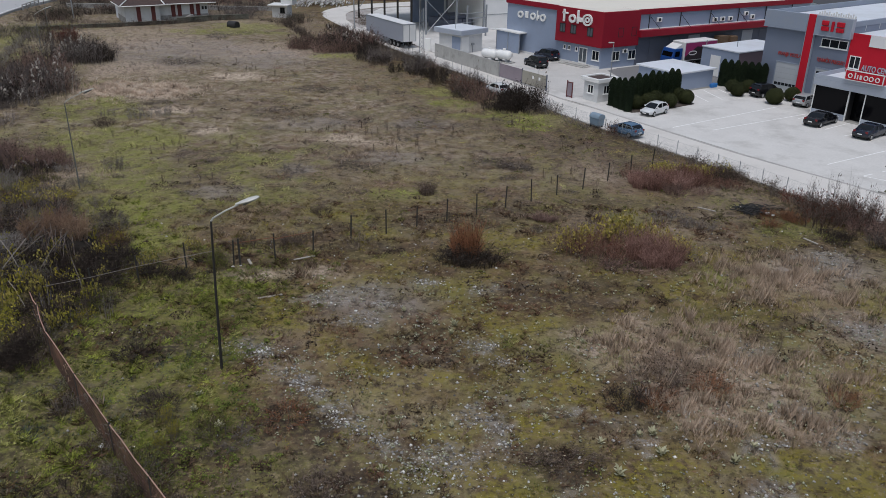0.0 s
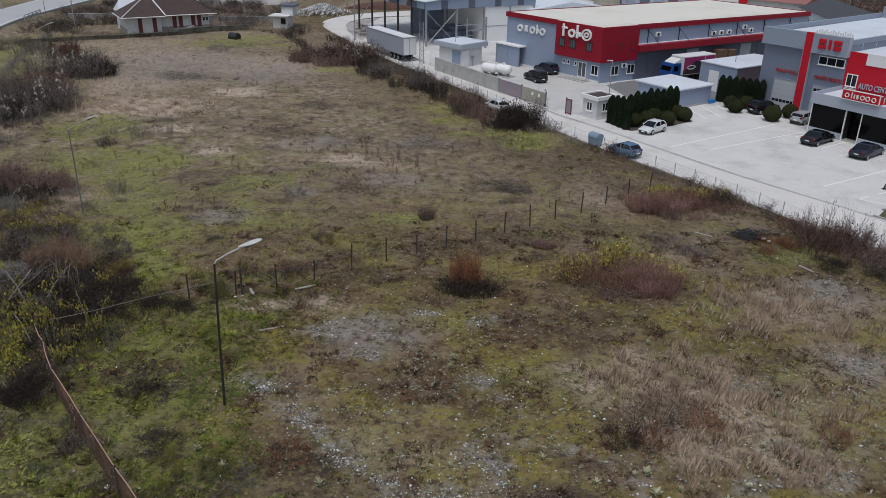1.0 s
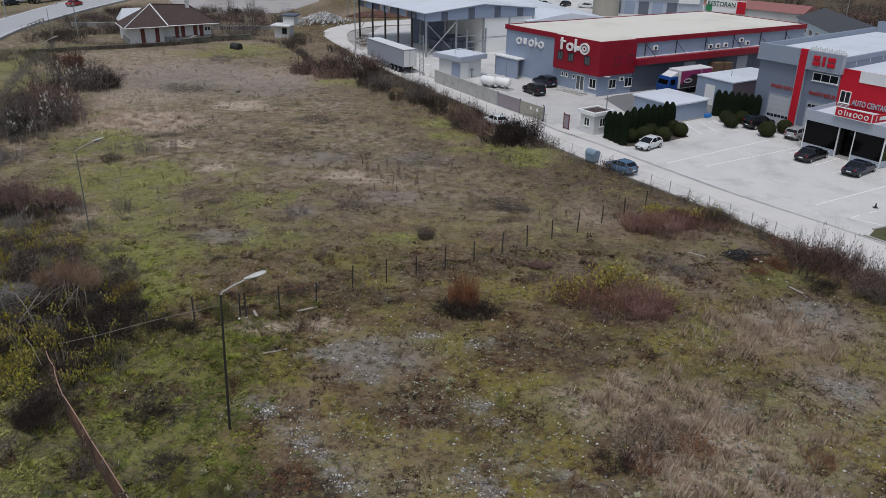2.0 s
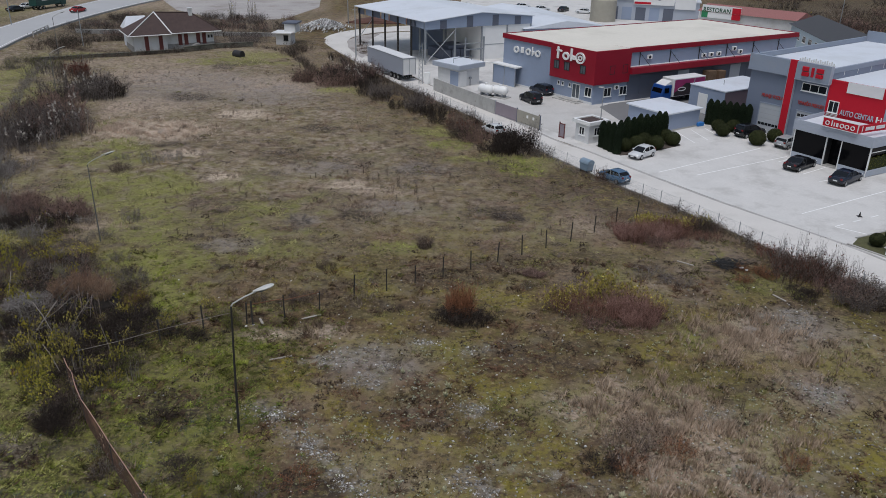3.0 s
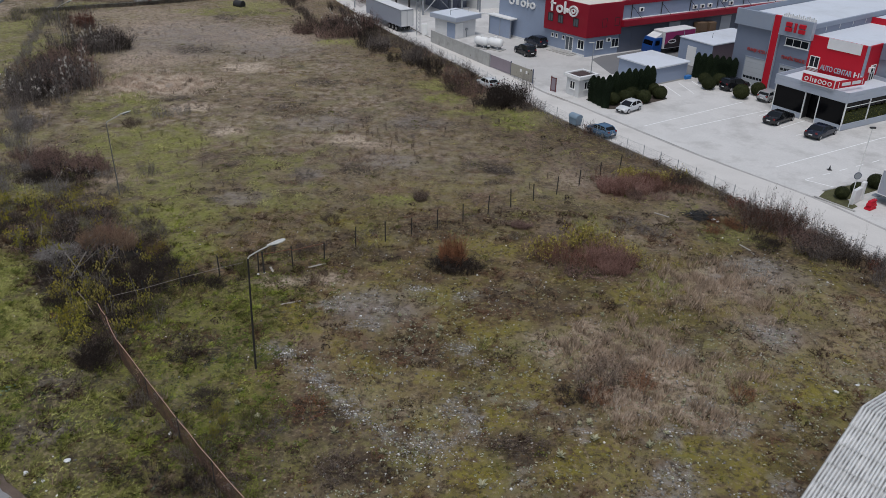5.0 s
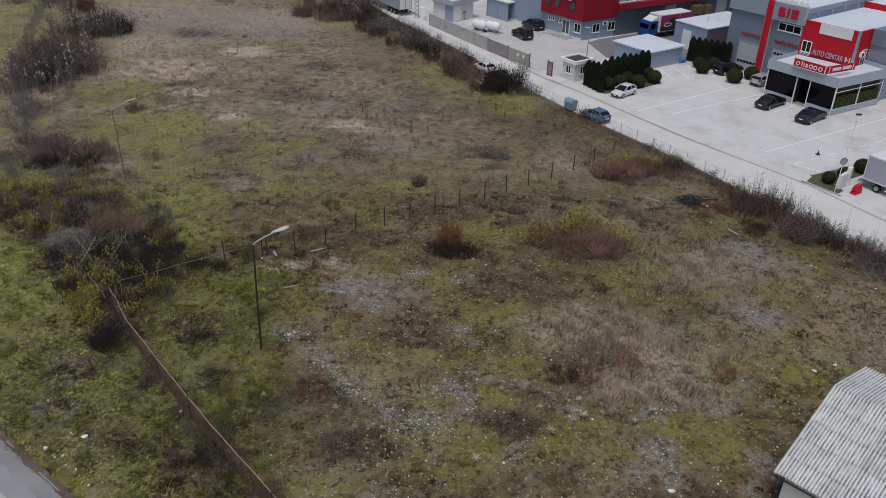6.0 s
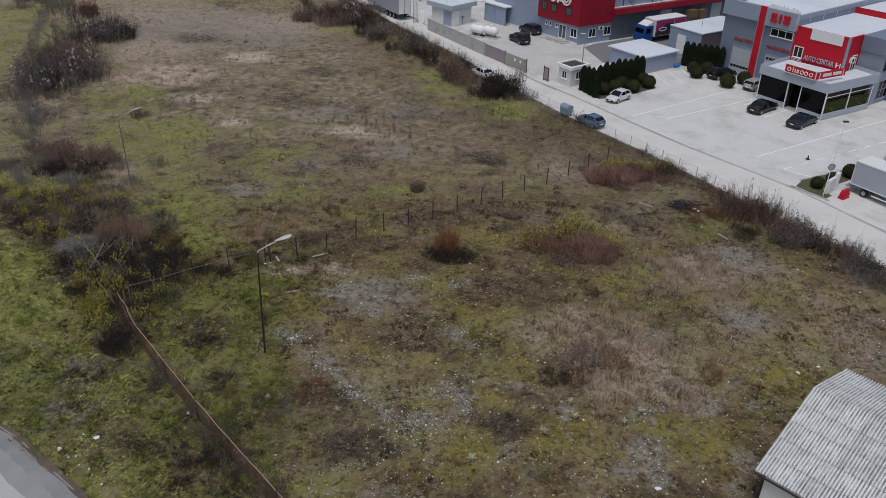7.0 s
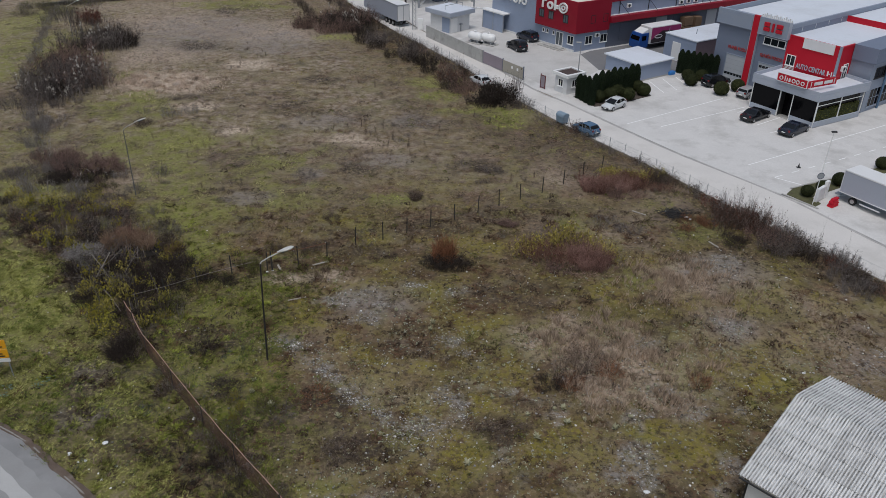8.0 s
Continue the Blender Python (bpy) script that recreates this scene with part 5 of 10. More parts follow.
CL = gap((-1.5, 125.6), (7.55, 110.8))
for k in range(8):
    part("panel", Geo().box(CL * k / 8 + 0.02, CL * (k + 1) / 8 - 0.02, 0, 0.14, 0.05, 2.05), PRECAST, cw, bevel=0.015)
for k in range(9):
    part("post", Geo().box(CL * k / 8 - 0.08, CL * k / 8 + 0.08, -0.015, 0.155, 0.05, 2.06), PRECAST, cw)
scr = thing("panel_screen", along((7.7, 110.6), (13.3, 102.3)), "mauve and beige metal sliding gate screen", "gate")
SC = gap((7.7, 110.6), (13.3, 102.3))
part("panel", Geo().box(0.1, SC * 0.5, 0, 0.07, 0.15, 1.95), MAUVE, scr)
part("panel", Geo().box(SC * 0.5 + 0.1, SC, 0, 0.07, 0.15, 1.9), BEIGE, scr)
for x in (0.0, SC * 0.5, SC):
    part("post", Geo().box(x, x + 0.1, -0.03, 0.12, 0.05, 2.1), DARK_CLAD if x else STEEL, scr)
for x in (SC * 0.72, SC * 0.85):
    part("notice", Geo().box(x, x + 0.35, -0.03, -0.001, 1.1, 1.5), WHITE, scr)
bar = thing("gate_pillar", pose(15.5, 99.0, 0.05, 0, 0, -52), "dark red gate end frame", "gate")
part("frame", Geo().box(0, 0.12, 0, 0.12, 0, 2.1).box(0.9, 1.0, 0, 0.12, 0, 2.0).box(0.12, 0.9, 0.02, 0.1, 1.85, 1.95).box(0.12, 0.9, 0.02, 0.1, 0.1, 0.2), SHUTTER, bar)
part("infill", Geo().box(0.12, 0.9, 0.04, 0.07, 0.2, 1.85), MAUVE, bar)
# guard hut
hut = thing("guard_hut", along((17.5, 97.9), (18.9, 95.9)), "small white guard hut with a flat framed roof", "hut")
part("wall", Geo().box(0, 2.44, 0, 2.9, 0.05, 2.5), PLASTER, hut)
part("roof", Geo().box(-0.35, 2.8, -0.35, 3.25, 2.5, 2.78), WHITE, hut, "white flat roof with raised rim", bevel=0.03)
part("roof_rim", Geo().box(-0.35, 2.8, -0.35, 0.0, 2.78, 2.95).box(-0.35, 2.8, 2.9, 3.25, 2.78, 2.95).box(-0.35, 0.0, 0.0, 2.9, 2.78, 2.95).box(2.4, 2.8, 0.0, 2.9, 2.78, 2.95), WHITE, hut)
part("roof_panel", Geo().box(0.0, 2.4, 0.0, 2.9, 2.78, 2.81), TILE_ROOF, hut, "dark brown panel in the roof well")
window(hut, pose(0.7, 0, 1.0), 1.0, 1.1, 2)
window(hut, pose(2.44, 0.9, 1.0, 0, 0, 90), 1.0, 1.1, 2)
# site box and container behind the hedge
bx = thing("site_store", along((26.6, 108.2), (30.6, 102.4)), "low grey store with a white sheet roof", "store")
part("wall", Geo().box(0, 7.0, 0, 6.8, 0.05, 2.5), GREY_CLAD, bx)
part("roof", Geo().box(-0.3, 7.3, -0.3, 7.1, 2.5, 2.68), ROOF_SHEET, bx, "white sheet roof")
part("plinth", Geo().box(-0.05, 7.05, -0.05, 6.85, 0.05, 0.25), KERB, bx)
cb = thing("annex", along((37.4, 116.0), (40.9, 110.6)), "grey annex with flat white roof", "annex")
part("wall", Geo().box(0, 6.4, 0, 12.0, 0.05, 3.9), GREY_CLAD, cb)
part("side_sheet", Geo().box(6.4, 6.44, 0, 12.0, 0.05, 3.85), mat("dark_mauve_sheet", (0.13, 0.1, 0.12), 0.6, var=0.1), cb, "dark mauve side sheet")
part("roof", Geo().box(-0.1, 6.5, -0.1, 12.1, 3.9, 4.05), ROOF_SHEET, cb)
part("door", Geo().box(1.7, 3.4, -0.05, 0.02, 0.1, 3.0), WHITE, cb, "white double door")
for x in (0.2, 3.2, 6.2):
    part("vent", Geo().tube([(x, 0.3 + x, 4.05), (x, 0.3 + x, 4.8)], 0.05, 5), STEEL, cb)
tub = thing("blue_tub", pose(36.4, 106.4, 0.06, 0, 0, 30), "small blue plastic tub beside the store", "tub")
part("tub", Geo().box(-0.6, 0.6, -0.35, 0.35, 0, 0.5), mat("blue_plastic", (0.03, 0.18, 0.5), 0.5), tub, bevel=0.05)

# the white house with the brown hip roof
HF, HR = (-60.8, 153.6), (-46.8, 162.0)
house = thing("house", along(HF, HR), "white single-storey house with brown hipped roof and red shutters", "house")
part("wall", Geo().box(0, 15.8, 0, 6.6, 1.2, 3.4), PLASTER, house, "white rendered wall")
part("stone_base", Geo().box(-0.05, 15.85, -0.05, 6.65, -0.1, 1.2), STONE, house, "grey stone base")
part("bay_wall", Geo().box(0.1, 6.4, -0.7, 0.0, -0.1, 3.4), PLASTER, house)
ax, ay, az = 5.2, 3.2, 7.1
rv = [(-0.9, -1.6, 3.4), (7.2, -1.6, 3.4), (7.2, -0.9, 3.4), (17.2, -0.9, 3.4), (17.2, 7.5, 3.4), (-0.9, 7.5, 3.4), (ax, ay, az), (12.4, 3.3, 6.7)]
part("roof", Geo().add(rv, [(0, 1, 6), (1, 2, 6), (2, 3, 7, 6), (3, 4, 7), (4, 5, 6, 7), (5, 0, 6), (5, 4, 3, 2, 1, 0)]), TILE_ROOF, house, "dark brown tiled hip roof")
part("ridge_flashing", Geo().tube([(7.2, -1.6, 3.5), (ax, ay, az + 0.05)], 0.13, 5), TARP_WHITE, house, "white ridge flashing")
part("ridge_flashing", Geo().tube([(-0.9, -1.6, 3.5), (ax, ay, az + 0.05)], 0.1, 5), PLASTER, house)
part("ridge_cap", Geo().tube([(ax, ay, az), (12.4, 3.3, 6.72), (17.2, -0.9, 3.45)], 0.12, 5), TILE_ROOF, house)
part("gutter", Geo().tube([(7.2, -1.0, 3.35), (17.2, -1.0, 3.35), (17.3, 7.5, 3.35)], 0.09, 5).tube([(-1.0, 7.5, 3.35), (-1.0, -1.7, 3.35), (7.2, -1.7, 3.35)], 0.09, 5), WHITE, house)
part("chimney", Geo().box(11.9, 12.6, 2.6, 3.3, 6.0, 7.7).box(11.75, 12.75, 2.45, 3.45, 7.5, 7.65), PLASTER, house)
part("rear_wing", Geo().box(0.2, 4.0, 6.7, 10.6, 0, 3.6).add([(-0.2, 6.7, 3.6), (4.4, 6.7, 3.6), (4.4, 11.0, 3.6), (-0.2, 11.0, 3.6), (0.8, 8.4, 5.9), (4.4, 8.4, 5.9)], [(0, 1, 5, 4), (1, 2, 5), (2, 3, 4, 5), (3, 0, 4)]), ROOF_SHEET, house, "pale grey rear roof")
for x, y in ((2.1, -0.72), (4.8, -0.72), (8.7, -0.02), (9.9, -0.02), (12.3, -0.02), (13.5, -0.02)):
    part("shutter", Geo().box(x, x + 0.75, y - 0.06, y + 0.02, 0.3 if x < 6 else 0.9, 3.1), SHUTTER, house, "red-brown shutter")
for x in (14.6, 15.2):
    part("opening", Geo().box(x, x + 0.4, -0.05, 0.02, 2.0, 2.6), BLACK, house)
part("stair", Geo().side([(0.0, 0.0), (3.0, 0.0), (3.0, 1.2), (2.4, 1.2), (1.8, 0.9), (1.2, 0.6), (0.6, 0.3)], -1.4, -0.2), STONE, house, "", Matrix.Translation((9.6, 0, 0)))
gw = thing("garden_wall", pose(0, 0, 0), "low dark mossy stone garden wall before the house", "wall")
OLD_STONE = mat("dark_mossy_stone", (0.15, 0.145, 0.12), 0.95, var=0.4, scale=1.4, fine=9, bump=0.6, stain=(0.035, 0.035, 0.028), stain_amount=0.9, stain_scale=0.5)
GARDEN = [(-76.0, 143.0), (-67.7, 147.6), (-60.7, 150.8), (-51.6, 155.9), (-46.4, 160.4), (-39.6, 163.2)]
for a, b in zip(GARDEN[:-1], GARDEN[1:]):
    top_ = 0.5 if a[0] <= -60.7 else 0.9
    part("wall", Geo().box(0, gap(a, b), 0, 0.35, -0.1, top_), OLD_STONE, gw, "", along(a, b))
    part("coping", Geo().box(0, gap(a, b), -0.06, 0.41, top_, top_ + 0.1), OLD_STONE, gw, "", along(a, b))
bf = thing("back_wall", along((-82, 176), (-34, 176)), "long low concrete boundary wall behind the house", "wall")
part("wall", Geo().box(0, 48, 0, 0.25, -0.1, 0.8), STONE, bf)
part("coping", Geo().box(0, 48, -0.05, 0.3, 0.8, 0.9), KERB, bf)
rail_t = thing("guard_rail", along((-88.9, 178), (-87.6, 168)), "white concrete guard rail of the highway", "railing")
for k in range(5):
    part("post", Geo().box(2.4 * k, 2.4 * k + 0.2, -0.1, 0.1, 0.2, 1.2), KERB, rail_t)
for z in (0.7, 1.1):
    part("rail", Geo().box(0, 9.8, -0.06, 0.06, 0.2 + z - 0.1, 0.2 + z + 0.05), KERB, rail_t)
shk = thing("shack", pose(-35.5, 166.5, 0, 0, 0, -8), "small white shack with a flat projecting roof", "shed")
part("wall", Geo().box(0, 3.2, 0, 3.0, -0.05, 2.4).box(1.6, 4.0, 1.0, 4.0, 2.4, 4.2), PLASTER, shk)
part("roof", Geo().box(-0.6, 3.6, -0.9, 3.2, 2.4, 2.58), TARP_WHITE, shk)
part("upper_roof", Geo().box(1.3, 4.4, 0.7, 4.4, 4.2, 4.5), DARK_CLAD, shk)
window(shk, pose(1.7, 0, 0.9), 1.0, 1.1, 2, 1, BLACK, GLASS)

# far workshops behind the warehouse
ws = thing("workshop", along((47.5, 217.0), (66.5, 212.0)), "white workshop with blue-grey doors and large sign boards", "workshop")
part("wall", Geo().box(-6, 20, 0, 12, 0.05, 5.2), CAFE_GREY, ws)
part("roof", Geo().box(-6.3, 20.3, -0.3, 12.3, 5.2, 5.5), ROOF_SHEET, ws)
for k in range(5):
    part("roller_door", Geo().box(-3.5 + 3.6 * k, -0.9 + 3.6 * k, -0.06, 0.02, 0.1, 3.4), GREY_CLAD if k % 2 else DARK_CLAD, ws)
brd = part("sign_board", Geo().box(3.0, 13.5, -0.5, -0.2, 4.2, 7.6), TARP_WHITE, ws, "large white sign board")
words("TRUCK", 1.5, 0.02, DARK_CLAD, ws, pose(3.9, -0.53, 5.6, 90), "lettering", "dark grey lettering", 4.6, 0.02)
part("sign_shape", ring_shape(9.6, 6.2, 0.8, 0.8, 0.35, -0.56, -0.5, 12), BIS_GREY, brd)
part("sign_stripe", Geo().box(3.2, 7.5, -0.54, -0.5, 4.35, 4.9), BRIGHT_RED, brd)
part("sign_board", Geo().box(13.7, 19.0, -0.4, -0.2, 3.4, 6.2), TARP_WHITE, ws)
rs = thing("restaurant", along((65.8, 202.0), (77.0, 192.0)), "long low building with reddish roof and painted sign board", "building")
part("wall", Geo().box(-2, 22, 0, 10, 0.05, 4.4), PLASTER, rs)
part("roof", Geo().add([(-2.4, -0.6, 4.4), (22.4, -0.6, 4.4), (22.4, 10.4, 4.4), (-2.4, 10.4, 4.4), (-2.4, 5, 5.8), (22.4, 5, 5.8)], [(0, 1, 5, 4), (2, 3, 4, 5), (0, 4, 3), (1, 2, 5), (3, 2, 1, 0)]), mat("faded_red_roof", (0.28, 0.12, 0.11), 0.8, var=0.15), rs, "faded reddish roof")
sb = part("sign_board", Geo().box(-1.2, 8.8, -0.5, -0.3, 3.0, 6.0), TARP_WHITE, rs, "white sign board with green and red ends")
part("sign_stripe", Geo().box(-1.2, 0.4, -0.54, -0.5, 3.0, 4.6), mat("green_sign", (0.02, 0.2, 0.08), 0.5), sb)
part("sign_stripe", Geo().box(6.6, 8.8, -0.54, -0.5, 3.0, 5.8), BRIGHT_RED, sb)
words("RESTORAN", 1.5, 0.02, mat("dark_green_letters", (0.02, 0.08, 0.04), 0.5), rs, pose(-0.9, -0.54, 4.4, 90), "lettering", "dark green lettering", 7.0, 0.02)
tankb = thing("storage_tank", pose(42, 214, 0), "cream cylindrical storage tank", "tank")
part("shell", Geo().disc((0, 0, 2.7), (0, 0, 1), 3.4, 5.4, 24), BEIGE, tankb, smooth=True)
part("cap", Geo().ball((0, 0, 5.4), 3.4, 3.4, 0.7, 6, 24), BEIGE, tankb, smooth=True)
dk = thing("gabled_hall", along((76.2, 153.5), (79.5, 183.0)), "pale blue hall with a dark grey gable roof", "hall")
DLN = gap((76.2, 153.5), (79.5, 183.0))
part("wall", Geo().box(0, DLN, -11, 0, 0.05, 4.2), mat("pale_blue_wall", (0.42, 0.5, 0.56), 0.6, var=0.06), dk)
part("roof", Geo().add([(-0.5, -11.6, 4.2), (DLN + 0.5, -11.6, 4.2), (DLN + 0.5, 0.6, 4.2), (-0.5, 0.6, 4.2), (-0.5, -5.5, 6.4), (DLN + 0.5, -5.5, 6.4)], [(0, 1, 5, 4), (2, 3, 4, 5), (0, 4, 3), (1, 2, 5), (3, 2, 1, 0)]), mat("dark_roof_sheet", (0.06, 0.06, 0.065), 0.7, var=0.1), dk, "dark grey gable roof")
for k in range(6):
    window(dk, pose(2 + 4.2 * k, 0.01, 1.6, 0, 0, 180) @ Matrix.Translation((-1.6, 0, 0)), 2.2, 1.4, 3, 1)

# ---- vehicles ----
def section(x, hw, z0, z1, hw_top, r=0.12):
    """A rounded cross-section of a car at x: floor z0, top z1."""
    return [(x, -hw * 0.86, z0), (x, hw * 0.86, z0), (x, hw, z0 + r), (x, hw, (z0 + z1) * 0.55), (x, hw_top, z1 - r * 0.5), (x, hw_top * 0.86, z1), (x, -hw_top * 0.86, z1), (x, -hw_top, z1 - r * 0.5), (x, -hw, (z0 + z1) * 0.55), (x, -hw, z0 + r)]


CARS = {}
CAR_GLASS = glassy("car_glass", (0.008, 0.009, 0.01), 0.05, 0.4)


def car_meshes(kind, paint):
    """Meshes of a car, nose towards +x, standing on z = 0."""
    key = (kind, paint.name)
    if key in CARS:
        return CARS[key]
    L, W, H, belt, hood = {"hatch": (3.84, 1.66, 1.43, 0.92, 0.86), "sedan": (4.95, 1.88, 1.47, 0.96, 0.91), "wagon": (4.6, 1.78, 1.48, 0.95, 0.9), "suv": (4.5, 1.86, 1.72, 1.12, 1.05)}[kind]
    h, w = L / 2, W / 2
    tail = belt + (0.1 if kind != "sedan" else 0.06)
    g = Geo().loft([section(-h, w * 0.74, 0.42, tail - 0.2, w * 0.66), section(-h + 0.12, w * 0.93, 0.3, tail - 0.04, w * 0.8), section(-h + 0.6, w, 0.22, tail, w * 0.88),
                    section(-0.3, w, 0.2, belt, w * 0.93), section(h - 1.35, w, 0.2, belt - 0.01, w * 0.92), section(h - 0.9, w, 0.22, hood, w * 0.88),
                    section(h - 0.3, w * 0.95, 0.24, hood - 0.1, w * 0.8), section(h - 0.06, w * 0.84, 0.3, hood - 0.24, w * 0.68), section(h, w * 0.72, 0.4, hood - 0.36, w * 0.6)])
    rear = {"hatch": -h + 0.2, "sedan": -h + 0.75, "wagon": -h + 0.15, "suv": -h + 0.14}[kind]
    rtop = {"hatch": -h + 0.8, "sedan": -h + 1.65, "wagon": -h + 0.6, "suv": -h + 0.5}[kind]
    nose, ntop = h - (0.95 if kind == "hatch" else 1.2), h - (1.85 if kind == "hatch" else 2.1)
    z0, z1, wb, wt = belt - 0.05, H - 0.05, w * 0.9, w * 0.72

    def ring(x, t):
        """The cabin's section at x, t of its full height."""
        z = z0 + (z1 - z0) * t
        hw = wb + (wt - wb) * t
        return [(x, -wb, z0), (x, wb, z0), (x, hw + (wb - hw) * 0.35, z0 + (z - z0) * 0.6), (x, hw, z - 0.03 * t), (x, hw * 0.8, z + 0.025 * t), (x, -hw * 0.8, z + 0.025 * t), (x, -hw, z - 0.03 * t), (x, -hw - (wb - hw) * 0.35, z0 + (z - z0) * 0.6)]

    mid = (rtop + ntop) / 2
    glass = Geo().loft([ring(rear, 0.04), ring(rear * 0.5 + rtop * 0.5, 0.6), ring(rtop, 0.93), ring(mid, 1.0), ring(ntop, 0.93), ring(ntop * 0.5 + nose * 0.5, 0.55), ring(nose, 0.04)])
    roof = Geo().loft([[(x, -hw, z - 0.04), (x, hw, z - 0.04), (x, hw * 0.97, z + 0.012), (x, hw * 0.6, z + 0.045), (x, -hw * 0.6, z + 0.045), (x, -hw * 0.97, z + 0.012)] for x, hw, z in ((rtop - 0.12, wt * 0.98, z0 + (z1 - z0) * 0.86), (rtop + 0.1, wt * 1.04, z0 + (z1 - z0) * 0.955), (mid, wt * 1.05, z1 + 0.005), (ntop - 0.1, wt * 1.04, z0 + (z1 - z0) * 0.955), (ntop + 0.1, wt * 0.98, z0 + (z1 - z0) * 0.87))])
    pillars = []
    for s in (-1, 1):
        for (xa, xb), r in (((rear + 0.05, rtop), 0.06), ((nose - 0.05, ntop), 0.045), ((mid, mid), 0.04)):
            pillars.append(Geo().tube([(xa, s * wb * 0.97, z0), ((xa + xb) / 2, s * (wb + wt) * 0.515, (z0 + z1) / 2 + 0.04), (xb, s * wt * 1.0, z1 - 0.03)], r, 5).mesh("pillar", paint))
    tyre, rim = Geo().disc((0, 0, 0), (0, 1, 0), 0.32, 0.2, 16), Geo().disc((0, 0, 0), (0, 1, 0), 0.2, 0.215, 10)
    for k in range(5):
        a = 2 * math.pi * k / 5
        rim.box(math.cos(a) * 0.1 - 0.02, math.cos(a) * 0.1 + 0.02, -0.118, 0.118, math.sin(a) * 0.1 - 0.02, math.sin(a) * 0.1 + 0.02)
    CARS[key] = dict(L=L, W=W, body=g.mesh("body", paint, 0, True), glass=glass.mesh("glass", CAR_GLASS, 0, True), roof=roof.mesh("roof", paint, 0, True),
                     tyre=tyre.mesh("tyre", RUBBER, 0.03), rim=rim.mesh("rim", ALLOY),
                     head=Geo().box(-0.12, 0.06, -0.2, 0.2, -0.07, 0.07).mesh("headlight", HEADLAMP, 0.03), tail=Geo().box(-0.05, 0.1, -0.14, 0.14, -0.12, 0.12).mesh("tail_light", LIGHT_RED, 0.03),
                     mirror=Geo().box(-0.08, 0.08, -0.1, 0.1, -0.06, 0.07).mesh("mirror", paint, 0.03), bumper=Geo().box(-0.06, 0.06, -w * 0.7, w * 0.7, -0.09, 0.09).mesh("bumper", BLACK, 0.03),
                     plate=Geo().box(-0.012, 0.012, -0.24, 0.24, -0.055, 0.055).mesh("plate", WHITE), pillars=pillars, tz=tail - 0.16, hz=hood - 0.26)
    return CARS[key]


def car(kind, paint, x, y, angle, label, z=0.056):
    c = car_meshes(kind, paint)
    ob = thing("car", pose(x, y, z, 0, 0, angle), label, "car", "parked cars")
    h, w = c["L"] / 2, c["W"] / 2
    place("body", c["body"], ob), place("glass", c["glass"], ob, None, "dark glass"), place("roof", c["roof"], ob)
    for p in c["pillars"]:
        place("pillar", p, ob)
    for fx in (-h + 0.75, h - 0.8):
        for s in (-1, 1):
            wh = place("wheel", c["tyre"], ob, pose(fx, s * (w - 0.08), 0.32))
            place("rim", c["rim"], wh)
    for s in (-1, 1):
        place("headlight", c["head"], ob, pose(h - 0.16, s * w * 0.66, c["hz"]))
        place("tail_light", c["tail"], ob, pose(-h + 0.06, s * w * 0.68, c["tz"]))
        place("mirror", c["mirror"], ob, pose(h - 1.3, s * (w + 0.06), 0.98))
    place("bumper", c["bumper"], ob, pose(h - 0.02, 0, 0.36)), place("bumper", c["bumper"], ob, pose(-h + 0.02, 0, 0.4))
    place("plate", c["plate"], ob, pose(-h - 0.02, 0, 0.62)), place("plate", c["plate"], ob, pose(h + 0.05, 0, 0.42))
    return ob


VD = 38.5
car("hatch", WHITE_CAR, 24.7, 90.8, VD + 3.5 + 180, "silver-white small hatchback parked by the clipped hedge")
car("sedan", BLACK_CAR, 42.9, 87.7, VD, "black saloon parked nose-in beside the cafe")
car("sedan", NAVY_CAR, 46.1, 82.8, VD, "dark blue saloon parked at the cafe corner")
car("wagon", SILVER_CAR, 45.2, 96.9, VD, "silver estate car half hidden by the cafe")
car("suv", BLACK_CAR, 41.8, 101.6, VD - 12, "black off-road car behind the round bushes")
car("hatch", BLUE_CAR, 19.5, 81.6, 124, "blue-grey hatchback on the verge of the road")
car("hatch", WHITE_CAR, 6.9, 100.2, 119, "white small car parked behind the roadside bushes")
car("suv", BLACK_CAR, 13.7, 118.8, 116, "black off-road car in the warehouse yard")
car("suv", NAVY_CAR, 16.0, 124.9, 122, "dark off-road car by the warehouse wall")
car("sedan", RED_CAR, -95.0, 207.6, 78, "red car driving on the highway", 0.36)
for x, y, a, p in ((22.6, 237.5, 20, WHITE_CAR), (27.6, 232.0, 25, WHITE_CAR), (39.5, 228.0, -20, WHITE_CAR), (34.0, 232.0, 60, BLACK_CAR), (-112.0, 209.0, 70, BLACK_CAR), (-111.8, 215.0, 74, WHITE_CAR)):
    car("sedan", p, x, y, a, "distant parked car on the far yard", 0.02)


def wheels(parent, spots, r=0.5, w=0.3):
    key = ("wheel", r)
    if key not in CARS:
        CARS[key] = (Geo().disc((0, 0, 0), (0, 1, 0), r, w, 16).mesh("tyre", RUBBER, 0.03), Geo().disc((0, 0, 0), (0, 1, 0), r * 0.55, w + 0.03, 12).mesh("rim", ALLOY))
    for x, y in spots:
        ob = place("wheel", CARS[key][0], parent, pose(x, y, r))
        place("rim", CARS[key][1], ob)


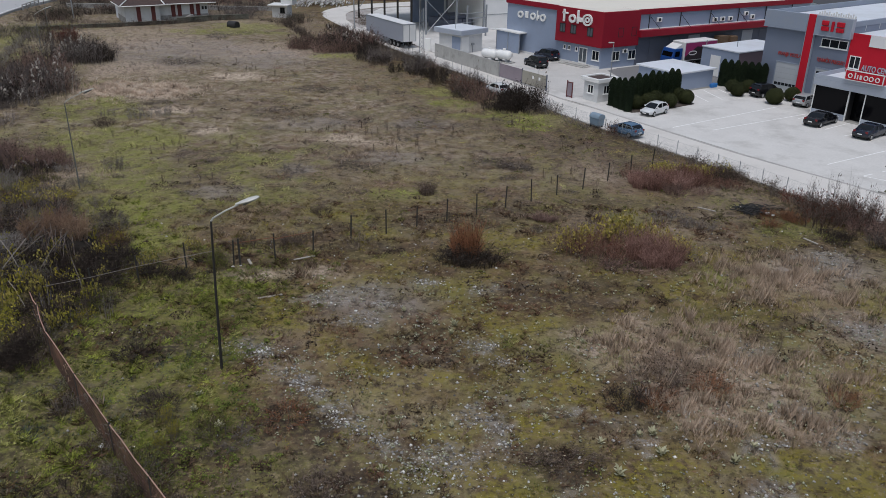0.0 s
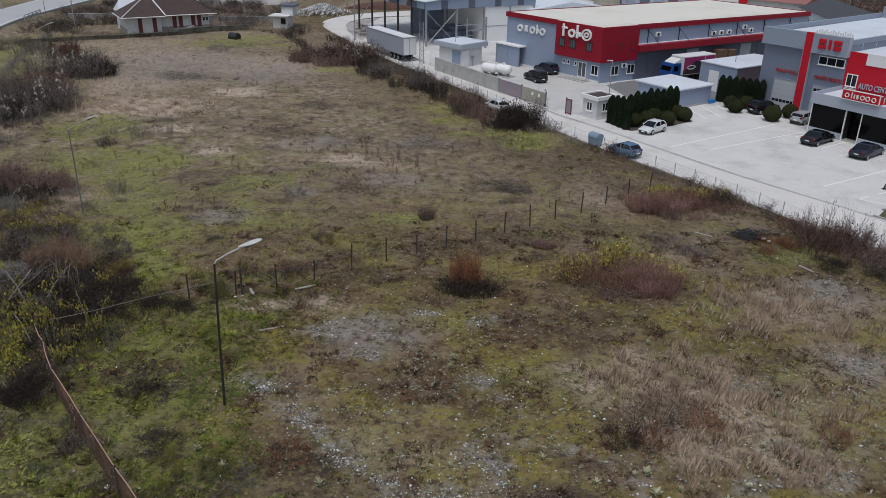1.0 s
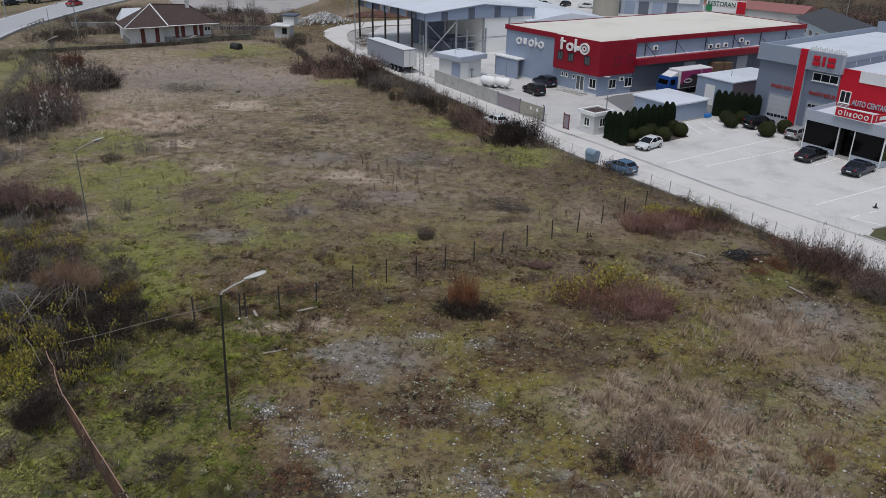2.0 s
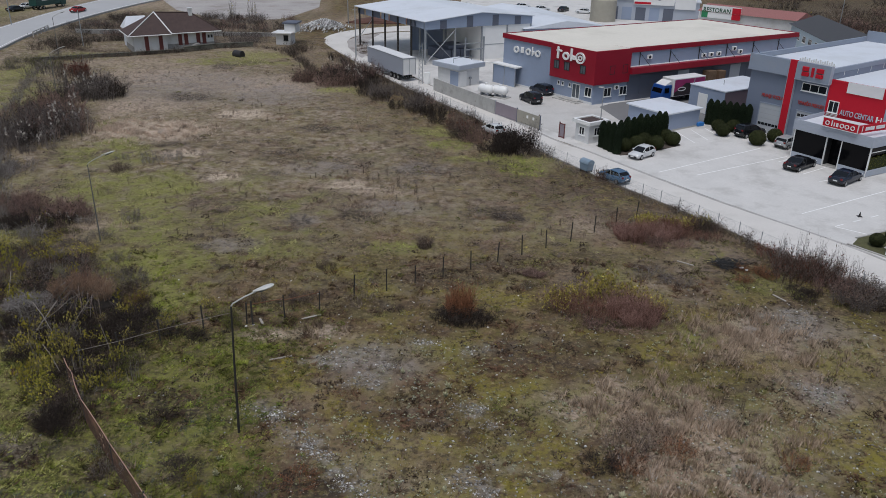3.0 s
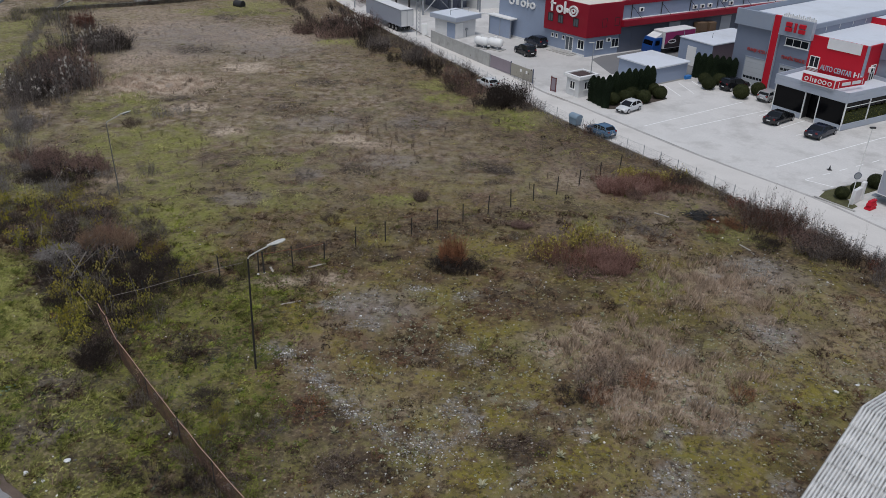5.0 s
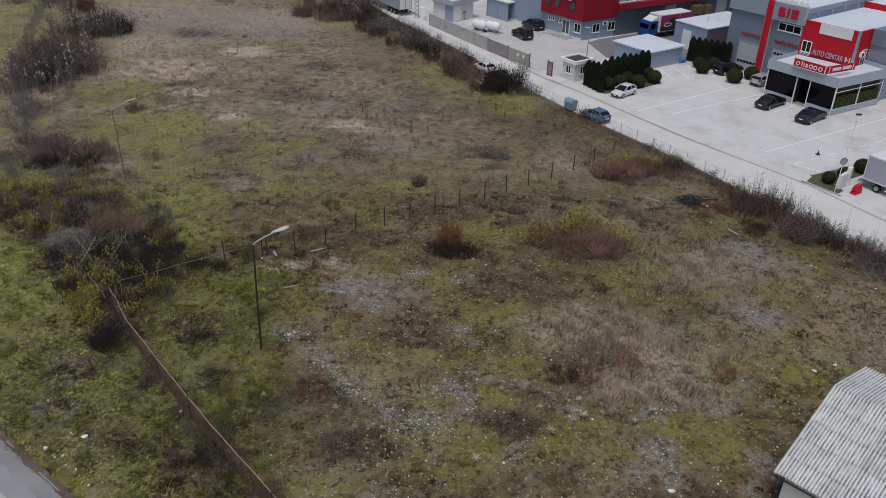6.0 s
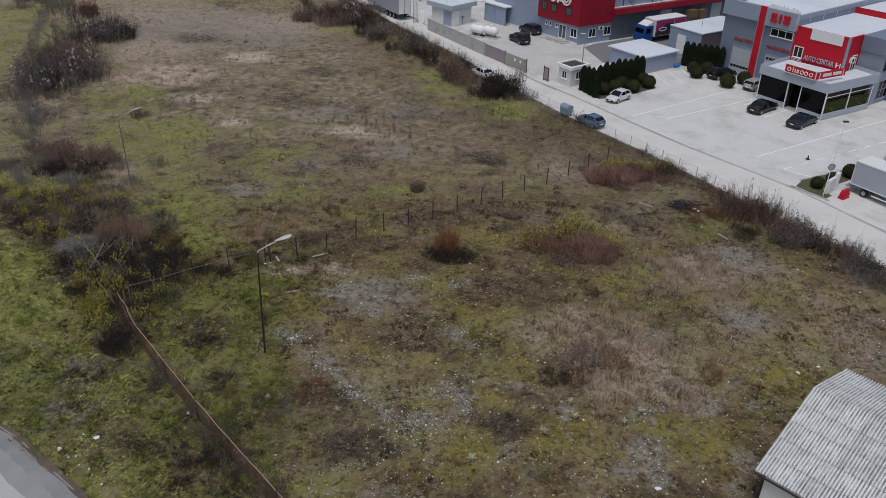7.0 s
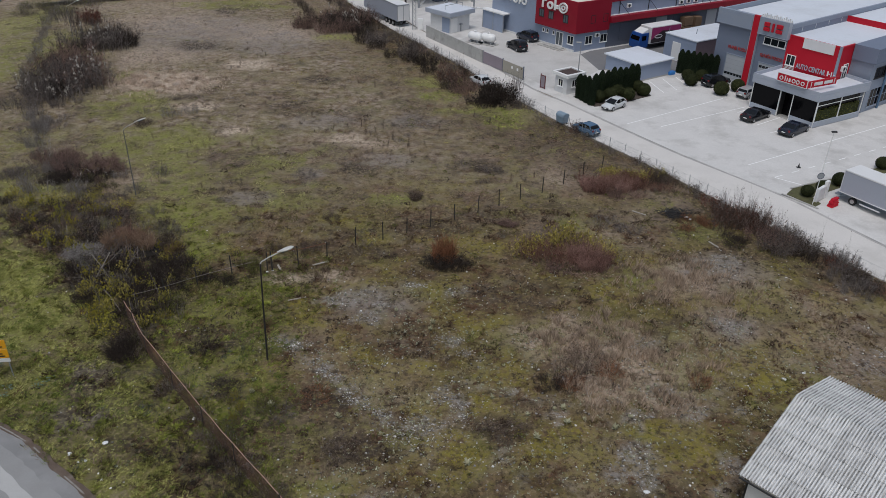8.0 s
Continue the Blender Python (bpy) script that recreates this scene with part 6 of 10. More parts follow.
# semi-trailer on the verge by the hall
tr = thing("semi_trailer", along((-13.95, 142.9), (-6.9, 131.4), 0.05), "parked semi-trailer with grey curtain sides", "trailer")
part("cargo_body", Geo().box(0, 13.5, 0, 2.5, 1.1, 3.95), CURTAIN, tr, "grey tarpaulin cargo body", bevel=0.04)
part("roof", Geo().box(0.05, 13.45, 0.05, 2.45, 3.95, 4.0), TARP_WHITE, tr, "white roof sheet")
part("top_rail", Geo().box(0, 13.5, -0.03, 0.03, 3.85, 3.97), STEEL, tr)
part("rear_frame", Geo().box(13.5, 13.56, 0, 0.1, 1.1, 3.95).box(13.5, 13.56, 2.4, 2.5, 1.1, 3.95).box(13.5, 13.56, 1.2, 1.3, 1.1, 3.95).box(13.5, 13.56, 0.1, 2.4, 3.8, 3.95), STEEL, tr)
part("rear_door", Geo().box(13.48, 13.53, 0.1, 2.4, 1.15, 3.8), TARP_WHITE, tr, "pale rear doors")
part("chassis", Geo().box(0.4, 13.3, 0.7, 0.85, 0.8, 1.1).box(0.4, 13.3, 1.65, 1.8, 0.8, 1.1), BLACK, tr)
part("underrun_bar", Geo().box(13.3, 13.42, 0.1, 2.4, 0.45, 0.62).box(13.25, 13.38, 0.6, 0.7, 0.6, 1.1).box(13.25, 13.38, 1.8, 1.9, 0.6, 1.1), BLACK, tr)
part("landing_leg", Geo().box(3.0, 3.15, 0.5, 0.65, 0, 1.1), STEEL, tr)
part("landing_leg", Geo().box(3.0, 3.15, 1.85, 2.0, 0, 1.1), STEEL, tr)
part("side_guard", Geo().box(4.4, 8.0, 0.02, 0.06, 0.5, 0.62).box(4.4, 8.0, 0.02, 0.06, 0.8, 0.9), STEEL, tr)
wheels(tr, [(x, y) for x in (9.0, 10.3, 11.6) for y in (0.25, 2.25)])

# lorry at the loading bay
lt = thing("lorry", pose(33.9, 118.5, 0.056, 0, 0, 31), "blue-cabbed lorry with a magenta and dark cargo box", "truck")
part("cab", Geo().side([(0.0, 0.5), (2.1, 0.5), (2.1, 2.9), (0.45, 2.9), (0.1, 1.9), (0.0, 1.5)], 0.05, 2.4), BLUE, lt, "blue cab", bevel=0.06)
part("windscreen", Geo().add([(0.08, 0.25, 1.75), (0.08, 2.2, 1.75), (0.42, 2.2, 2.65), (0.42, 0.25, 2.65), (0.04, 0.25, 1.78), (0.04, 2.2, 1.78), (0.38, 2.2, 2.68), (0.38, 0.25, 2.68)], [(0, 1, 2, 3), (7, 6, 5, 4), (0, 4, 5, 1), (1, 5, 6, 2), (2, 6, 7, 3), (3, 7, 4, 0)]), TINT, lt)
part("side_window", Geo().box(0.6, 1.5, 0.02, 0.06, 1.75, 2.5), TINT, lt)
part("cab_spoiler", Geo().side([(0.7, 2.9), (2.0, 2.9), (2.0, 3.5)], 0.2, 2.25), TARP_WHITE, lt)
part("cargo_box", Geo().box(2.35, 9.3, 0, 2.5, 1.0, 3.75), TARP_WHITE, lt, "white cargo box", bevel=0.03)
part("side_graphic", Geo().box(2.6, 9.2, -0.02, 0.01, 1.1, 3.6), mat("dark_print", (0.03, 0.022, 0.026), 0.5, var=0.1), lt, "dark printed side")
part("side_graphic", Geo().side([(2.6, 1.6), (2.6, 3.6), (9.2, 3.6), (9.2, 2.6), (5.0, 3.0)], -0.03, -0.018), MAGENTA, lt, "magenta printed sweep")
part("graphic_shape", ring_shape(4.2, 2.1, 0.9, 0.35, 0.16, -0.035, -0.028, 12), TARP_WHITE, lt)
part("chassis", Geo().box(0.4, 9.2, 0.7, 1.8, 0.6, 1.0), BLACK, lt)
wheels(lt, [(x, y) for x in (1.0, 6.8, 8.0) for y in (0.25, 2.2)], 0.46)

# box van by the gate bed
bv = thing("box_truck", along((43.3, 63.4), (47.6, 56.6), 0.056), "white and grey box truck parked by the planting bed", "truck")
part("cargo_box", Geo().box(0, 6.6, 0, 2.5, 1.05, 3.5), CURTAIN, bv, "blue-grey cargo box", bevel=0.03)
part("box_edge", Geo().box(-0.02, 6.62, -0.03, 0.02, 1.0, 1.1).box(-0.03, 0.03, -0.02, 0.06, 1.1, 3.5).box(-0.02, 6.62, -0.03, 0.02, 3.42, 3.52), TARP_WHITE, bv)
part("roof", Geo().box(0.03, 6.57, 0.03, 2.47, 3.5, 3.54), TARP_WHITE, bv, "white roof sheet")
part("chassis", Geo().box(0.1, 8.0, 0.7, 0.85, 0.65, 1.0).box(0.1, 8.0, 1.65, 1.8, 0.65, 1.0), BLACK, bv)
part("side_guard", Geo().box(2.4, 4.6, 0.0, 0.06, 0.5, 0.62), TARP_WHITE, bv)
part("cab", Geo().side([(6.8, 0.5), (8.7, 0.5), (8.7, 1.5), (8.3, 2.5), (6.8, 2.6)], 0.15, 2.35), WHITE, bv, "white cab", bevel=0.06)
part("side_window", Geo().box(7.2, 8.1, 0.12, 0.17, 1.6, 2.3), TINT, bv)
part("tail_lift", Geo().box(-0.5, 0.1, 0.1, 2.4, 0.55, 0.68), STEEL, bv)
wheels(bv, [(x, y) for x in (1.5, 7.6) for y in (0.3, 2.2)], 0.42)
# green lorry far off on the highway
gt = thing("lorry", pose(-107.5, 211.5, -0.03, 0, 0, 72), "dark green lorry parked off the highway", "truck")
part("cargo_box", Geo().box(0, 8.5, 0, 2.5, 1.0, 3.6), GREEN_TRUCK, gt, bevel=0.04)
part("cab", Geo().box(8.7, 10.6, 0, 2.5, 0.6, 3.0), GREEN_TRUCK, gt, bevel=0.08)
part("windscreen", Geo().box(10.58, 10.64, 0.2, 2.3, 1.7, 2.6), TINT, gt)
part("side_graphic", Geo().box(2.0, 5.5, -0.02, 0.0, 2.2, 3.0), TARP_WHITE, gt)
wheels(gt, [(x, y) for x in (1.2, 2.5, 9.4) for y in (0.2, 2.3)], 0.48)

# ---- yard things ----
def crate(x, y, z, w, d, h, angle):
    """A boarded wooden crate on runners."""
    ob = thing("crate", pose(x, y, z, 0, 0, angle), "brown wooden crate stacked at the loading bay", "crate", "crates at the loading bay")
    part("box", Geo().box(-w / 2, w / 2, -d / 2, d / 2, 0.12, h), CRATE, ob, bevel=0.02)
    for k in range(4):
        z0 = 0.16 + k * (h - 0.2) / 4
        part("board", Geo().box(-w / 2 - 0.03, w / 2 + 0.03, -d / 2 - 0.03, -d / 2, z0, z0 + (h - 0.2) / 4 - 0.05), CRATE, ob)
    for sx in (-w / 3, w / 3):
        part("runner", Geo().box(sx - 0.06, sx + 0.06, -d / 2, d / 2, 0, 0.12), CRATE, ob)


CRATE = mat("brown_crate_wood", (0.16, 0.1, 0.06), 0.85, var=0.2, scale=2.0, stretch=(1, 6, 6))
for x, y, z, w, h in ((44.2, 129.0, 0.06, 2.2, 1.9), (46.4, 130.3, 0.06, 1.6, 1.6), (44.3, 129.05, 1.97, 1.9, 1.6), (46.4, 130.35, 1.67, 1.5, 1.7)):
    crate(x, y, z, w, 1.3, h, 30.4)
for k, (x, y, a) in enumerate(((6.9, 122.4, -38), (9.1, 121.5, -38))):
    tk_ = thing("gas_tank", pose(x, y, 0.056, 0, 0, a), "white horizontal gas tank on a concrete base", "tank", "gas tanks")
    part("shell", Geo().loft([[(xx, r * math.cos(2 * math.pi * j / 16), 1.15 + r * math.sin(2 * math.pi * j / 16)) for j in range(16)] for xx, r in ((-1.35, 0.15), (-1.3, 0.4), (-1.1, 0.62), (-0.8, 0.7), (0.8, 0.7), (1.1, 0.62), (1.3, 0.4), (1.35, 0.15))]), WHITE, tk_, "white shell", smooth=True)
    part("dome", Geo().disc((0, 0, 1.9), (0, 0, 1), 0.25, 0.35, 12), WHITE, tk_)
    for s in (-0.7, 0.7):
        part("leg", Geo().box(s - 0.1, s + 0.1, -0.45, 0.45, 0.1, 0.75), STEEL, tk_)
    part("base_slab", Geo().box(-1.5, 1.5, -0.9, 0.9, 0, 0.12), KERB, tk_)
bn = thing("waste_container", pose(16.9, 84.7, 0.05, 0, 0, -55), "blue-grey wheeled waste container with a rounded lid", "bin")
BIN = mat("blue_grey_bin", (0.2, 0.27, 0.34), 0.5, var=0.1, scale=2)
part("body", Geo().side([(-0.6, 0.2), (0.6, 0.2), (0.7, 1.05), (-0.7, 1.05)], -0.5, 0.5), BIN, bn, bevel=0.04)
part("lid", Geo().loft([[(x, 0.55 * math.cos(math.pi * j / 8), 1.05 + 0.45 * math.sin(math.pi * j / 8)) for j in range(9)] for x in (-0.7, 0.7)]), BIN, bn, "rounded lid", smooth=True)
for s in ((-0.45, -0.4), (0.45, -0.4), (-0.45, 0.4), (0.45, 0.4)):
    part("castor", Geo().disc((s[0], s[1], 0.1), (0, 1, 0), 0.1, 0.06, 10), RUBBER, bn)

# gate bed with sign post, panels and red barrier
bed = structure("planting_bed", Geo().prism([(38.4, 64.6), (40.3, 61.7), (41.2, 62.4), (40.9, 64.0), (54.8, 72.3), (54.3, 73.2), (39.6, 66.0)], 0.0, 0.1), TURF, "planting bed with low turf between kerbs", "planting bed")
structure("bed_kerb", strip([(39.4, 66.0), (54.5, 73.4)], 0.2, 0.17, 0.25), KERB, "pale concrete kerb of the planting bed", "kerb")
structure("bed_kerb", strip([(37.9, 64.6), (40.4, 61.2)], 0.2, 0.16, 0.25), KERB, "pale concrete kerb of the planting bed", "kerb")
pn = thing("gate_board", pose(40.8, 62.6, 0.1, 0, 0, 42), "two blank white sign panels standing at the gate", "sign")
part("panel", Geo().box(0, 1.5, 0, 0.35, 0, 1.5), TARP_WHITE, pn, bevel=0.03)
part("panel", Geo().box(1.6, 2.2, -0.05, 0.3, 0, 1.9), WHITE, pn, bevel=0.03)
rb = thing("barrier_stack", pose(42.2, 62.0, 0.056, 0, 0, 35), "stack of red plastic road barriers", "barrier")
for k in range(4):
    part("barrier", Geo().side([(-0.6, 0), (0.6, 0), (0.5, 0.22), (-0.5, 0.22)], -0.35 + 0.05 * k, 0.3 - 0.05 * k), BRIGHT_RED, rb, "", Matrix.Translation((0.1 * (k % 2), 0, 0.23 * k)), bevel=0.03)
sp = thing("sign_post", pose(40.2, 62.2, 0.1), "grey lamp post with a round road sign", "lamp post")
part("pole", Geo().tube([(0, 0, 0), (0.15, 0, 8.0)], 0.04, 8, 0.028), WHITE, sp)
part("floodlight", Geo().box(-0.1, 0.45, -0.12, 0.12, 7.98, 8.12), BLACK, sp, "black floodlight head", bevel=0.03)
part("round_sign", ring_shape(0, 3.3, 0.36, 0.36, 0.06, -0.14, -0.1, 20), DARK_CLAD, sp, "round sign ring")
part("sign_disc", Geo().disc((0, -0.11, 3.3), (0, 1, 0), 0.31, 0.02, 20), STEEL, sp)
yl = thing("lamp_post", pose(20.6, 97.6, 0.05), "slim grey yard lamp post with one head", "lamp post")
part("pole", Geo().tube([(0, 0, 0), (0, 0, 7.0)], 0.07, 8, 0.05), STEEL, yl)
for s in (-0.3,):
    part("lamp_head", Geo().box(s - 0.35, s + 0.35, -0.12, 0.12, 6.98, 7.1), LAMP_GREY, yl, bevel=0.02)
cn = thing("traffic_cone", pose(42.5, 71.8, 0.056), "dark traffic cone in the car park", "cone")
part("cone", Geo().tube([(0, 0, 0.04), (0, 0, 0.5)], 0.12, 12, 0.03), BLACK, cn)
part("base", Geo().box(-0.22, 0.22, -0.22, 0.22, 0, 0.04), BLACK, cn)
msh = thing("lattice_mast", pose(-3.8, 130.6, 0.05), "grey steel lattice mast with a cabinet", "mast")
for sx, sy in ((-0.3, -0.3), (0.3, -0.3), (0.3, 0.3), (-0.3, 0.3)):
    part("leg", Geo().tube([(sx, sy, 0), (sx, sy, 6.5)], 0.05, 5), STEEL, msh)
lat = Geo()
for k in range(9):
    z = 0.3 + 0.7 * k
    lat.tube([(-0.3, -0.3, z), (0.3, -0.3, z + 0.7)], 0.03, 4).tube([(0.3, -0.3, z), (0.3, 0.3, z + 0.7)], 0.03, 4).tube([(0.3, 0.3, z), (-0.3, 0.3, z + 0.7)], 0.03, 4).tube([(-0.3, 0.3, z), (-0.3, -0.3, z + 0.7)], 0.03, 4)
part("lattice", lat, STEEL, msh)
part("cabinet", Geo().box(0.6, 1.5, -0.3, 0.4, 0, 1.9), WHITE, msh, "white cabinet", bevel=0.03)
for x, y, h in ((-17.2, 153.2, 9.5), (-24.0, 198.5, 10.0), (-100.3, 184.0, 9.0), (-73.5, 160.0, 7.0)):
    up = thing("utility_pole", pose(x, y, 0), "slim grey utility pole", "pole", "utility poles")
    part("pole", Geo().tube([(0, 0, -0.1), (0, 0, h)], 0.13, 8, 0.09), STEEL, up)
    part("crossarm", Geo().box(-0.5, 0.5, -0.05, 0.05, h - 0.5, h - 0.4), STEEL, up)
cst = thing("concrete_pillars", pose(2.2, 160.0, 0.05, 0, 0, 30), "steel gantry frame in front of the hall", "frame")
for x in (-6.0, -2.0):
    part("post", Geo().box(x - 0.12, x + 0.12, -14.0, -13.76, 0, 5.5), STEEL, cst)
part("beam", Geo().box(-6.1, -1.9, -14.0, -13.8, 3.2, 3.4), STEEL, cst)

# ---- street lamps in the field ----
GREY_POLE = mat("dull_grey_pole", (0.16, 0.16, 0.155), 0.7, 0.2, var=0.2, scale=3.0)


def street_lamp(x, y, h, angle, dark, label, lean=0.0):
    ob = thing("street_lamp", pose(x, y, 0, 0, 0, angle), label, "street lamp", "field street lamps")
    part("pole", Geo().tube([(0, 0, -0.2), (lean * 0.5, 0, h * 0.55), (lean, 0, h)], 0.075 if dark else 0.06, 8, 0.05 if dark else 0.04), DARK_STEEL if dark else GREY_POLE, ob)
    part("arm", Geo().tube([(lean, 0, h - 0.02), (lean + 0.1, 0, h + 0.14), (lean + 0.7, 0, h + 0.48), (lean + 1.35, 0, h + 0.76)], 0.045 if dark else 0.03, 6), LAMP_GREY, ob)
    wide = 1.0 if dark else 0.5
    part("lamp_head", Geo().loft([[(lean + 1.2 + t * 1.15, wide * w * math.cos(2 * math.pi * j / 10), h + 0.78 + 0.33 * t + wide * d * math.sin(2 * math.pi * j / 10)) for j in range(10)] for t, w, d in ((0, 0.05, 0.05), (0.2, 0.13, 0.08), (0.55, 0.22, 0.12), (0.85, 0.2, 0.1), (1.0, 0.07, 0.04))]), LAMP_GREY, ob, "pale weathered lamp head", smooth=True)
    part("lens", Geo().loft([[(lean + 1.55 + t * 0.65, wide * w * math.cos(2 * math.pi * j / 10), h + 0.8 + 0.3 * t + 0.05 * math.sin(2 * math.pi * j / 10)) for j in range(10)] for t, w in ((0, 0.08), (0.5, 0.17), (1.0, 0.08))]), PANE, ob, "", Matrix.Translation((0, 0, -0.06)))
    return ob


street_lamp(-11.27, 35.0, 8.25, 12, True, "tall dark street lamp with a drooping pale head", 0.28)
street_lamp(-30.2, 61.9, 7.2, 12, False, "grey street lamp standing in scrub")
street_lamp(-57.5, 113.5, 6.9, 12, False, "grey street lamp beside the thicket")
street_lamp(-72.0, 146.0, 7.5, 12, False, "distant grey street lamp near the highway")

# ---- fences ----
fx = [(-21.3, 43.2), (-19.1, 44.8), (-16.6, 46.6), (-13.8, 47.7), (-11.2, 48.6), (-8.8, 49.7), (-6.5, 52.4), (-4.0, 53.3), (-1.8, 54.5), (0.45, 56.0), (2.8, 57.6), (5.15, 59.3), (7.4, 60.8), (9.7, 62.4), (12.15, 64.1), (14.7, 66.3), (17.2, 68.4), (19.5, 70.1)]
pf = thing("field_fence", pose(0, 0, 0), "row of dark fence posts with slack wire", "fence")
POST = mat("dark_fence_post", (0.04, 0.037, 0.033), 0.85, var=0.2, scale=4)
heights = [1.7 + 0.25 * ((k * 7) % 5) / 4 for k in range(len(fx))]
for k, (x, y) in enumerate(fx):
    tip = (x + random.uniform(-0.1, 0.1), y + random.uniform(-0.1, 0.1), heights[k])
    part("post", Geo().tube([(x, y, -0.3), tip], 0.055, 6), POST, pf)
for z in (0.55, 1.4):
    for k in range(len(fx) - 1):
        a, b = fx[k], fx[k + 1]
        part("wire", Geo().tube([(a[0], a[1], z), ((a[0] + b[0]) / 2, (a[1] + b[1]) / 2, z - 0.08), (b[0], b[1], z)], 0.008, 3), POST, pf)
for k in (3, 4):
    a, b = fx[k], fx[k + 1]
    part("rail", Geo().tube([(a[0], a[1], 1.5), (b[0], b[1], 1.62)], 0.03, 5), RUST, pf, "rusty loose rail")
part("post", Geo().tube([(-13.3, 47.5, -0.2), (-13.35, 47.6, 1.9)], 0.07, 6), POST, pf)
# rusty mesh fence near the street
MF = [(-23.3, 39.9), (-22.16, 38.26), (-20.36, 35.56), (-17.16, 31.56), (-14.06, 27.86), (-11.16, 24.46), (-7.56, 20.46), (-2.86, 15.26)]
mf = thing("mesh_fence", pose(0, 0, 0), "sagging rusty wire-mesh fence with a bent top rail", "fence")
part("top_rail", Geo().tube([(x + random.uniform(-0.06, 0.06), y, 1.7 + 0.1 * math.sin(3.1 * k)) for k, (x, y) in enumerate(smooth_line(MF, 3))], 0.028, 6), mat("faded_rail", (0.36, 0.22, 0.17), 0.8, var=0.2, scale=2), mf, "faded reddish top rail")
for k, (x, y) in enumerate(smooth_line(MF, 1)):
    part("post", Geo().tube([(x, y, -0.2), (x, y, 1.78)], 0.045, 6), POST, mf)
vines = random.Random(5)
for k, (x, y) in enumerate(smooth_line(MF, 5)[:-6]):
    if vines.random() < 0.4:
        vg = Geo()
        for j in range(24):
            p = Vector((x + vines.gauss(0, 0.16), y + vines.gauss(0, 0.16), 1.7 - abs(vines.gauss(0, 0.3))))
            d = Vector((vines.gauss(0, 0.1), vines.gauss(0, 0.1), vines.gauss(-0.02, 0.08)))
            vg.tube([p, p + d * 0.6 + Vector((0, 0, 0.05)), p + d], 0.011, 4, 0.006)
        part("dead_vine", vg, TWIG_PALE if vines.random() < 0.6 else TWIG_REED, mf, "dry pale vine caught on the rail")
DARK_RUST = mat("dark_rusty_wire", (0.085, 0.05, 0.037), 0.9, var=0.4, scale=1.2, fine=5, stain=(0.24, 0.125, 0.085), stain_amount=0.85, stain_scale=0.7)
net = Geo()
for a, b in zip(MF[:-1], MF[1:]):
    ln = gap(a, b)
    n = int(ln / 0.1)
    for k in range(n):
        for s in (-1, 1):
            t0, t1 = (k + 0.5) / n, (k + 0.5 + s * 0.7 / 0.1 * 0.5) / n
            t1 = min(1, max(0, t1))
            p, q = (a[0] + (b[0] - a[0]) * t0, a[1] + (b[1] - a[1]) * t0, 0.0), (a[0] + (b[0] - a[0]) * t1, a[1] + (b[1] - a[1]) * t1, 1.68)
            net.tube([p, q], 0.0085, 3)
tagged(part("mesh", net, DARK_RUST, mf, "rusty wire mesh with dead vines"), "", "", "", "stuff")
# chain-link fence along the road
rf = thing("roadside_fence", pose(0, 0, 0), "thin grey chain-link fence along the road", "fence")
line = [(-0.42 + x, y - 0.3) for x, y in smooth_line(ROAD_NEAR[2:10], 5)]
walked, posts = 0.0, []
for a, b in zip(line[:-1], line[1:]):
    ln = gap(a, b)
    while walked < ln:
        posts.append((a[0] + (b[0] - a[0]) * walked / ln, a[1] + (b[1] - a[1]) * walked / ln))
        walked += 2.5
    walked -= ln
pm = Geo().tube([(0, 0, -0.1), (0, 0, 1.55)], 0.026, 6).mesh("post", STEEL)
for x, y in posts:
    place("post", pm, rf, pose(x, y, 0.0, random.uniform(-2, 2), random.uniform(-2, 2)))
net = Geo()
for a, b in zip(posts[:-1], posts[1:]):
    for z in (0.1, 0.75, 1.4):
        net.tube([(a[0], a[1], z), (b[0], b[1], z)], 0.007, 3)
    for k in range(16):
        for s in (-1, 1):
            t0 = (k + 0.5) / 16
            t1 = min(1, max(0, t0 + s * 0.25))
            net.tube([(a[0] + (b[0] - a[0]) * t0, a[1] + (b[1] - a[1]) * t0, 0.1), (a[0] + (b[0] - a[0]) * t1, a[1] + (b[1] - a[1]) * t1, 1.4)], 0.0035, 3)
tagged(part("mesh", net, STEEL, rf, "thin galvanised chain-link mesh"), "", "", "", "stuff")

# ---- corrugated shed in the near corner ----
SA, SB = (18.7, 21.25), (27.7, 30.2)
shed = thing("shed", along(SB, SA), "white shed with a weathered corrugated fibre-cement roof", "shed")
SWD = gap(SA, SB)
part("wall", Geo().add([(0.4, 0.45, 0), (SWD - 0.4, 0.45, 0), (SWD - 0.4, 0.45, 2.95), (SWD / 2, 0.45, 4.75), (0.4, 0.45, 2.95), (0.4, 18, 0), (SWD - 0.4, 18, 0), (SWD - 0.4, 18, 2.95), (SWD / 2, 18, 4.75), (0.4, 18, 2.95)],
     [(0, 1, 2, 3, 4), (9, 8, 7, 6, 5), (0, 5, 6, 1), (1, 6, 7, 2), (4, 9, 5, 0), (2, 7, 8, 3), (3, 8, 9, 4)]), WHITE, shed, "white plastered wall")
part("gutter", Geo().tube([(SWD + 0.06, 0.0, 2.9), (SWD + 0.06, 18, 2.9)], 0.07, 6), BLACK, shed, "dark eaves gutter")
part("downpipe", Geo().tube([(SWD - 0.36, 0.4, 0), (SWD - 0.36, 0.4, 2.9)], 0.05, 6), BLACK, shed)
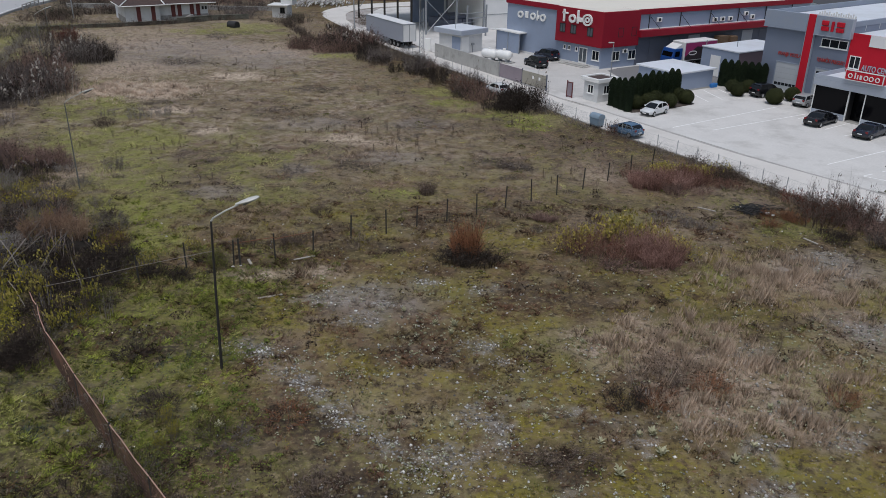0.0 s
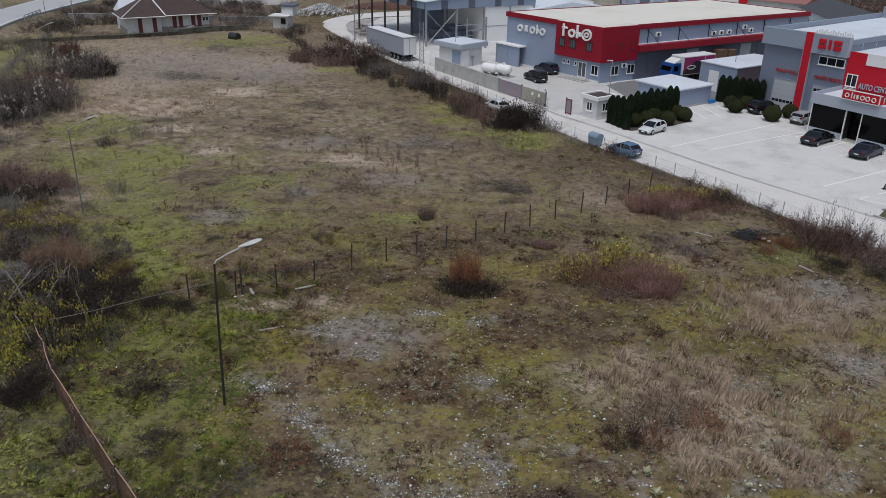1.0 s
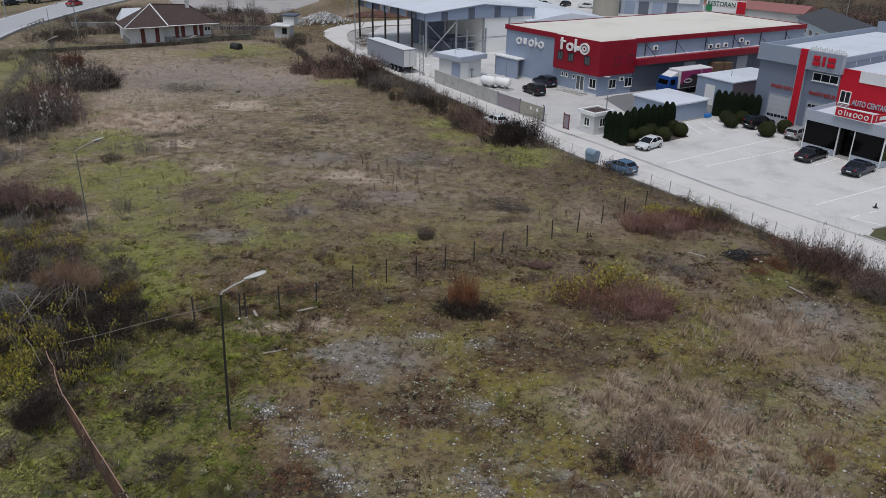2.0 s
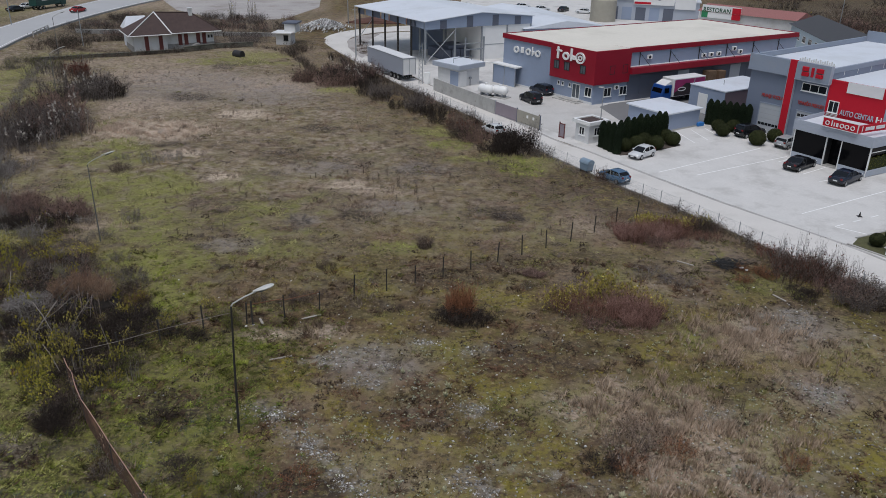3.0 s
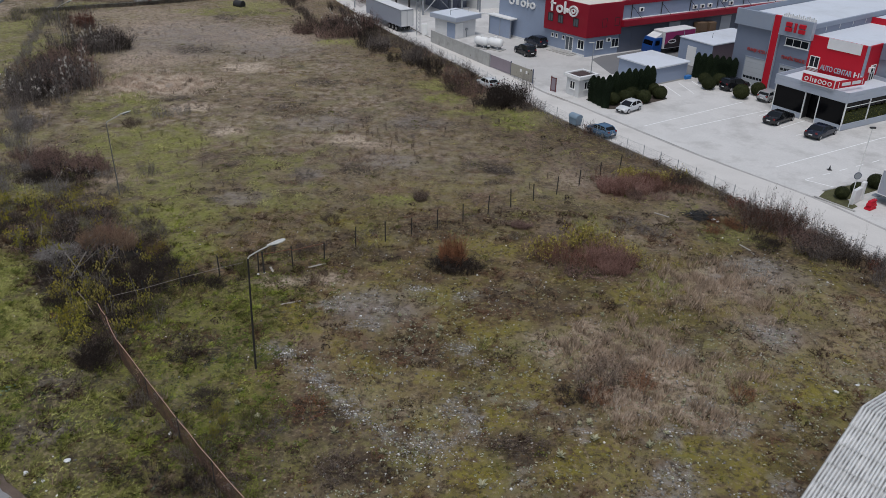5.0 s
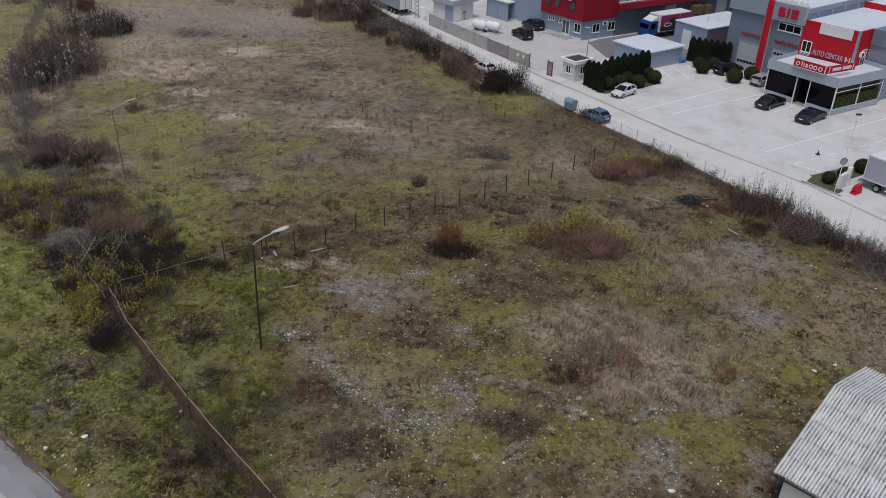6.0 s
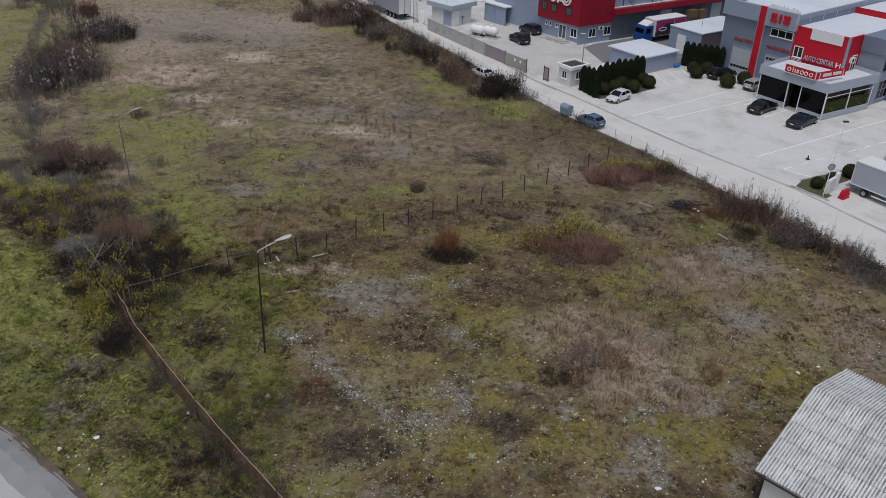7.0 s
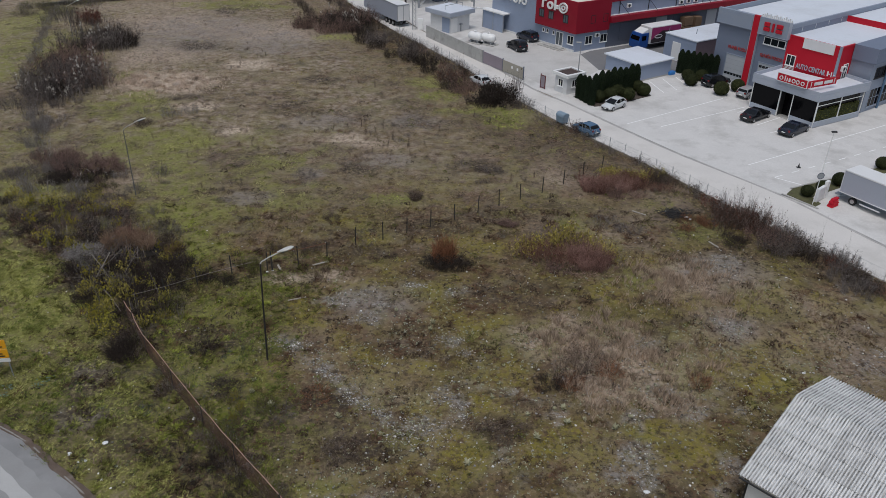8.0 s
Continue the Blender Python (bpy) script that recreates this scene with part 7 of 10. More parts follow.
part("verge_board", Geo().add([(0, 0, 2.9), (SWD / 2, 0, 4.8), (SWD, 0, 2.9), (SWD, 0, 3.0), (SWD / 2, 0, 4.9), (0, 0, 3.0), (0, 0.04, 2.9), (SWD / 2, 0.04, 4.8), (SWD, 0.04, 2.9), (SWD, 0.04, 3.0), (SWD / 2, 0.04, 4.9), (0, 0.04, 3.0)],
     [(0, 1, 4, 5), (1, 2, 3, 4), (11, 10, 7, 6), (10, 9, 8, 7), (0, 6, 7, 1), (1, 7, 8, 2), (2, 8, 9, 3), (3, 9, 10, 4), (4, 10, 11, 5), (5, 11, 6, 0)]), FIBRE, shed)
half, rise = SWD / 2, 1.9
slope = math.hypot(half, rise)
ROWS_N, SHEET_W = 5, 1.06
sheet_l = slope / ROWS_N + 0.14


def corrugated(width, length):
    g = Geo()
    waves, fine = 6, 8
    n = waves * fine
    vs = []
    for j in (0, 1):
        for k in (0, 1):
            vs += [(width * i / n, length * j, 0.13 * (0.5 - 0.5 * math.cos(2 * math.pi * i / fine)) - 0.06 + 0.016 * k) for i in range(n + 1)]
    m = n + 1
    fs = [(i, i + 1, 2 * m + i + 1, 2 * m + i) for i in range(n)] + [(m + i, 3 * m + i, 3 * m + i + 1, m + i + 1) for i in range(n)]
    fs += [(i, m + i, m + i + 1, i + 1) for i in range(n)] + [(2 * m + i, 2 * m + i + 1, 3 * m + i + 1, 3 * m + i) for i in range(n)]
    return g.add(vs, fs)


def furrow_shaded(base, pitch):
    """Old fibre cement with the furrows' shade and dirt painted into its colour, in broken streaks that differ from
    sheet to sheet.
    """
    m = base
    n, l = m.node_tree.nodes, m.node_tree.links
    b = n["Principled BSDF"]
    crest_tone = b.inputs["Base Color"].links[0].from_socket
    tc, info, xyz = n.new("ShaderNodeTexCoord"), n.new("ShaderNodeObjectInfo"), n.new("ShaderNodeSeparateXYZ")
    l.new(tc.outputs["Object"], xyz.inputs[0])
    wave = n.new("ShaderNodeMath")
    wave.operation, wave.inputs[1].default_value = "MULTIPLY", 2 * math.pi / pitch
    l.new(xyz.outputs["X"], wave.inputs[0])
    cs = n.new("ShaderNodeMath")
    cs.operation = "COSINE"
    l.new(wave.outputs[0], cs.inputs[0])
    # darkest in the wave's valleys, where the furrows would be shaded
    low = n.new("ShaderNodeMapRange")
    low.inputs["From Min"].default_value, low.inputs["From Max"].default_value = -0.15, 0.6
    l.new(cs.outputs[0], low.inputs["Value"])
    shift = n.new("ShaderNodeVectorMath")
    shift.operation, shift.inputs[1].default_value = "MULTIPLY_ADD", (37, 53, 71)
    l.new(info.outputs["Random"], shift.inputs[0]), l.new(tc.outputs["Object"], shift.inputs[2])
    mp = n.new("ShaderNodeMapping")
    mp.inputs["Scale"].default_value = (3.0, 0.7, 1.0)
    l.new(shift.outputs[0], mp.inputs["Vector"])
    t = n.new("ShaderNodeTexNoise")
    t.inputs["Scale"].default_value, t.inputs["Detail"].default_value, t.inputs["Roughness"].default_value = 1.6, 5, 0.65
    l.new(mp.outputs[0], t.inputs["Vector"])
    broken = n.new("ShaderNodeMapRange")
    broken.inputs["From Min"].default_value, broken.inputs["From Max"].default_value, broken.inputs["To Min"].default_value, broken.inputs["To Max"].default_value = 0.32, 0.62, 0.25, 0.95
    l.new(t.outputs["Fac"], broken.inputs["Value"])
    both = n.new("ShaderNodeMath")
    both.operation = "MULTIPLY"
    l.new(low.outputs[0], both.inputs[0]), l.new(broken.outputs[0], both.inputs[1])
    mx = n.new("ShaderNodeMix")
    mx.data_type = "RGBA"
    l.new(both.outputs[0], mx.inputs[0]), l.new(crest_tone, mx.inputs[6])
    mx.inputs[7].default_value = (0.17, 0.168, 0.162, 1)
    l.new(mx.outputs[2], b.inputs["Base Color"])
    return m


SHEET = furrow_shaded(mat("furrowed_fibre_cement", (0.72, 0.72, 0.71), 0.85, var=0.14, scale=0.9, fine=14, bump=0.25, stain=(0.42, 0.415, 0.4), stain_amount=0.6, stain_scale=0.8, piece=0.05), (SHEET_W + 0.03) / 6)
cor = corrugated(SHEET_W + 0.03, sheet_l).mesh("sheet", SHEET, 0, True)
tilt = math.degrees(math.atan2(rise, half))
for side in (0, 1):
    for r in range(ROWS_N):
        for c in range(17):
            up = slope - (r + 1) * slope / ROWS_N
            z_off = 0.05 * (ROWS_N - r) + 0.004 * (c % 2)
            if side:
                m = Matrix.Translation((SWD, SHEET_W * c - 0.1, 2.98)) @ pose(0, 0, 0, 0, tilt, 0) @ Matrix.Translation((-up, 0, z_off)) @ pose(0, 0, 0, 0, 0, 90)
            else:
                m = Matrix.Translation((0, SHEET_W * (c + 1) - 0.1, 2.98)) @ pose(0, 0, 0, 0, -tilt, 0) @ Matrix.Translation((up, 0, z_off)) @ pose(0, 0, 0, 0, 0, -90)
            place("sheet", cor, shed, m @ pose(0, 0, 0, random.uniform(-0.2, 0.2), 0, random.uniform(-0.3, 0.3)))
for c in range(9):
    part("ridge_cap", Geo().side([(SWD / 2 - 0.28, 4.84), (SWD / 2, 4.99), (SWD / 2 + 0.28, 4.84), (SWD / 2 + 0.28, 4.87), (SWD / 2, 5.03), (SWD / 2 - 0.28, 4.87)], 2.0 * c - 0.1, 2.0 * c + 1.95), FIBRE, shed, "ridge capping")

# ---- yellow sign by the street ----
ys = thing("road_sign", pose(-29.0, 32.8, 0, 0, 0, 8), "yellow direction sign board on a steel post", "sign")
part("post", Geo().tube([(0, 0, -0.2), (0, 0.0, 2.9)], 0.045, 6), STEEL, ys)
for k, z in enumerate((2.35, 1.55)):
    b = part("board", Geo().box(-1.4, 0.15, -0.06, -0.02, z, z + 0.75), YELLOW, ys, "yellow board with dark bars", bevel=0.02)
    for j in range(3):
        part("bar", Geo().box(-1.2 + 0.1 * j, -0.1 - 0.12 * j, -0.066, -0.058, z + 0.12 + 0.2 * j, z + 0.22 + 0.2 * j), BLACK, b)
part("board", Geo().box(-1.4, 0.15, -0.06, -0.02, 1.2, 1.5), TARP_WHITE, ys, "white lower board")

# ---- field litter ----
def litter(x, y, size, colour, label):
    g = Geo().ball((0, 0, size * 0.3), size, size * 0.7, size * 0.35, 4, 7, 0.3)
    ob = part("litter", g, colour, None, "", pose(x, y, float(hump(np.array([x]), np.array([y]))[0]), 0, 0, random.uniform(0, 360)))
    tagged(ob, label, "litter", "scattered litter")


for x, y, s in ((-19.9, 26.1, 0.22), (-14.9, 28.5, 0.16), (-21.8, 25.2, 0.16), (-20.6, 24.6, 0.12), (14.1, 22.6, 0.2), (-18.5, 24.2, 0.1), (-19.4, 23.6, 0.09), (-20.1, 23.9, 0.08), (-19.0, 23.1, 0.11), (-18.2, 22.4, 0.09), (-21.0, 24.5, 0.1), (-18.9, 23.9, 0.06), (-17.6, 22.9, 0.07), (-20.9, 26.5, 0.08), (26.5, 33.5, 0.2), (28.2, 34.2, 0.16), (-13.7, 47.2, 0.14), (-13.3, 47.5, 0.1)):
    litter(x, y, s, TARP_WHITE, "crumpled white plastic scrap on the grass")
rosette = Geo()
for k in range(13):
    a, ln = k * 2.4, 0.2 + 0.03 * (k % 4)
    c, s_ = math.cos(a), math.sin(a)
    up = 0.04 + 0.02 * k
    rosette.add([(0, 0, 0.02), (c * ln * 0.55 - s_ * 0.06, s_ * ln * 0.55 + c * 0.06, up), (c * ln, s_ * ln, up + 0.05), (c * ln * 0.55 + s_ * 0.06, s_ * ln * 0.55 - c * 0.06, up)], [(0, 1, 2, 3)])
ROSETTE = rosette.mesh("rosette_plant", leafy("pale_felted_leaves", [(0.0, (0.22, 0.22, 0.12)), (1.0, (0.52, 0.5, 0.36))], 0.9, 0.4))
for x, y, s_ in ((-5.3, 28.9, 1.3), (3.3, 24.7, 1.5), (0.9, 39.9, 1.4), (0.7, 39.0, 1.1), (7.9, 27.1, 1.5), (8.1, 38.2, 1.0), (12.9, 42.2, 1.1), (15.4, 38.4, 1.1), (10.0, 30.0, 1.3), (10.1, 28.6, 1.4), (14.5, 29.3, 1.0), (13.2, 28.1, 1.4), (11.3, 28.9, 0.9), (9.4, 29.9, 0.9), (18.8, 36.6, 1.1), (7.5, 29.3, 1.0), (-2.1, 41.6, 1.0), (0.7, 30.4, 0.9), (-0.2, 40.2, 1.0), (5.2, 31.0, 1.0), (-2.3, 27.2, 1.2), (16.3, 32.2, 1.0), (17.9, 34.8, 1.0), (-11.6, 31.3, 1.2), (-11.7, 32.5, 1.0), (-10.0, 29.9, 1.3)):
    ob = place("rosette_plant", ROSETTE, None, pose(x, y, float(hump(np.array([x]), np.array([y]))[0]), 0, 0, random.uniform(0, 360)) @ Matrix.Diagonal((0.8 * s_, 0.8 * s_, s_, 1)))
    tagged(ob, "pale felted rosette plant on the ground", "plant", "pale rosettes")
for (x0, y0), (x1, y1) in (((-9.9, 48.4), (-8.6, 49.1)), ((-11.1, 42.7), (-9.7, 43.3)), ((-13.0, 48.4), (-12.6, 47.6)), ((21.0, 60.4), (22.2, 59.5)), ((27.0, 54.0), (27.6, 52.9))):
    d = gap((x0, y0), (x1, y1))
    ob = part("plank", Geo().box(0, d, -0.08, 0.08, 0.0, 0.05), WOOD, None, "", along((x0, y0), (x1, y1), float(hump(np.array([x0]), np.array([y0]))[0]) + 0.06))
    tagged(ob, "weathered pale plank lying on the ground", "plank", "scattered planks")
heap = thing("burnt_heap", pose(25.2, 59.6, 0), "dark heap of burnt branches and rubbish", "heap")
hg = Geo()
for k in range(150):
    a, r = random.uniform(0, 6.28), random.uniform(0, 1.5)
    p = Vector((r * math.cos(a), 0.7 * r * math.sin(a), random.uniform(0, 0.25)))
    d = Vector((random.uniform(-1, 1), random.uniform(-1, 1), random.uniform(-0.1, 0.22))).normalized() * random.uniform(0.3, 0.9)
    hg.tube([p, p + d * 0.5 + Vector((0, 0, 0.08)), p + d], 0.035, 4, 0.02)
part("charred_brush", hg, BLACK, heap)
part("ash_mound", Geo().ball((0, 0, -0.03), 1.0, 0.6, 0.2, 6, 12, 0.35), SOIL, heap)
part("scrap", Geo().ball((-0.9, 0.3, 0.15), 0.12, 0.1, 0.08, 5, 8, 0.3), TARP_WHITE, heap)
part("scrap", Geo().ball((1.2, -1.2, 0.1), 0.14, 0.1, 0.08, 5, 8, 0.3), TARP_WHITE, heap)
part("scrap", Geo().ball((0.9, -0.8, 0.1), 0.2, 0.12, 0.1, 5, 8, 0.3), TARP_WHITE, heap)
dk2 = thing("drum", pose(-40.0, 152.4, 0.35, 90, 0, 60), "black rusty drum lying on the grass", "drum")
part("shell", Geo().disc((0, 0, 0), (0, 0, 1), 0.75, 2.0, 16), BLACK, dk2, bevel=0.04)
rubble = Geo()
for k in range(1000):
    x, y = random.gauss(-29.0, 2.6), random.gauss(190.5, 3.0)
    s = random.uniform(0.08, 0.32)
    h = max(0, 2.4 - 0.34 * math.hypot(x + 29.0, (y - 190.5) * 0.8)) * random.uniform(0.75, 1.0)
    rubble.tube([(x - s * random.random(), y - s * 0.6, h - 0.2), (x + s * random.random(), y + s * random.random(), h + s * random.uniform(0.1, 0.7))], s * random.uniform(0.4, 0.8), 5, s * random.uniform(0.2, 0.6))
BROKEN = leafy("broken_white_concrete", [(0.0, (0.16, 0.155, 0.15)), (0.5, (0.36, 0.355, 0.35)), (1.0, (0.66, 0.655, 0.65))], 0.9, 0.0)
tagged(place("rubble_heap", rubble.mesh("rubble_heap", BROKEN), None), "heap of pale broken concrete rubble", "rubble", "", "stuff")
mound = Geo().ball((0, 0, -0.4), 11, 3.2, 1.9, 10, 24, 0.06)
tagged(part("soil_mound", mound, mat("red_soil", (0.1, 0.05, 0.038), 0.95, var=0.25, scale=0.6, bump=0.4), None, "", pose(-14, 203, 0, 0, 0, 14)), "long mound of reddish soil", "mound", "", "structure")

# ---- far ground patches ----
structure("gravel_yard", Geo().prism([(-84, 240), (-73, 218), (-62, 207), (-54, 199), (-41, 205), (-36, 230), (-40, 262), (-80, 268)], -0.2, 0.03), GRAVEL_YARD, "pale open gravel yard", "yard")
structure("far_yard", Geo().prism([(16, 200), (40, 196), (64, 190), (74, 204), (84, 330), (10, 330), (4, 240)], -0.2, 0.034), CONCRETE, "pale distant works yard", "yard")
structure("verge", Geo().prism([(-16.0, 153.0), (-17.6, 156.8), (-20.2, 165), (-21.2, 174), (-19.4, 180), (-14.5, 185), (-17.0, 172), (-14.6, 160)], -0.1, 0.075), GRAVEL_YARD, "stony island with thin scrub beside the road", "verge")
# dark asphalt, widened towards the warehouse so its colour carries the awning's shade
structure("tarmac_patch", Geo().prism([(25.6, 108.0), (24.0, 116.4), (26.0, 118.6), (60, 138.6), (66, 132), (44, 116), (37, 107)], -0.1, 0.0605), ASPHALT, "dark loading yard asphalt, spread to carry the awning's shade", "pavement")

# ---- planting: numpy builders ----
def raw_mesh(name, verts, faces, material):
    """A mesh from arrays: verts (n, 3), faces (m, k)."""
    me = bpy.data.meshes.new(name)
    verts, faces = np.asarray(verts, np.float32), np.asarray(faces, np.int32)
    k = faces.shape[1]
    me.vertices.add(len(verts)), me.loops.add(faces.size), me.polygons.add(len(faces))
    me.vertices.foreach_set("co", verts.ravel())
    me.loops.foreach_set("vertex_index", faces.ravel())
    me.polygons.foreach_set("loop_start", (np.arange(len(faces)) * k).astype(np.int32))
    me.update(calc_edges=True)
    me.materials.append(material)
    return me


def rods(P, Q, r0, r1):
    """Three-sided tapered rods from P to Q, as (verts, quads)."""
    n = len(P)
    d = Q - P
    d = d / np.maximum(1e-6, np.linalg.norm(d, axis=1, keepdims=True))
    ref = np.where(np.abs(d[:, 2:3]) > 0.9, np.array([[1.0, 0, 0]]), np.array([[0, 0, 1.0]]))
    a = np.cross(d, ref)
    a /= np.maximum(1e-6, np.linalg.norm(a, axis=1, keepdims=True))
    b = np.cross(d, a)
    vs = []
    for base, r in ((P, r0), (Q, r1)):
        for k in range(3):
            c, s = math.cos(2.0944 * k), math.sin(2.0944 * k)
            vs.append(base + (a * c + b * s) * np.reshape(r, (-1, 1)))
    V = np.stack(vs, 1).reshape(-1, 3)
    i = np.arange(n)[:, None] * 6
    F = np.concatenate([np.concatenate([i + k, i + (k + 1) % 3, i + 3 + (k + 1) % 3, i + 3 + k], 1) for k in range(3)])
    return V, F


def flakes(C, size, g, flat=0.5):
    """Leaf triangles at the places C."""
    n = len(C)
    u = g.normal(size=(n, 3))
    u[:, 2] *= flat
    u /= np.linalg.norm(u, axis=1, keepdims=True)
    w = g.normal(size=(n, 3))
    w -= u * (w * u).sum(1, keepdims=True)
    w /= np.linalg.norm(w, axis=1, keepdims=True)
    s = (size * g.uniform(0.6, 1.4, n))[:, None]
    V = np.stack([C - w * s * 0.5, C + u * s * 0.9 - w * s * 0.1, C + w * s * 0.5, C - u * s * 0.7], 1).reshape(-1, 3)
    return V, np.arange(n * 4).reshape(n, 4)


def bush_parts(seed, style, lite=1.0):
    """Branches and leaves of a bush one metre in radius and height; lite: the share of twigs."""
    g = np.random.default_rng(seed)
    stems, spread, twigs, rad, leaves, leaf = {"thicket": (44, 0.9, 19, 0.013, 260, 0.035), "canes": (170, 0.5, 6, 0.013, 120, 0.03), "leafy": (60, 0.7, 9, 0.011, 1900, 0.035),
                                              "bramble": (90, 0.85, 10, 0.012, 800, 0.042), "dead": (120, 0.75, 6, 0.013, 0, 0.05), "airy": (36, 0.8, 8, 0.01, 520, 0.068), "sprigs": (26, 0.5, 6, 0.012, 60, 0.034), "seedy": (14, 0.6, 4, 0.01, 110, 0.08), "sparse": (70, 0.85, 14, 0.012, 620, 0.055)}[style]
    if lite < 1:
        stems, twigs, rad, leaves, leaf = int(stems * (0.4 + 0.6 * lite)), max(2, round(twigs * lite)), rad * (1.35 - 0.35 * lite), int(leaves * max(lite, 0.5)), leaf * (0.72 if lite < 0.33 else lite ** -0.3)
    ang, r = g.uniform(0, 6.2832, stems), np.sqrt(g.random(stems)) * spread
    base = np.stack([r * np.cos(ang), r * np.sin(ang), np.full(stems, -0.05)], 1)
    out = g.uniform(0, 6.2832, stems) if style == "dead" else ang + g.normal(0, 0.5, stems)
    lean = {"canes": 0.75, "sprigs": 0.35}.get(style, 0.8) * g.random(stems) ** 0.7
    ht = g.uniform(0.55, 1.0, stems) * np.sqrt(np.maximum(0.12, 1 - (lean * 0.8 + r * 0.35) ** 2))
    if style == "dead":
        ht, lean = g.uniform(0.1, 0.9, stems), g.uniform(0.3, 1.0, stems)
    wild = np.where(g.random(stems) < 0.08, g.uniform(1.1, 1.35, stems), g.uniform(0.7, 1.0, stems))
    ht, lean = ht * wild, lean * np.sqrt(wild)
    top = base + np.stack([np.cos(out) * lean * 0.7, np.sin(out) * lean * 0.7, ht], 1)
    mid = (base + top) / 2 + np.stack([-np.cos(out) * lean * 0.08, -np.sin(out) * lean * 0.08, 0.16 * ht], 1)
    Vs, Fs, k = [], [], 0
    for P, Q, a, b in ((base, mid, rad, rad * 0.7), (mid, top, rad * 0.7, rad * 0.25)):
        V, F = rods(P, Q, np.full(len(P), a), np.full(len(P), b))
        Vs.append(V), Fs.append(F + k)
        k += len(V)
    m = stems * twigs
    pick, t = g.integers(0, stems, m), g.uniform(0.2, 1.0, m)[:, None]
    s = np.where(t < 0.5, base[pick] + (mid - base)[pick] * t * 2, mid[pick] + (top - mid)[pick] * (t - 0.5) * 2)
    d = g.normal(size=(m, 3))
    d[:, 2] = np.abs(d[:, 2]) * 0.8 + 0.15
    d /= np.linalg.norm(d, axis=1, keepdims=True)
    e = s + d * g.uniform(0.1, 0.4, m)[:, None]
    V, F = rods(s, e, np.full(m, rad * 0.42), np.full(m, rad * 0.12))
    Vs.append(V), Fs.append(F + k)
    branches = (np.concatenate(Vs), np.concatenate(Fs))
    crown = None
    if leaves:
        j = g.integers(0, m, leaves)
        crown = flakes(e[j] + g.normal(0, 0.03, (leaves, 3)), leaf, g)
    return branches, crown


BUSH = {}


def bush(x, y, rx, ry, h, style, twig, leaf, label, name="bush", category="bush", group="", variant=None, turn=None, z=None, joined=None):
    """A bush at x, y with its own radii and height."""
    v = random.randrange(3) if variant is None else variant
    if name == "bush":
        name = {"bramble": "bramble", "canes": "cane_clump", "airy": "shrub"}.get(style, "bush")
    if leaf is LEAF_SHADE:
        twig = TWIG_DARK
    lite = 0.55 if y > 78 else 0.8
    key = (style, twig.name, leaf.name, v, lite)
    z = float(hump(np.array([x]), np.array([y]))[0]) if z is None else z
    if joined is not None:
        b, c = bush_parts(hash_of(style) + 17 * v, style, 0.24 if y > 125 else 0.32 if y > 72 else 0.33)
        M = np.array(pose(x, y, z) @ Matrix.Diagonal((rx, ry, h, 1)) @ pose(0, 0, 0, 0, 0, random.uniform(0, 360)))
        for lot, mm in ((b, twig), (c, leaf)):
            if lot:
                joined.setdefault(mm.name, (mm, []))[1].append((lot[0] @ M[:3, :3].T + M[:3, 3], lot[1]))
        return None
    if key not in BUSH:
        b, c = bush_parts(hash_of(style) + 17 * v, style, lite)
        BUSH[key] = (raw_mesh("crown", b[0], b[1], twig), raw_mesh("foliage", c[0], c[1], leaf) if c else None)
    if len(label.split()) < 4:
        label += " on rough ground"
    m = pose(x, y, z) @ Matrix.Diagonal((rx, ry, h, 1)) @ pose(0, 0, 0, 0, 0, random.uniform(0, 360) if turn is None else turn)
    ob = thing(name, m, label, category, group)
    place("crown", BUSH[key][0], ob)
    if BUSH[key][1]:
        place("foliage", BUSH[key][1], ob)
    return ob


def hash_of(text):
    return sum(ord(c) * (i + 3) for i, c in enumerate(text)) % 9973


def ev(seed, kind):
    """Evergreen foliage of a column or a ball, one metre high."""
    g = np.random.default_rng(seed)
    n = 6500 if kind == "column" else 5200
    if kind == "column":
        t, a = g.random(n), g.uniform(0, 6.2832, n)
        r = 0.22 * np.minimum(1, (1.02 - t) * 4.2) ** 0.62 * (0.92 + 0.08 * np.sin(3 * a + 5 * t)) * g.uniform(0.7, 1.05, n)
        C = np.stack([r * np.cos(a), r * np.sin(a), t], 1)
        V, F = flakes(C, 0.023, g, 2.0)
    else:
        d = g.normal(size=(n, 3))
        d /= np.linalg.norm(d, axis=1, keepdims=True)
        C = d * 0.49 * g.uniform(0.94, 1.02, n)[:, None] + np.array([0, 0, 0.46])
        V, F = flakes(C[C[:, 2] > 0.02], 0.026, g, 1.0)
    return V, F


EV = {}
for kind, leaf in (("column", LEAF_DARK), ("ball", LEAF_BOX)):
    for v in range(3):
        V, F = ev(91 + v + len(kind), kind)
        core = Geo().tube([(0, 0, 0.02), (0, 0, 0.5), (0, 0, 0.9)], 0.18, 10, 0.12) if kind == "column" else Geo().ball((0, 0, 0.46), 0.45, 0.45, 0.44, 10, 14)
        EV[kind, v] = (raw_mesh("foliage", V, F, leaf), core.mesh("inner_growth", LEAF_DARK if kind == "column" else LEAF_BOX), Geo().tube([(0, 0, -0.02), (0, 0, 0.1)], 0.03, 6).mesh("trunk", TWIG_BROWN))


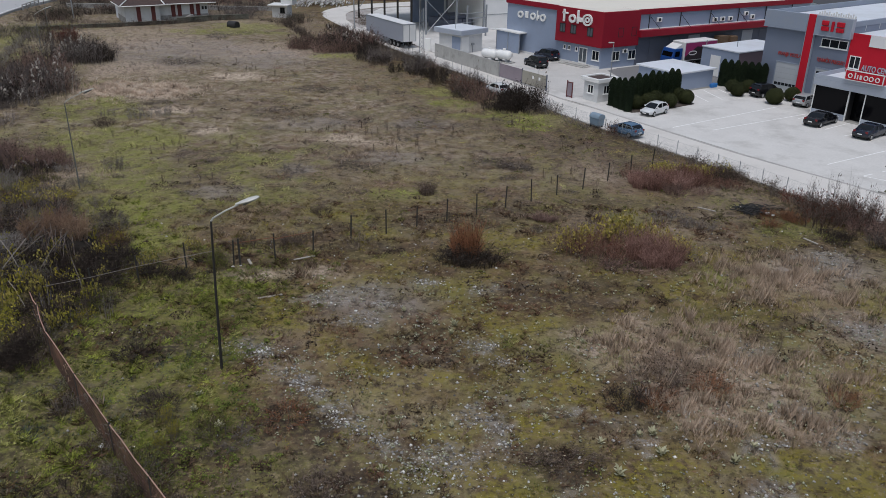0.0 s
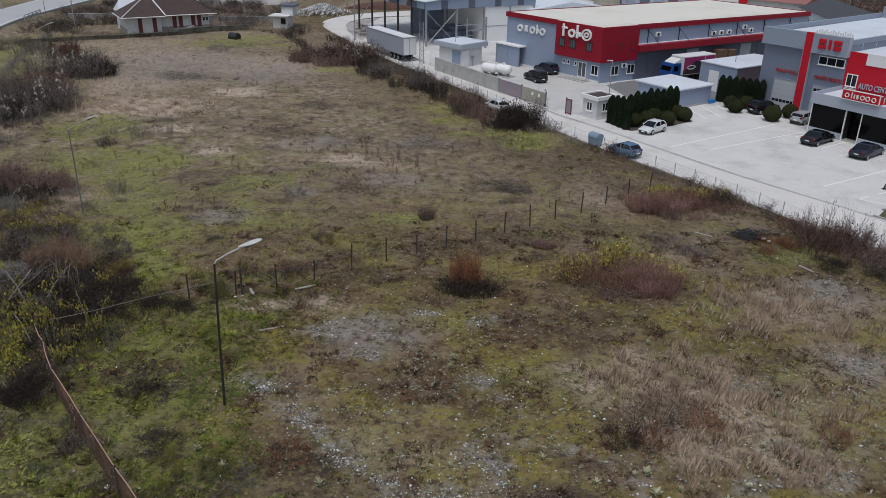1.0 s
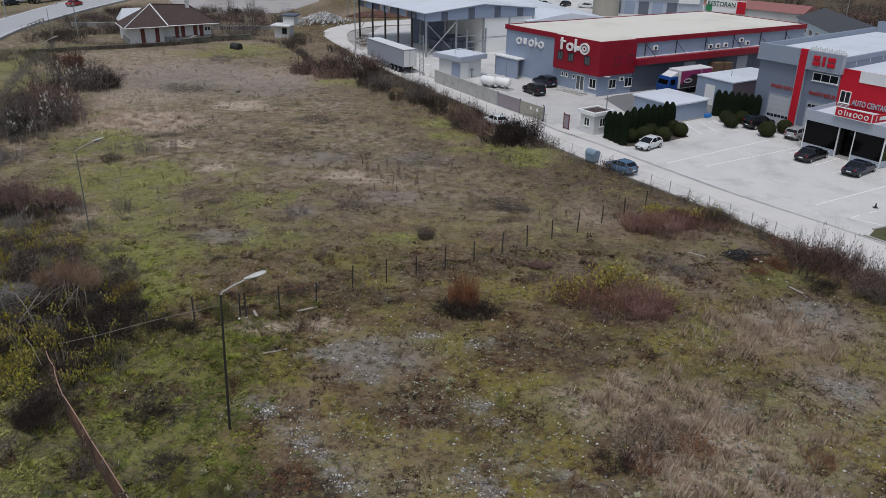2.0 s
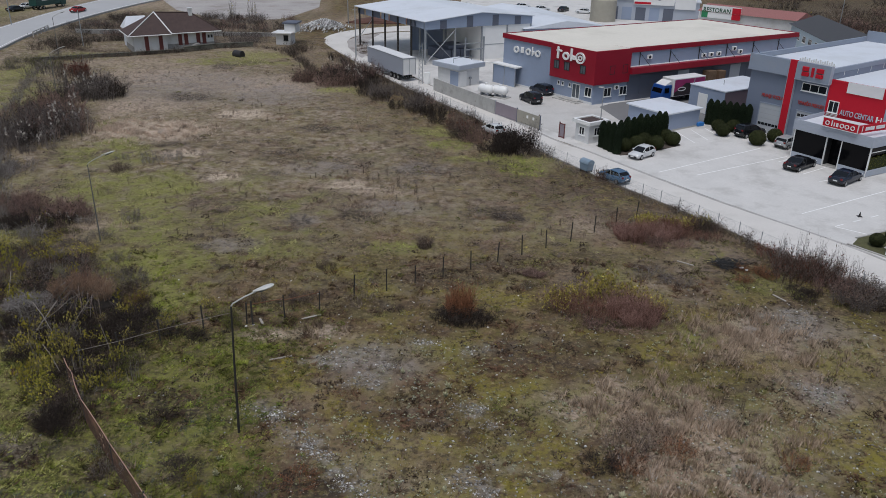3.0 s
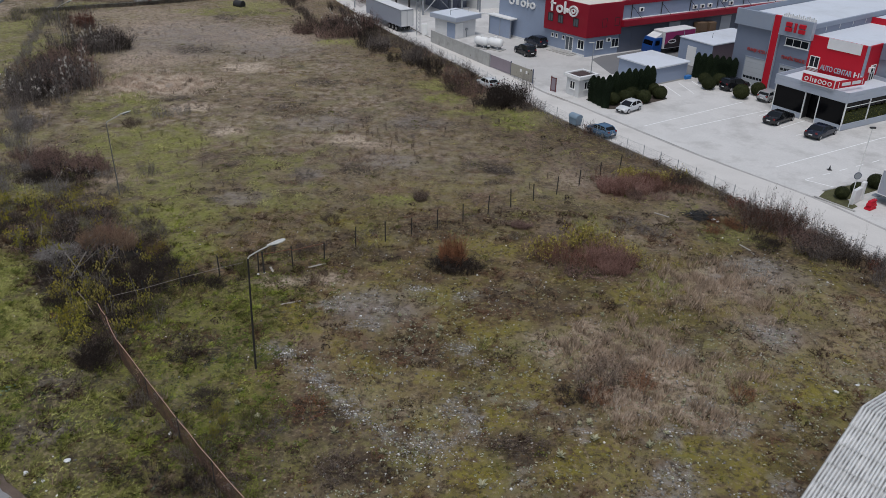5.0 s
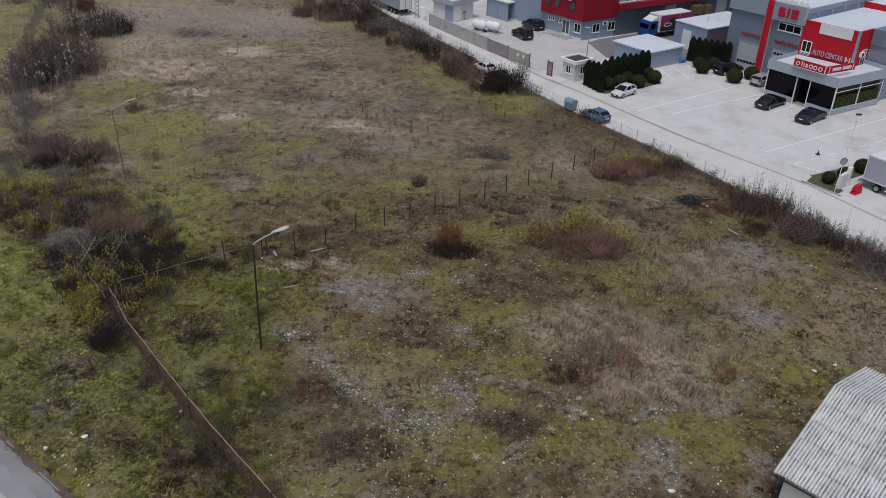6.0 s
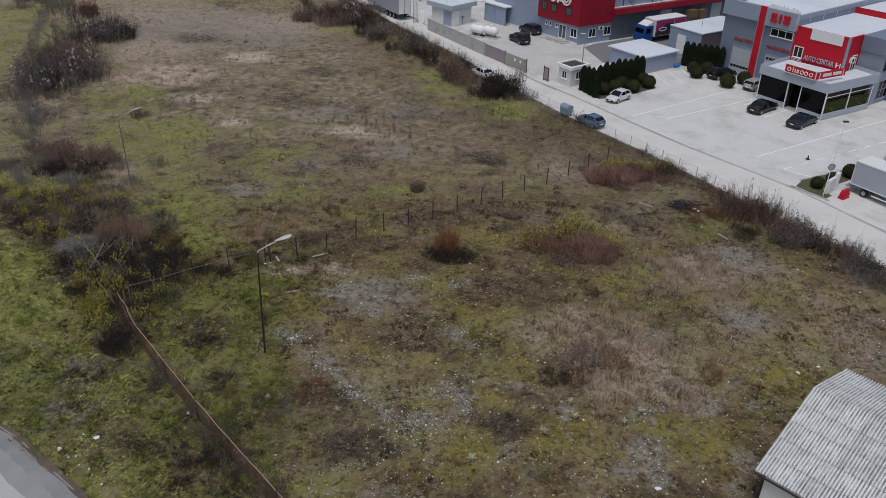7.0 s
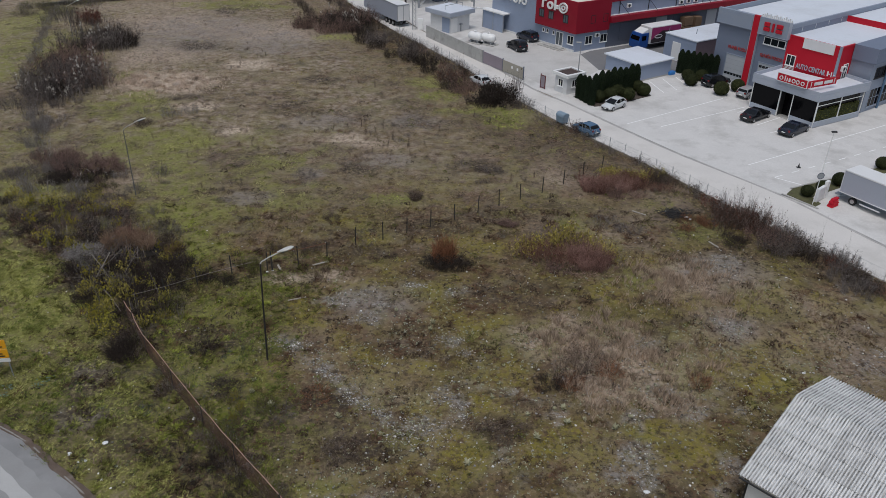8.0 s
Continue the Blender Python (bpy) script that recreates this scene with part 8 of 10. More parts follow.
def evergreen(kind, x, y, w, h, label, group, z=0.06):
    k = 1 / (0.44 if kind == "column" else 1.0)
    ob = thing("cypress" if kind == "column" else "box_ball", pose(x, y, z, 0, 0, random.uniform(0, 360)) @ Matrix.Diagonal((w * k, w * k, h, 1)), label, "conifer" if kind == "column" else "shrub", group)
    f, c, t = EV[kind, random.randrange(3)]
    place("foliage", f, ob), place("inner_growth", c, ob), place("trunk", t, ob)


structure("hedge_bed", Geo().prism([(19.9, 95.2), (22.2, 91.2), (25.4, 92.2), (31.0, 96.2), (30.4, 99.4), (27.8, 98.6), (22.5, 96.2)], 0.0, 0.12), SOIL, "soil bed under the clipped evergreens", "planting bed")
for k in range(4):
    evergreen("column", 20.5 + 0.45 * k, 94.8 - 0.95 * k, 1.1, 3.4 + 0.45 * (k * 0.37 % 1), "tall dark green clipped cypress", "cypress hedge")
for k in range(8):
    evergreen("column", 22.6 + 0.95 * k, 94.4 + 0.62 * k, 1.1, 3.6 + 0.5 * (k * 0.62 % 1), "tall dark green clipped cypress", "cypress hedge")
for k in range(7):
    evergreen("column", 37.9 + 0.75 * k, 107.4 - 0.45 * k, 1.1, 3.6, "tall dark green clipped cypress", "annex cypress hedge")
for x, y, r in ((23.0, 93.2, 0.95), (24.8, 94.1, 1.0), (26.0, 95.6, 1.0), (27.3, 94.3, 1.0), (29.9, 96.3, 1.0), (29.5, 98.2, 0.9), (38.0, 101.3, 1.0), (38.2, 104.0, 0.9), (40.2, 103.6, 0.95), (41.2, 97.2, 1.1), (44.1, 98.9, 1.0)):
    evergreen("ball", x, y, r * 2, r * 1.85, "round clipped box ball in the bed", "clipped balls by the car park")
for x, y, r in ((40.4, 64.3, 0.7), (42.5, 65.5, 0.7), (45.1, 67.1, 0.85), (47.6, 69.0, 0.7), (52.1, 71.9, 0.8)):
    evergreen("ball", x, y, r * 2, r * 1.8, "round clipped box ball by the gate", "clipped balls by the gate", 0.1)
# hedge in the cafe's planter
pl = thing("planter_hedge", along(BL, BR) @ along(cf[1], cf[2]), "green clipped hedge in the cafe planter", "hedge")
g_ = np.random.default_rng(5)
C = np.stack([g_.uniform(0.2, SL - 0.2, 2600), g_.uniform(0.2, 0.52, 2600), g_.uniform(0.75, 2.3, 2600)], 1)
V, F = flakes(C, 0.09, g_, 1.0)
place("foliage", raw_mesh("foliage", V, F, LEAF_OLIVE), pl)
part("inner_growth", Geo().box(0.2, SL - 0.2, 0.26, 0.5, 0.8, 2.15), LEAF_BOX, pl)

# ---- scrub: left boundary thickets ----
G1 = "left boundary scrub"
LOW = {}
def cluster(cx, cy, sx, sy, n, rad, h, style, twig, leaf, label, group, joined=None):
    for k in range(n):
        a, r = random.uniform(0, 6.28), math.sqrt(random.random())
        s = random.uniform(0.75, 1.25)
        bush(cx + sx * r * math.cos(a), cy + sy * r * math.sin(a), rad * s, rad * s * random.uniform(0.8, 1.1), h * random.uniform(0.75, 1.15), style, twig, leaf, label, group=group, joined=joined)


cluster(-51.5, 95.0, 4.8, 5.0, 16, 2.3, 3.8, "thicket", TWIG_GREY, LEAF_BROWN, "dense grey-brown leafless thicket", G1)
cluster(-54.6, 104.5, 3.8, 4.6, 13, 2.2, 3.8, "thicket", TWIG_MAUVE, LEAF_BROWN, "mauve-grey leafless thicket", G1)
cluster(-57.0, 100.0, 3.0, 4.0, 6, 2.0, 3.6, "thicket", TWIG_GREY, LEAF_BROWN, "dense grey-brown leafless thicket", G1)
cluster(-48.6, 88.6, 2.4, 1.2, 4, 0.9, 1.2, "thicket", TWIG_GREY, LEAF_BROWN, "low grey scrub at the thicket's edge", G1)
# near-black brambles put the thicket's inner shade into the leaf colour
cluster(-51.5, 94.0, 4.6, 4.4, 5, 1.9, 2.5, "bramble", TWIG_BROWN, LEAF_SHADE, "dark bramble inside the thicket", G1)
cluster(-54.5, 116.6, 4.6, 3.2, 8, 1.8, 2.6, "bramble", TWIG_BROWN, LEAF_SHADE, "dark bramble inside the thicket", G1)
cluster(-50.5, 96.0, 4.0, 4.0, 5, 1.7, 3.6, "thicket", TWIG_MAUVE, LEAF_BROWN, "mauve-brown leafless thicket", G1)
cluster(-54.0, 90.0, 4.0, 4.0, 5, 1.8, 2.4, "thicket", TWIG_GREY, LEAF_BROWN, "dense grey-brown leafless thicket", G1)
cluster(-55.0, 117.5, 5.0, 3.6, 13, 2.3, 4.0, "thicket", TWIG_GREY, LEAF_BROWN, "tall grey leafless thicket", G1)
for k in range(11):
    bush(-53.0 + random.uniform(-5, 5), 97.0 + random.uniform(-7, 9), 1.7, 1.7, random.uniform(2.6, 4.0), "seedy", TWIG_GREY, LEAF_SEED, "leafless bush with pale seed heads", group=G1)
for k in range(5):
    bush(-54.0 + random.uniform(-3, 3), 115.0 + random.uniform(-2, 2), 1.7, 1.7, random.uniform(3.0, 4.4), "seedy", TWIG_GREY, LEAF_SEED, "leafless bush with pale seed heads", group=G1)
for x, y_, h in ((-59.0, 120.5, 7.0), (-57.2, 119.5, 6.2), (-55.6, 118.4, 6.6), (-61.0, 122.5, 6.8), (-53.8, 117.0, 5.4)):
    bush(x, y_, 1.3, 1.3, h, "sprigs", TWIG_BROWN, LEAF_BROWN, "tall bare sapling above the thicket", "sapling", "sapling", G1)
cluster(-61.5, 131.0, 3.0, 2.0, 4, 1.6, 2.6, "leafy", TWIG_RED, LEAF_RED, "reddish leafless shrub behind the thicket", G1)
# the mauve thicket and the brown tangle before it
cluster(-38.6, 68.4, 5.0, 1.6, 11, 1.5, 2.1, "thicket", TWIG_MAUVE, LEAF_BROWN, "mauve-brown leafless thicket", G1)
cluster(-39.2, 66.0, 4.6, 1.0, 8, 1.2, 1.3, "thicket", TWIG_MAUVE, LEAF_SHADE, "low mauve-brown scrub", G1)
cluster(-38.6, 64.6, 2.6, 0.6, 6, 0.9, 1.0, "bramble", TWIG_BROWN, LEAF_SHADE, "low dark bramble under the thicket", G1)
cluster(-44.0, 66.4, 1.6, 1.4, 5, 1.1, 1.2, "thicket", TWIG_GREY, LEAF_BROWN, "low grey scrub beside the thicket", G1)
for x, y_ in ((-40.4, 56.6), (-38.1, 56.1), (-36.1, 58.0), (-33.1, 54.5), (-31.4, 56.3), (-29.4, 56.2), (-33.3, 50.6), (-38.0, 53.4), (-35.4, 55.2), (-41.6, 59.0), (-34.6, 59.6), (-28.0, 54.4), (-31.0, 53.0), (-30.2, 57.8)):
    for k in range(6):
        bush(x + random.uniform(-1.3, 1.3), y_ + random.uniform(-1.1, 1.1), random.uniform(0.7, 1.2), random.uniform(0.6, 1.0), random.uniform(0.5, 1.1), random.choice(("thicket", "thicket", "bramble")),
             random.choice((TWIG_MAUVE, TWIG_BROWN, TWIG_RED, TWIG_GREY)), random.choice((LEAF_BROWN, LEAF_SHADE)), "", joined=LOW)
for x, y_, s_ in ((-30.5, 62.7, 0.9), (-31.8, 60.9, 1.0), (-26.8, 57.7, 0.8), (-24.6, 54.8, 0.9), (-33.2, 66.4, 0.9), (-23.6, 53.6, 0.7)):
    bush(x, y_, s_ * 1.2, s_, s_ * 1.1, "thicket", TWIG_GREY, LEAF_BROWN, "small grey twiggy bush beside the tangle", group=G1)
for x, y_, r_, h in ((-27.7, 49.6, 1.5, 1.9), (-26.2, 49.9, 1.8, 2.3), (-24.9, 49.7, 1.4, 1.8)):
    bush(x, y_, r_, 1.2, h, "canes", TWIG_REED, LEAF_BROWN, "tan reed clump fanning above a brush pile", group=G1, z=0.9)
bush(-26.6, 51.0, 2.2, 1.2, 2.2, "canes", TWIG_RED, LEAF_BROWN, "red-brown reed clump behind the brush pile", group=G1, z=0.4)
pile = thing("brush_pile", pose(-26.4, 49.6, 0), "dark heap of drooping dead branches under reeds", "brush pile", G1)
random.seed(31)
# near-black mound whose colour stands in for the shaded hollow under the branches
part("mound", Geo().ball((0, 0.3, 0.0), 2.8, 1.6, 1.2, 8, 14, 0.14), mat("hollow_shade", (0.018, 0.014, 0.011), 0.95, var=0.4, scale=2.0), pile, smooth=True)
for k in range(44):
    a, r = random.uniform(3.0, 6.4), random.uniform(1.6, 3.2)
    q, s, h = Vector((math.cos(a) * r, math.sin(a) * r * 0.9, random.uniform(0.0, 0.5))), Vector((math.cos(a) * 0.5, 0.2 + math.sin(a) * 0.3, random.uniform(1.5, 2.0))), random.uniform(0.2, 0.6)
    s += Vector((random.uniform(-0.9, 0.9), random.uniform(-0.3, 0.3), random.uniform(-0.5, 0.1)))
    part("branch", Geo().tube([s, s.lerp(q, 0.35) + Vector((0, 0, h)), s.lerp(q, 0.7) + Vector((random.uniform(-0.1, 0.1), 0, h * 0.8)), q], random.uniform(0.018, 0.035), 5, 0.012), random.choice((TWIG_GREY, TWIG_BROWN, TWIG_BROWN)), pile)
heap = thing("stalk_heap", pose(-30.2, 49.3, 0), "flattened heap of grey dead stalks", "brush pile", G1)
# the same near-black colour for the shade between the stalks
part("mound", Geo().ball((0, 0.2, 0.0), 1.9, 1.0, 0.62, 8, 14, 0.12), bpy.data.materials["hollow_shade"], heap, smooth=True)
g_ = np.random.default_rng(77)
d_ = g_.normal(size=(1100, 3)) * np.array([1, 1, 0.7])
d_[:, 2] = np.abs(d_[:, 2])
d_ /= np.linalg.norm(d_, axis=1, keepdims=True)
C_ = d_ * np.array([2.1, 1.1, 0.75]) * g_.uniform(0.9, 1.05, (1100, 1)) + np.array([0, 0.2, 0.1])
t_ = np.stack([g_.normal(0, 0.8, 1100) + 0.6 * d_[:, 0], -0.5 + g_.normal(0, 0.5, 1100), g_.normal(-0.15, 0.18, 1100)], 1) * g_.uniform(0.25, 0.6, (1100, 1))
V, F = rods(C_ - t_, C_ + t_, np.full(1100, 0.013), np.full(1100, 0.007))
place("thatch", raw_mesh("thatch", V, F, THATCH), heap, None, "matted grey dead stalks")
for x, y_ in ((-22.4, 50.6), (-22.9, 49.8)):
    bush(x, y_, 0.5, 0.5, 1.5, "sparse", TWIG_RED, LEAF_YELLOW, "small orange-leaved sapling by the brush", group=G1)
# brush in near-black shade colours, for the dark hollow before the reeds
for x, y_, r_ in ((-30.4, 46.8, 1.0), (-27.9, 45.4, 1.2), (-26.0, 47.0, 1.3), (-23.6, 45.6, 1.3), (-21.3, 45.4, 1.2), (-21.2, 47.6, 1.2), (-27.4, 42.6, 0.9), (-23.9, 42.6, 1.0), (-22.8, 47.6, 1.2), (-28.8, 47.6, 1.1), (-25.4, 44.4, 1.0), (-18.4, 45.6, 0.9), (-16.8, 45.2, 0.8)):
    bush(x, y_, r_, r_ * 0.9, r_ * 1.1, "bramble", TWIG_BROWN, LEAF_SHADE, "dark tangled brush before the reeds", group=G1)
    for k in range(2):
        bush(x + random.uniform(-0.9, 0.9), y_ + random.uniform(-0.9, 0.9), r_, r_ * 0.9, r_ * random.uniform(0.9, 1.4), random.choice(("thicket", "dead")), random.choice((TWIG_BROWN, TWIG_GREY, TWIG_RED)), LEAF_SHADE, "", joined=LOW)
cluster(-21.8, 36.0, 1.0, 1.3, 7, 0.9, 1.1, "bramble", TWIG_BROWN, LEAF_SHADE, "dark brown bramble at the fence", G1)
cluster(-22.9, 37.4, 1.2, 1.2, 4, 0.9, 1.0, "thicket", TWIG_BROWN, LEAF_BROWN, "dark brown bramble at the fence", G1)
cluster(-15.5, 47.6, 2.0, 0.8, 3, 0.8, 1.1, "leafy", TWIG_BROWN, LEAF_OLIVE, "thin olive shrub along the fence posts", G1)
cluster(-10.5, 51.5, 4.0, 1.2, 6, 1.0, 0.9, "thicket", TWIG_BROWN, LEAF_BROWN, "low dark scrub behind the fence", G1)
VINE = [(-41.7, 68.0), (-44.3, 72.6), (-48.4, 79.5), (-53.4, 89.6), (-59.9, 101.0), (-67.5, 124.6), (-70.2, 133.4), (-72.7, 143.3), (-74.9, 151.7)]
for k in range(72):
    t = k / 71
    y_ = 68.0 + 83.7 * t
    bush(float(np.interp(y_, [p[1] for p in VINE], [p[0] for p in VINE])) + random.uniform(-0.4, 0.4), y_, random.uniform(0.5, 0.9), random.uniform(1.0, 1.5), random.uniform(1.0, 1.7), "thicket", THATCH if k % 3 else TWIG_GREY, LEAF_BROWN, "pale vine-covered boundary bush", group=G1, joined=LOW)
for k in range(46):
    t = random.random()
    o = random.uniform(-0.7, 0.5)
    bush(-22.8 + 17.0 * t + o, 37.9 - 19.2 * t + o * 0.6, random.uniform(0.4, 1.0), random.uniform(0.4, 0.9), random.uniform(0.3, 1.0), random.choice(("bramble", "thicket", "bramble")), random.choice((TWIG_BROWN, TWIG_GREY)), random.choice((LEAF_BROWN, LEAF_BROWN, LEAF_OLIVE)), "", joined=LOW)
# more of the boundary tangle
cluster(-24.0, 51.5, 2.6, 1.4, 5, 1.1, 1.1, "bramble", TWIG_BROWN, LEAF_BROWN, "brown bramble behind the brush pile", G1, LOW)
cluster(-35.6, 64.8, 1.5, 1.4, 4, 1.2, 1.2, "thicket", TWIG_BROWN, LEAF_BROWN, "low dark boundary brush", G1, LOW)
cluster(-41.5, 69.0, 2.0, 2.4, 6, 1.4, 1.8, "thicket", TWIG_MAUVE, LEAF_BROWN, "mauve-brown boundary thicket", G1, LOW)
cluster(-47.5, 79.0, 2.0, 3.5, 6, 1.3, 1.4, "thicket", TWIG_GREY, LEAF_BROWN, "grey vine-covered boundary bush", G1, LOW)
for k in range(34):
    y_ = random.uniform(38, 69)
    lo_ = float(np.interp(y_, [37, 43.3, 47.8, 50.7, 54.9, 63.5, 70], [-23.9, -28.5, -31.4, -34.6, -37.8, -42.5, -43.0]))
    bush(lo_ + random.uniform(0, 7), y_, 0.7, 0.7, random.uniform(1.4, 3.0), "sprigs", random.choice((THATCH, TWIG_GREY, TWIG_BROWN)), random.choice((LEAF_YELLOW, LEAF_LIME, LEAF_BROWN)), "", joined=LOW)
for k in range(70):
    y_ = random.uniform(38, 69)
    lo_ = float(np.interp(y_, [37, 43.3, 47.8, 50.7, 54.9, 63.5, 70], [-23.9, -28.5, -31.4, -34.6, -37.8, -42.5, -43.0]))
    hi_ = float(np.interp(y_, [37, 44, 48, 52.2, 55.4, 57, 61.3, 68.3], [-20.5, -19.5, -20.5, -22.2, -24.8, -28, -31.2, -33.1]))
    bush(random.uniform(lo_, hi_), y_, random.uniform(0.4, 1.1), random.uniform(0.4, 1.0), random.uniform(0.3, 1.0), random.choice(("bramble", "leafy", "thicket")), random.choice((TWIG_BROWN, TWIG_GREY)), random.choice((LEAF_BROWN, LEAF_OLIVE, LEAF_BROWN, LEAF_YELLOW)), "", joined=LOW)

# undergrowth coloured near black for the shade in the tangle's hollows
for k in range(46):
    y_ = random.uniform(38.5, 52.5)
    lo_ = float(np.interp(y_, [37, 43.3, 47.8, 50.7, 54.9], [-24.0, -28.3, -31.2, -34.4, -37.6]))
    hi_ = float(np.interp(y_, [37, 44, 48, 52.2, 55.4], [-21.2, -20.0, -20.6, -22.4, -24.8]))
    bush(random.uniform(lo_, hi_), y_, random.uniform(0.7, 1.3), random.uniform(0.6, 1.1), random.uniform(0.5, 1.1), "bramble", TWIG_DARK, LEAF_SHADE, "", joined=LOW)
# yellow-leaved growth and pale dead stems over the tangle
for x, y_, s, h, lf in ((-40.3, 59.0, 1.0, 1.3, LEAF_CITRON), (-37.8, 59.8, 1.0, 1.3, LEAF_CITRON), (-33.4, 58.1, 1.2, 1.4, LEAF_YELLOW), (-31.1, 58.8, 1.1, 1.4, LEAF_CITRON), (-35.7, 52.8, 1.0, 1.3, LEAF_YELLOW), (-34.0, 61.2, 0.9, 1.1, LEAF_CITRON), (-33.6, 53.4, 0.7, 1.1, LEAF_CITRON), (-42.4, 60.8, 0.8, 1.0, LEAF_YELLOW),
                        (-26.3, 43.7, 1.1, 1.6, LEAF_YELLOW), (-25.0, 43.2, 0.9, 1.4, LEAF_CITRON), (-25.6, 40.2, 1.0, 1.3, LEAF_LIME), (-24.9, 38.9, 0.9, 1.2, LEAF_LIME), (-24.0, 37.8, 1.0, 1.2, LEAF_LIME), (-19.2, 47.1, 0.9, 1.5, LEAF_CITRON), (-17.3, 50.2, 0.6, 1.1, LEAF_CITRON), (-20.4, 39.8, 0.7, 1.0, LEAF_YELLOW), (-22.2, 41.4, 0.7, 1.2, LEAF_CITRON), (-28.0, 43.0, 0.8, 1.2, LEAF_CITRON)):
    bush(x, y_, s, s * 0.9, h, "airy", TWIG_GREY, lf, "thin yellow-leaved shrub growing through dead brush", group=G1)
for k in range(44):
    y_ = random.uniform(38.5, 61)
    lo_ = float(np.interp(y_, [37, 43.3, 47.8, 50.7, 54.9, 61], [-24.5, -28.0, -31.4, -35.0, -39.0, -42.0]))
    hi_ = float(np.interp(y_, [37, 44, 48, 52.2, 57, 61], [-21.5, -20.5, -21.0, -25.5, -29, -31.5]))
    bush(random.uniform(lo_, hi_), y_, random.uniform(0.4, 0.8), random.uniform(0.4, 0.7), random.uniform(1.1, 1.8), "airy", random.choice((TWIG_PALE, TWIG_GREY)), random.choice((LEAF_CITRON, LEAF_YELLOW, LEAF_LIME)), "", joined=LOW)
cluster(-24.6, 54.2, 2.4, 0.9, 5, 1.0, 1.1, "thicket", TWIG_GREY, LEAF_BROWN, "low grey-brown brush at the tangle's edge", G1, LOW)
for k in range(26):
    y_ = random.uniform(43.5, 64)
    x = float(np.interp(y_, [43, 48, 55, 64], [-26, -27.5, -33, -38])) + random.uniform(-4, 4)
    bush(x, y_, random.uniform(0.9, 1.6), random.uniform(0.8, 1.3), random.uniform(0.9, 1.9), random.choice(("dead", "thicket")), random.choice((THATCH, TWIG_GREY, TWIG_PALE)), LEAF_BROWN, "", joined=LOW)
for x, y_, s, h in ((-13.2, 23.6, 1.3, 0.8), (-11.4, 22.6, 1.2, 0.8), (-14.9, 25.4, 1.1, 0.7), (-12.2, 24.6, 1.0, 0.9), (-16.2, 24.9, 0.9, 0.5), (-10.2, 22.0, 1.0, 0.8)):
    bush(x, y_, s, s * 0.9, h, "thicket", TWIG_GREY, LEAF_SHADE, "low dark dead scrub beside the rusty fence", group=G1)
for k in range(16):
    y_ = random.uniform(62, 84)
    x = float(np.interp(y_, [62, 68, 76, 84], [-40.5, -42.0, -46.5, -50.5])) + random.uniform(-1.6, 1.6)
    bush(x, y_, random.uniform(0.6, 1.1), random.uniform(0.6, 1.2), random.uniform(1.0, 2.2), "dead", random.choice((TWIG_PALE, THATCH)), LEAF_BROWN, "", joined=LOW)
for k in range(12):
    x, y_ = -38.6 + random.uniform(-5, 5), 66.5 + random.uniform(-2, 2)
    bush(x, y_, random.uniform(0.5, 0.9), random.uniform(0.5, 0.9), random.uniform(1.0, 1.9), random.choice(("dead", "sprigs", "seedy")), random.choice((TWIG_PALE, TWIG_MAUVE)), LEAF_SEED, "", joined=LOW)
# loose dead branches and the slack rail
for k in range(9):
    x, y_ = random.uniform(-30, -23.5), random.uniform(44.5, 48.5)
    a, t, ln = random.uniform(0, 6.28), random.uniform(0.15, 0.9), random.uniform(1.8, 3.8)
    p = Vector((x, y_, random.uniform(0.2, 0.9)))
    q = p + Vector((math.cos(a) * math.cos(t), math.sin(a) * math.cos(t), math.sin(t))) * ln
    ob = part("dead_branch", Geo().tube([p, p.lerp(q, 0.35) + Vector((random.uniform(-0.2, 0.2), -0.05, 0.15)), p.lerp(q, 0.7) + Vector((random.uniform(-0.2, 0.2), 0.1, 0.1)), q], 0.028, 5, 0.012), TWIG_PALE, None)
    tagged(ob, "long pale dead branch leaning in the brush", "branch", "dead branches")
for p, q, r_ in (((-28.6, 46.8, 1.9), (-25.9, 44.0, 0.7), 0.04), ((-27.0, 47.0, 1.9), (-27.6, 43.2, 0.5), 0.045), ((-21.3, 42.0, 0.0), (-22.0, 42.6, 2.7), 0.04), ((-26.0, 42.4, 1.2), (-23.6, 39.6, 0.9), 0.03), ((-33.2, 52.6, 1.4), (-32.4, 50.4, 0.7), 0.035), ((-29.4, 47.0, 0.9), (-26.2, 47.4, 1.6), 0.03)):
    p, q = Vector(p), Vector(q)
    ob = part("dead_branch", Geo().tube([p, p.lerp(q, 0.4) + Vector((0.05, 0.03, 0.06)), q], r_, 5, r_ * 0.5), TWIG_PALE, None)
    tagged(ob, "long pale dead branch leaning in the brush", "branch", "dead branches")
ob = part("loose_rail", Geo().tube([(-23.2, 41.1, 1.45), (-21.0, 42.4, 1.45), (-18.8, 43.9, 1.5), (-16.6, 45.3, 1.5), (-14.6, 46.4, 1.55)], 0.018, 5), TWIG_GREY, None)
tagged(ob, "thin pale rail slung between fence posts", "rail")
for x, y_, s_ in ((-26.3, 31.6, 0.9), (-28.8, 31.0, 0.9), (-30.5, 33.6, 0.7)):
    bush(x, y_, s_, s_, 0.6, "seedy", TWIG_BROWN, LEAF_BLUE, "blue-green broad-leaved weed clump", group=G1)
for x, y_ in ((-12.2, 28.2), (-12.6, 30.4), (-11.9, 29.3)):
    bush(x, y_, 0.35, 0.35, 1.2, "leafy", TWIG_PALE, LEAF_YELLOW, "pale yellow tall weed stalk", "weed_stalk", "weed", "dry stalks")

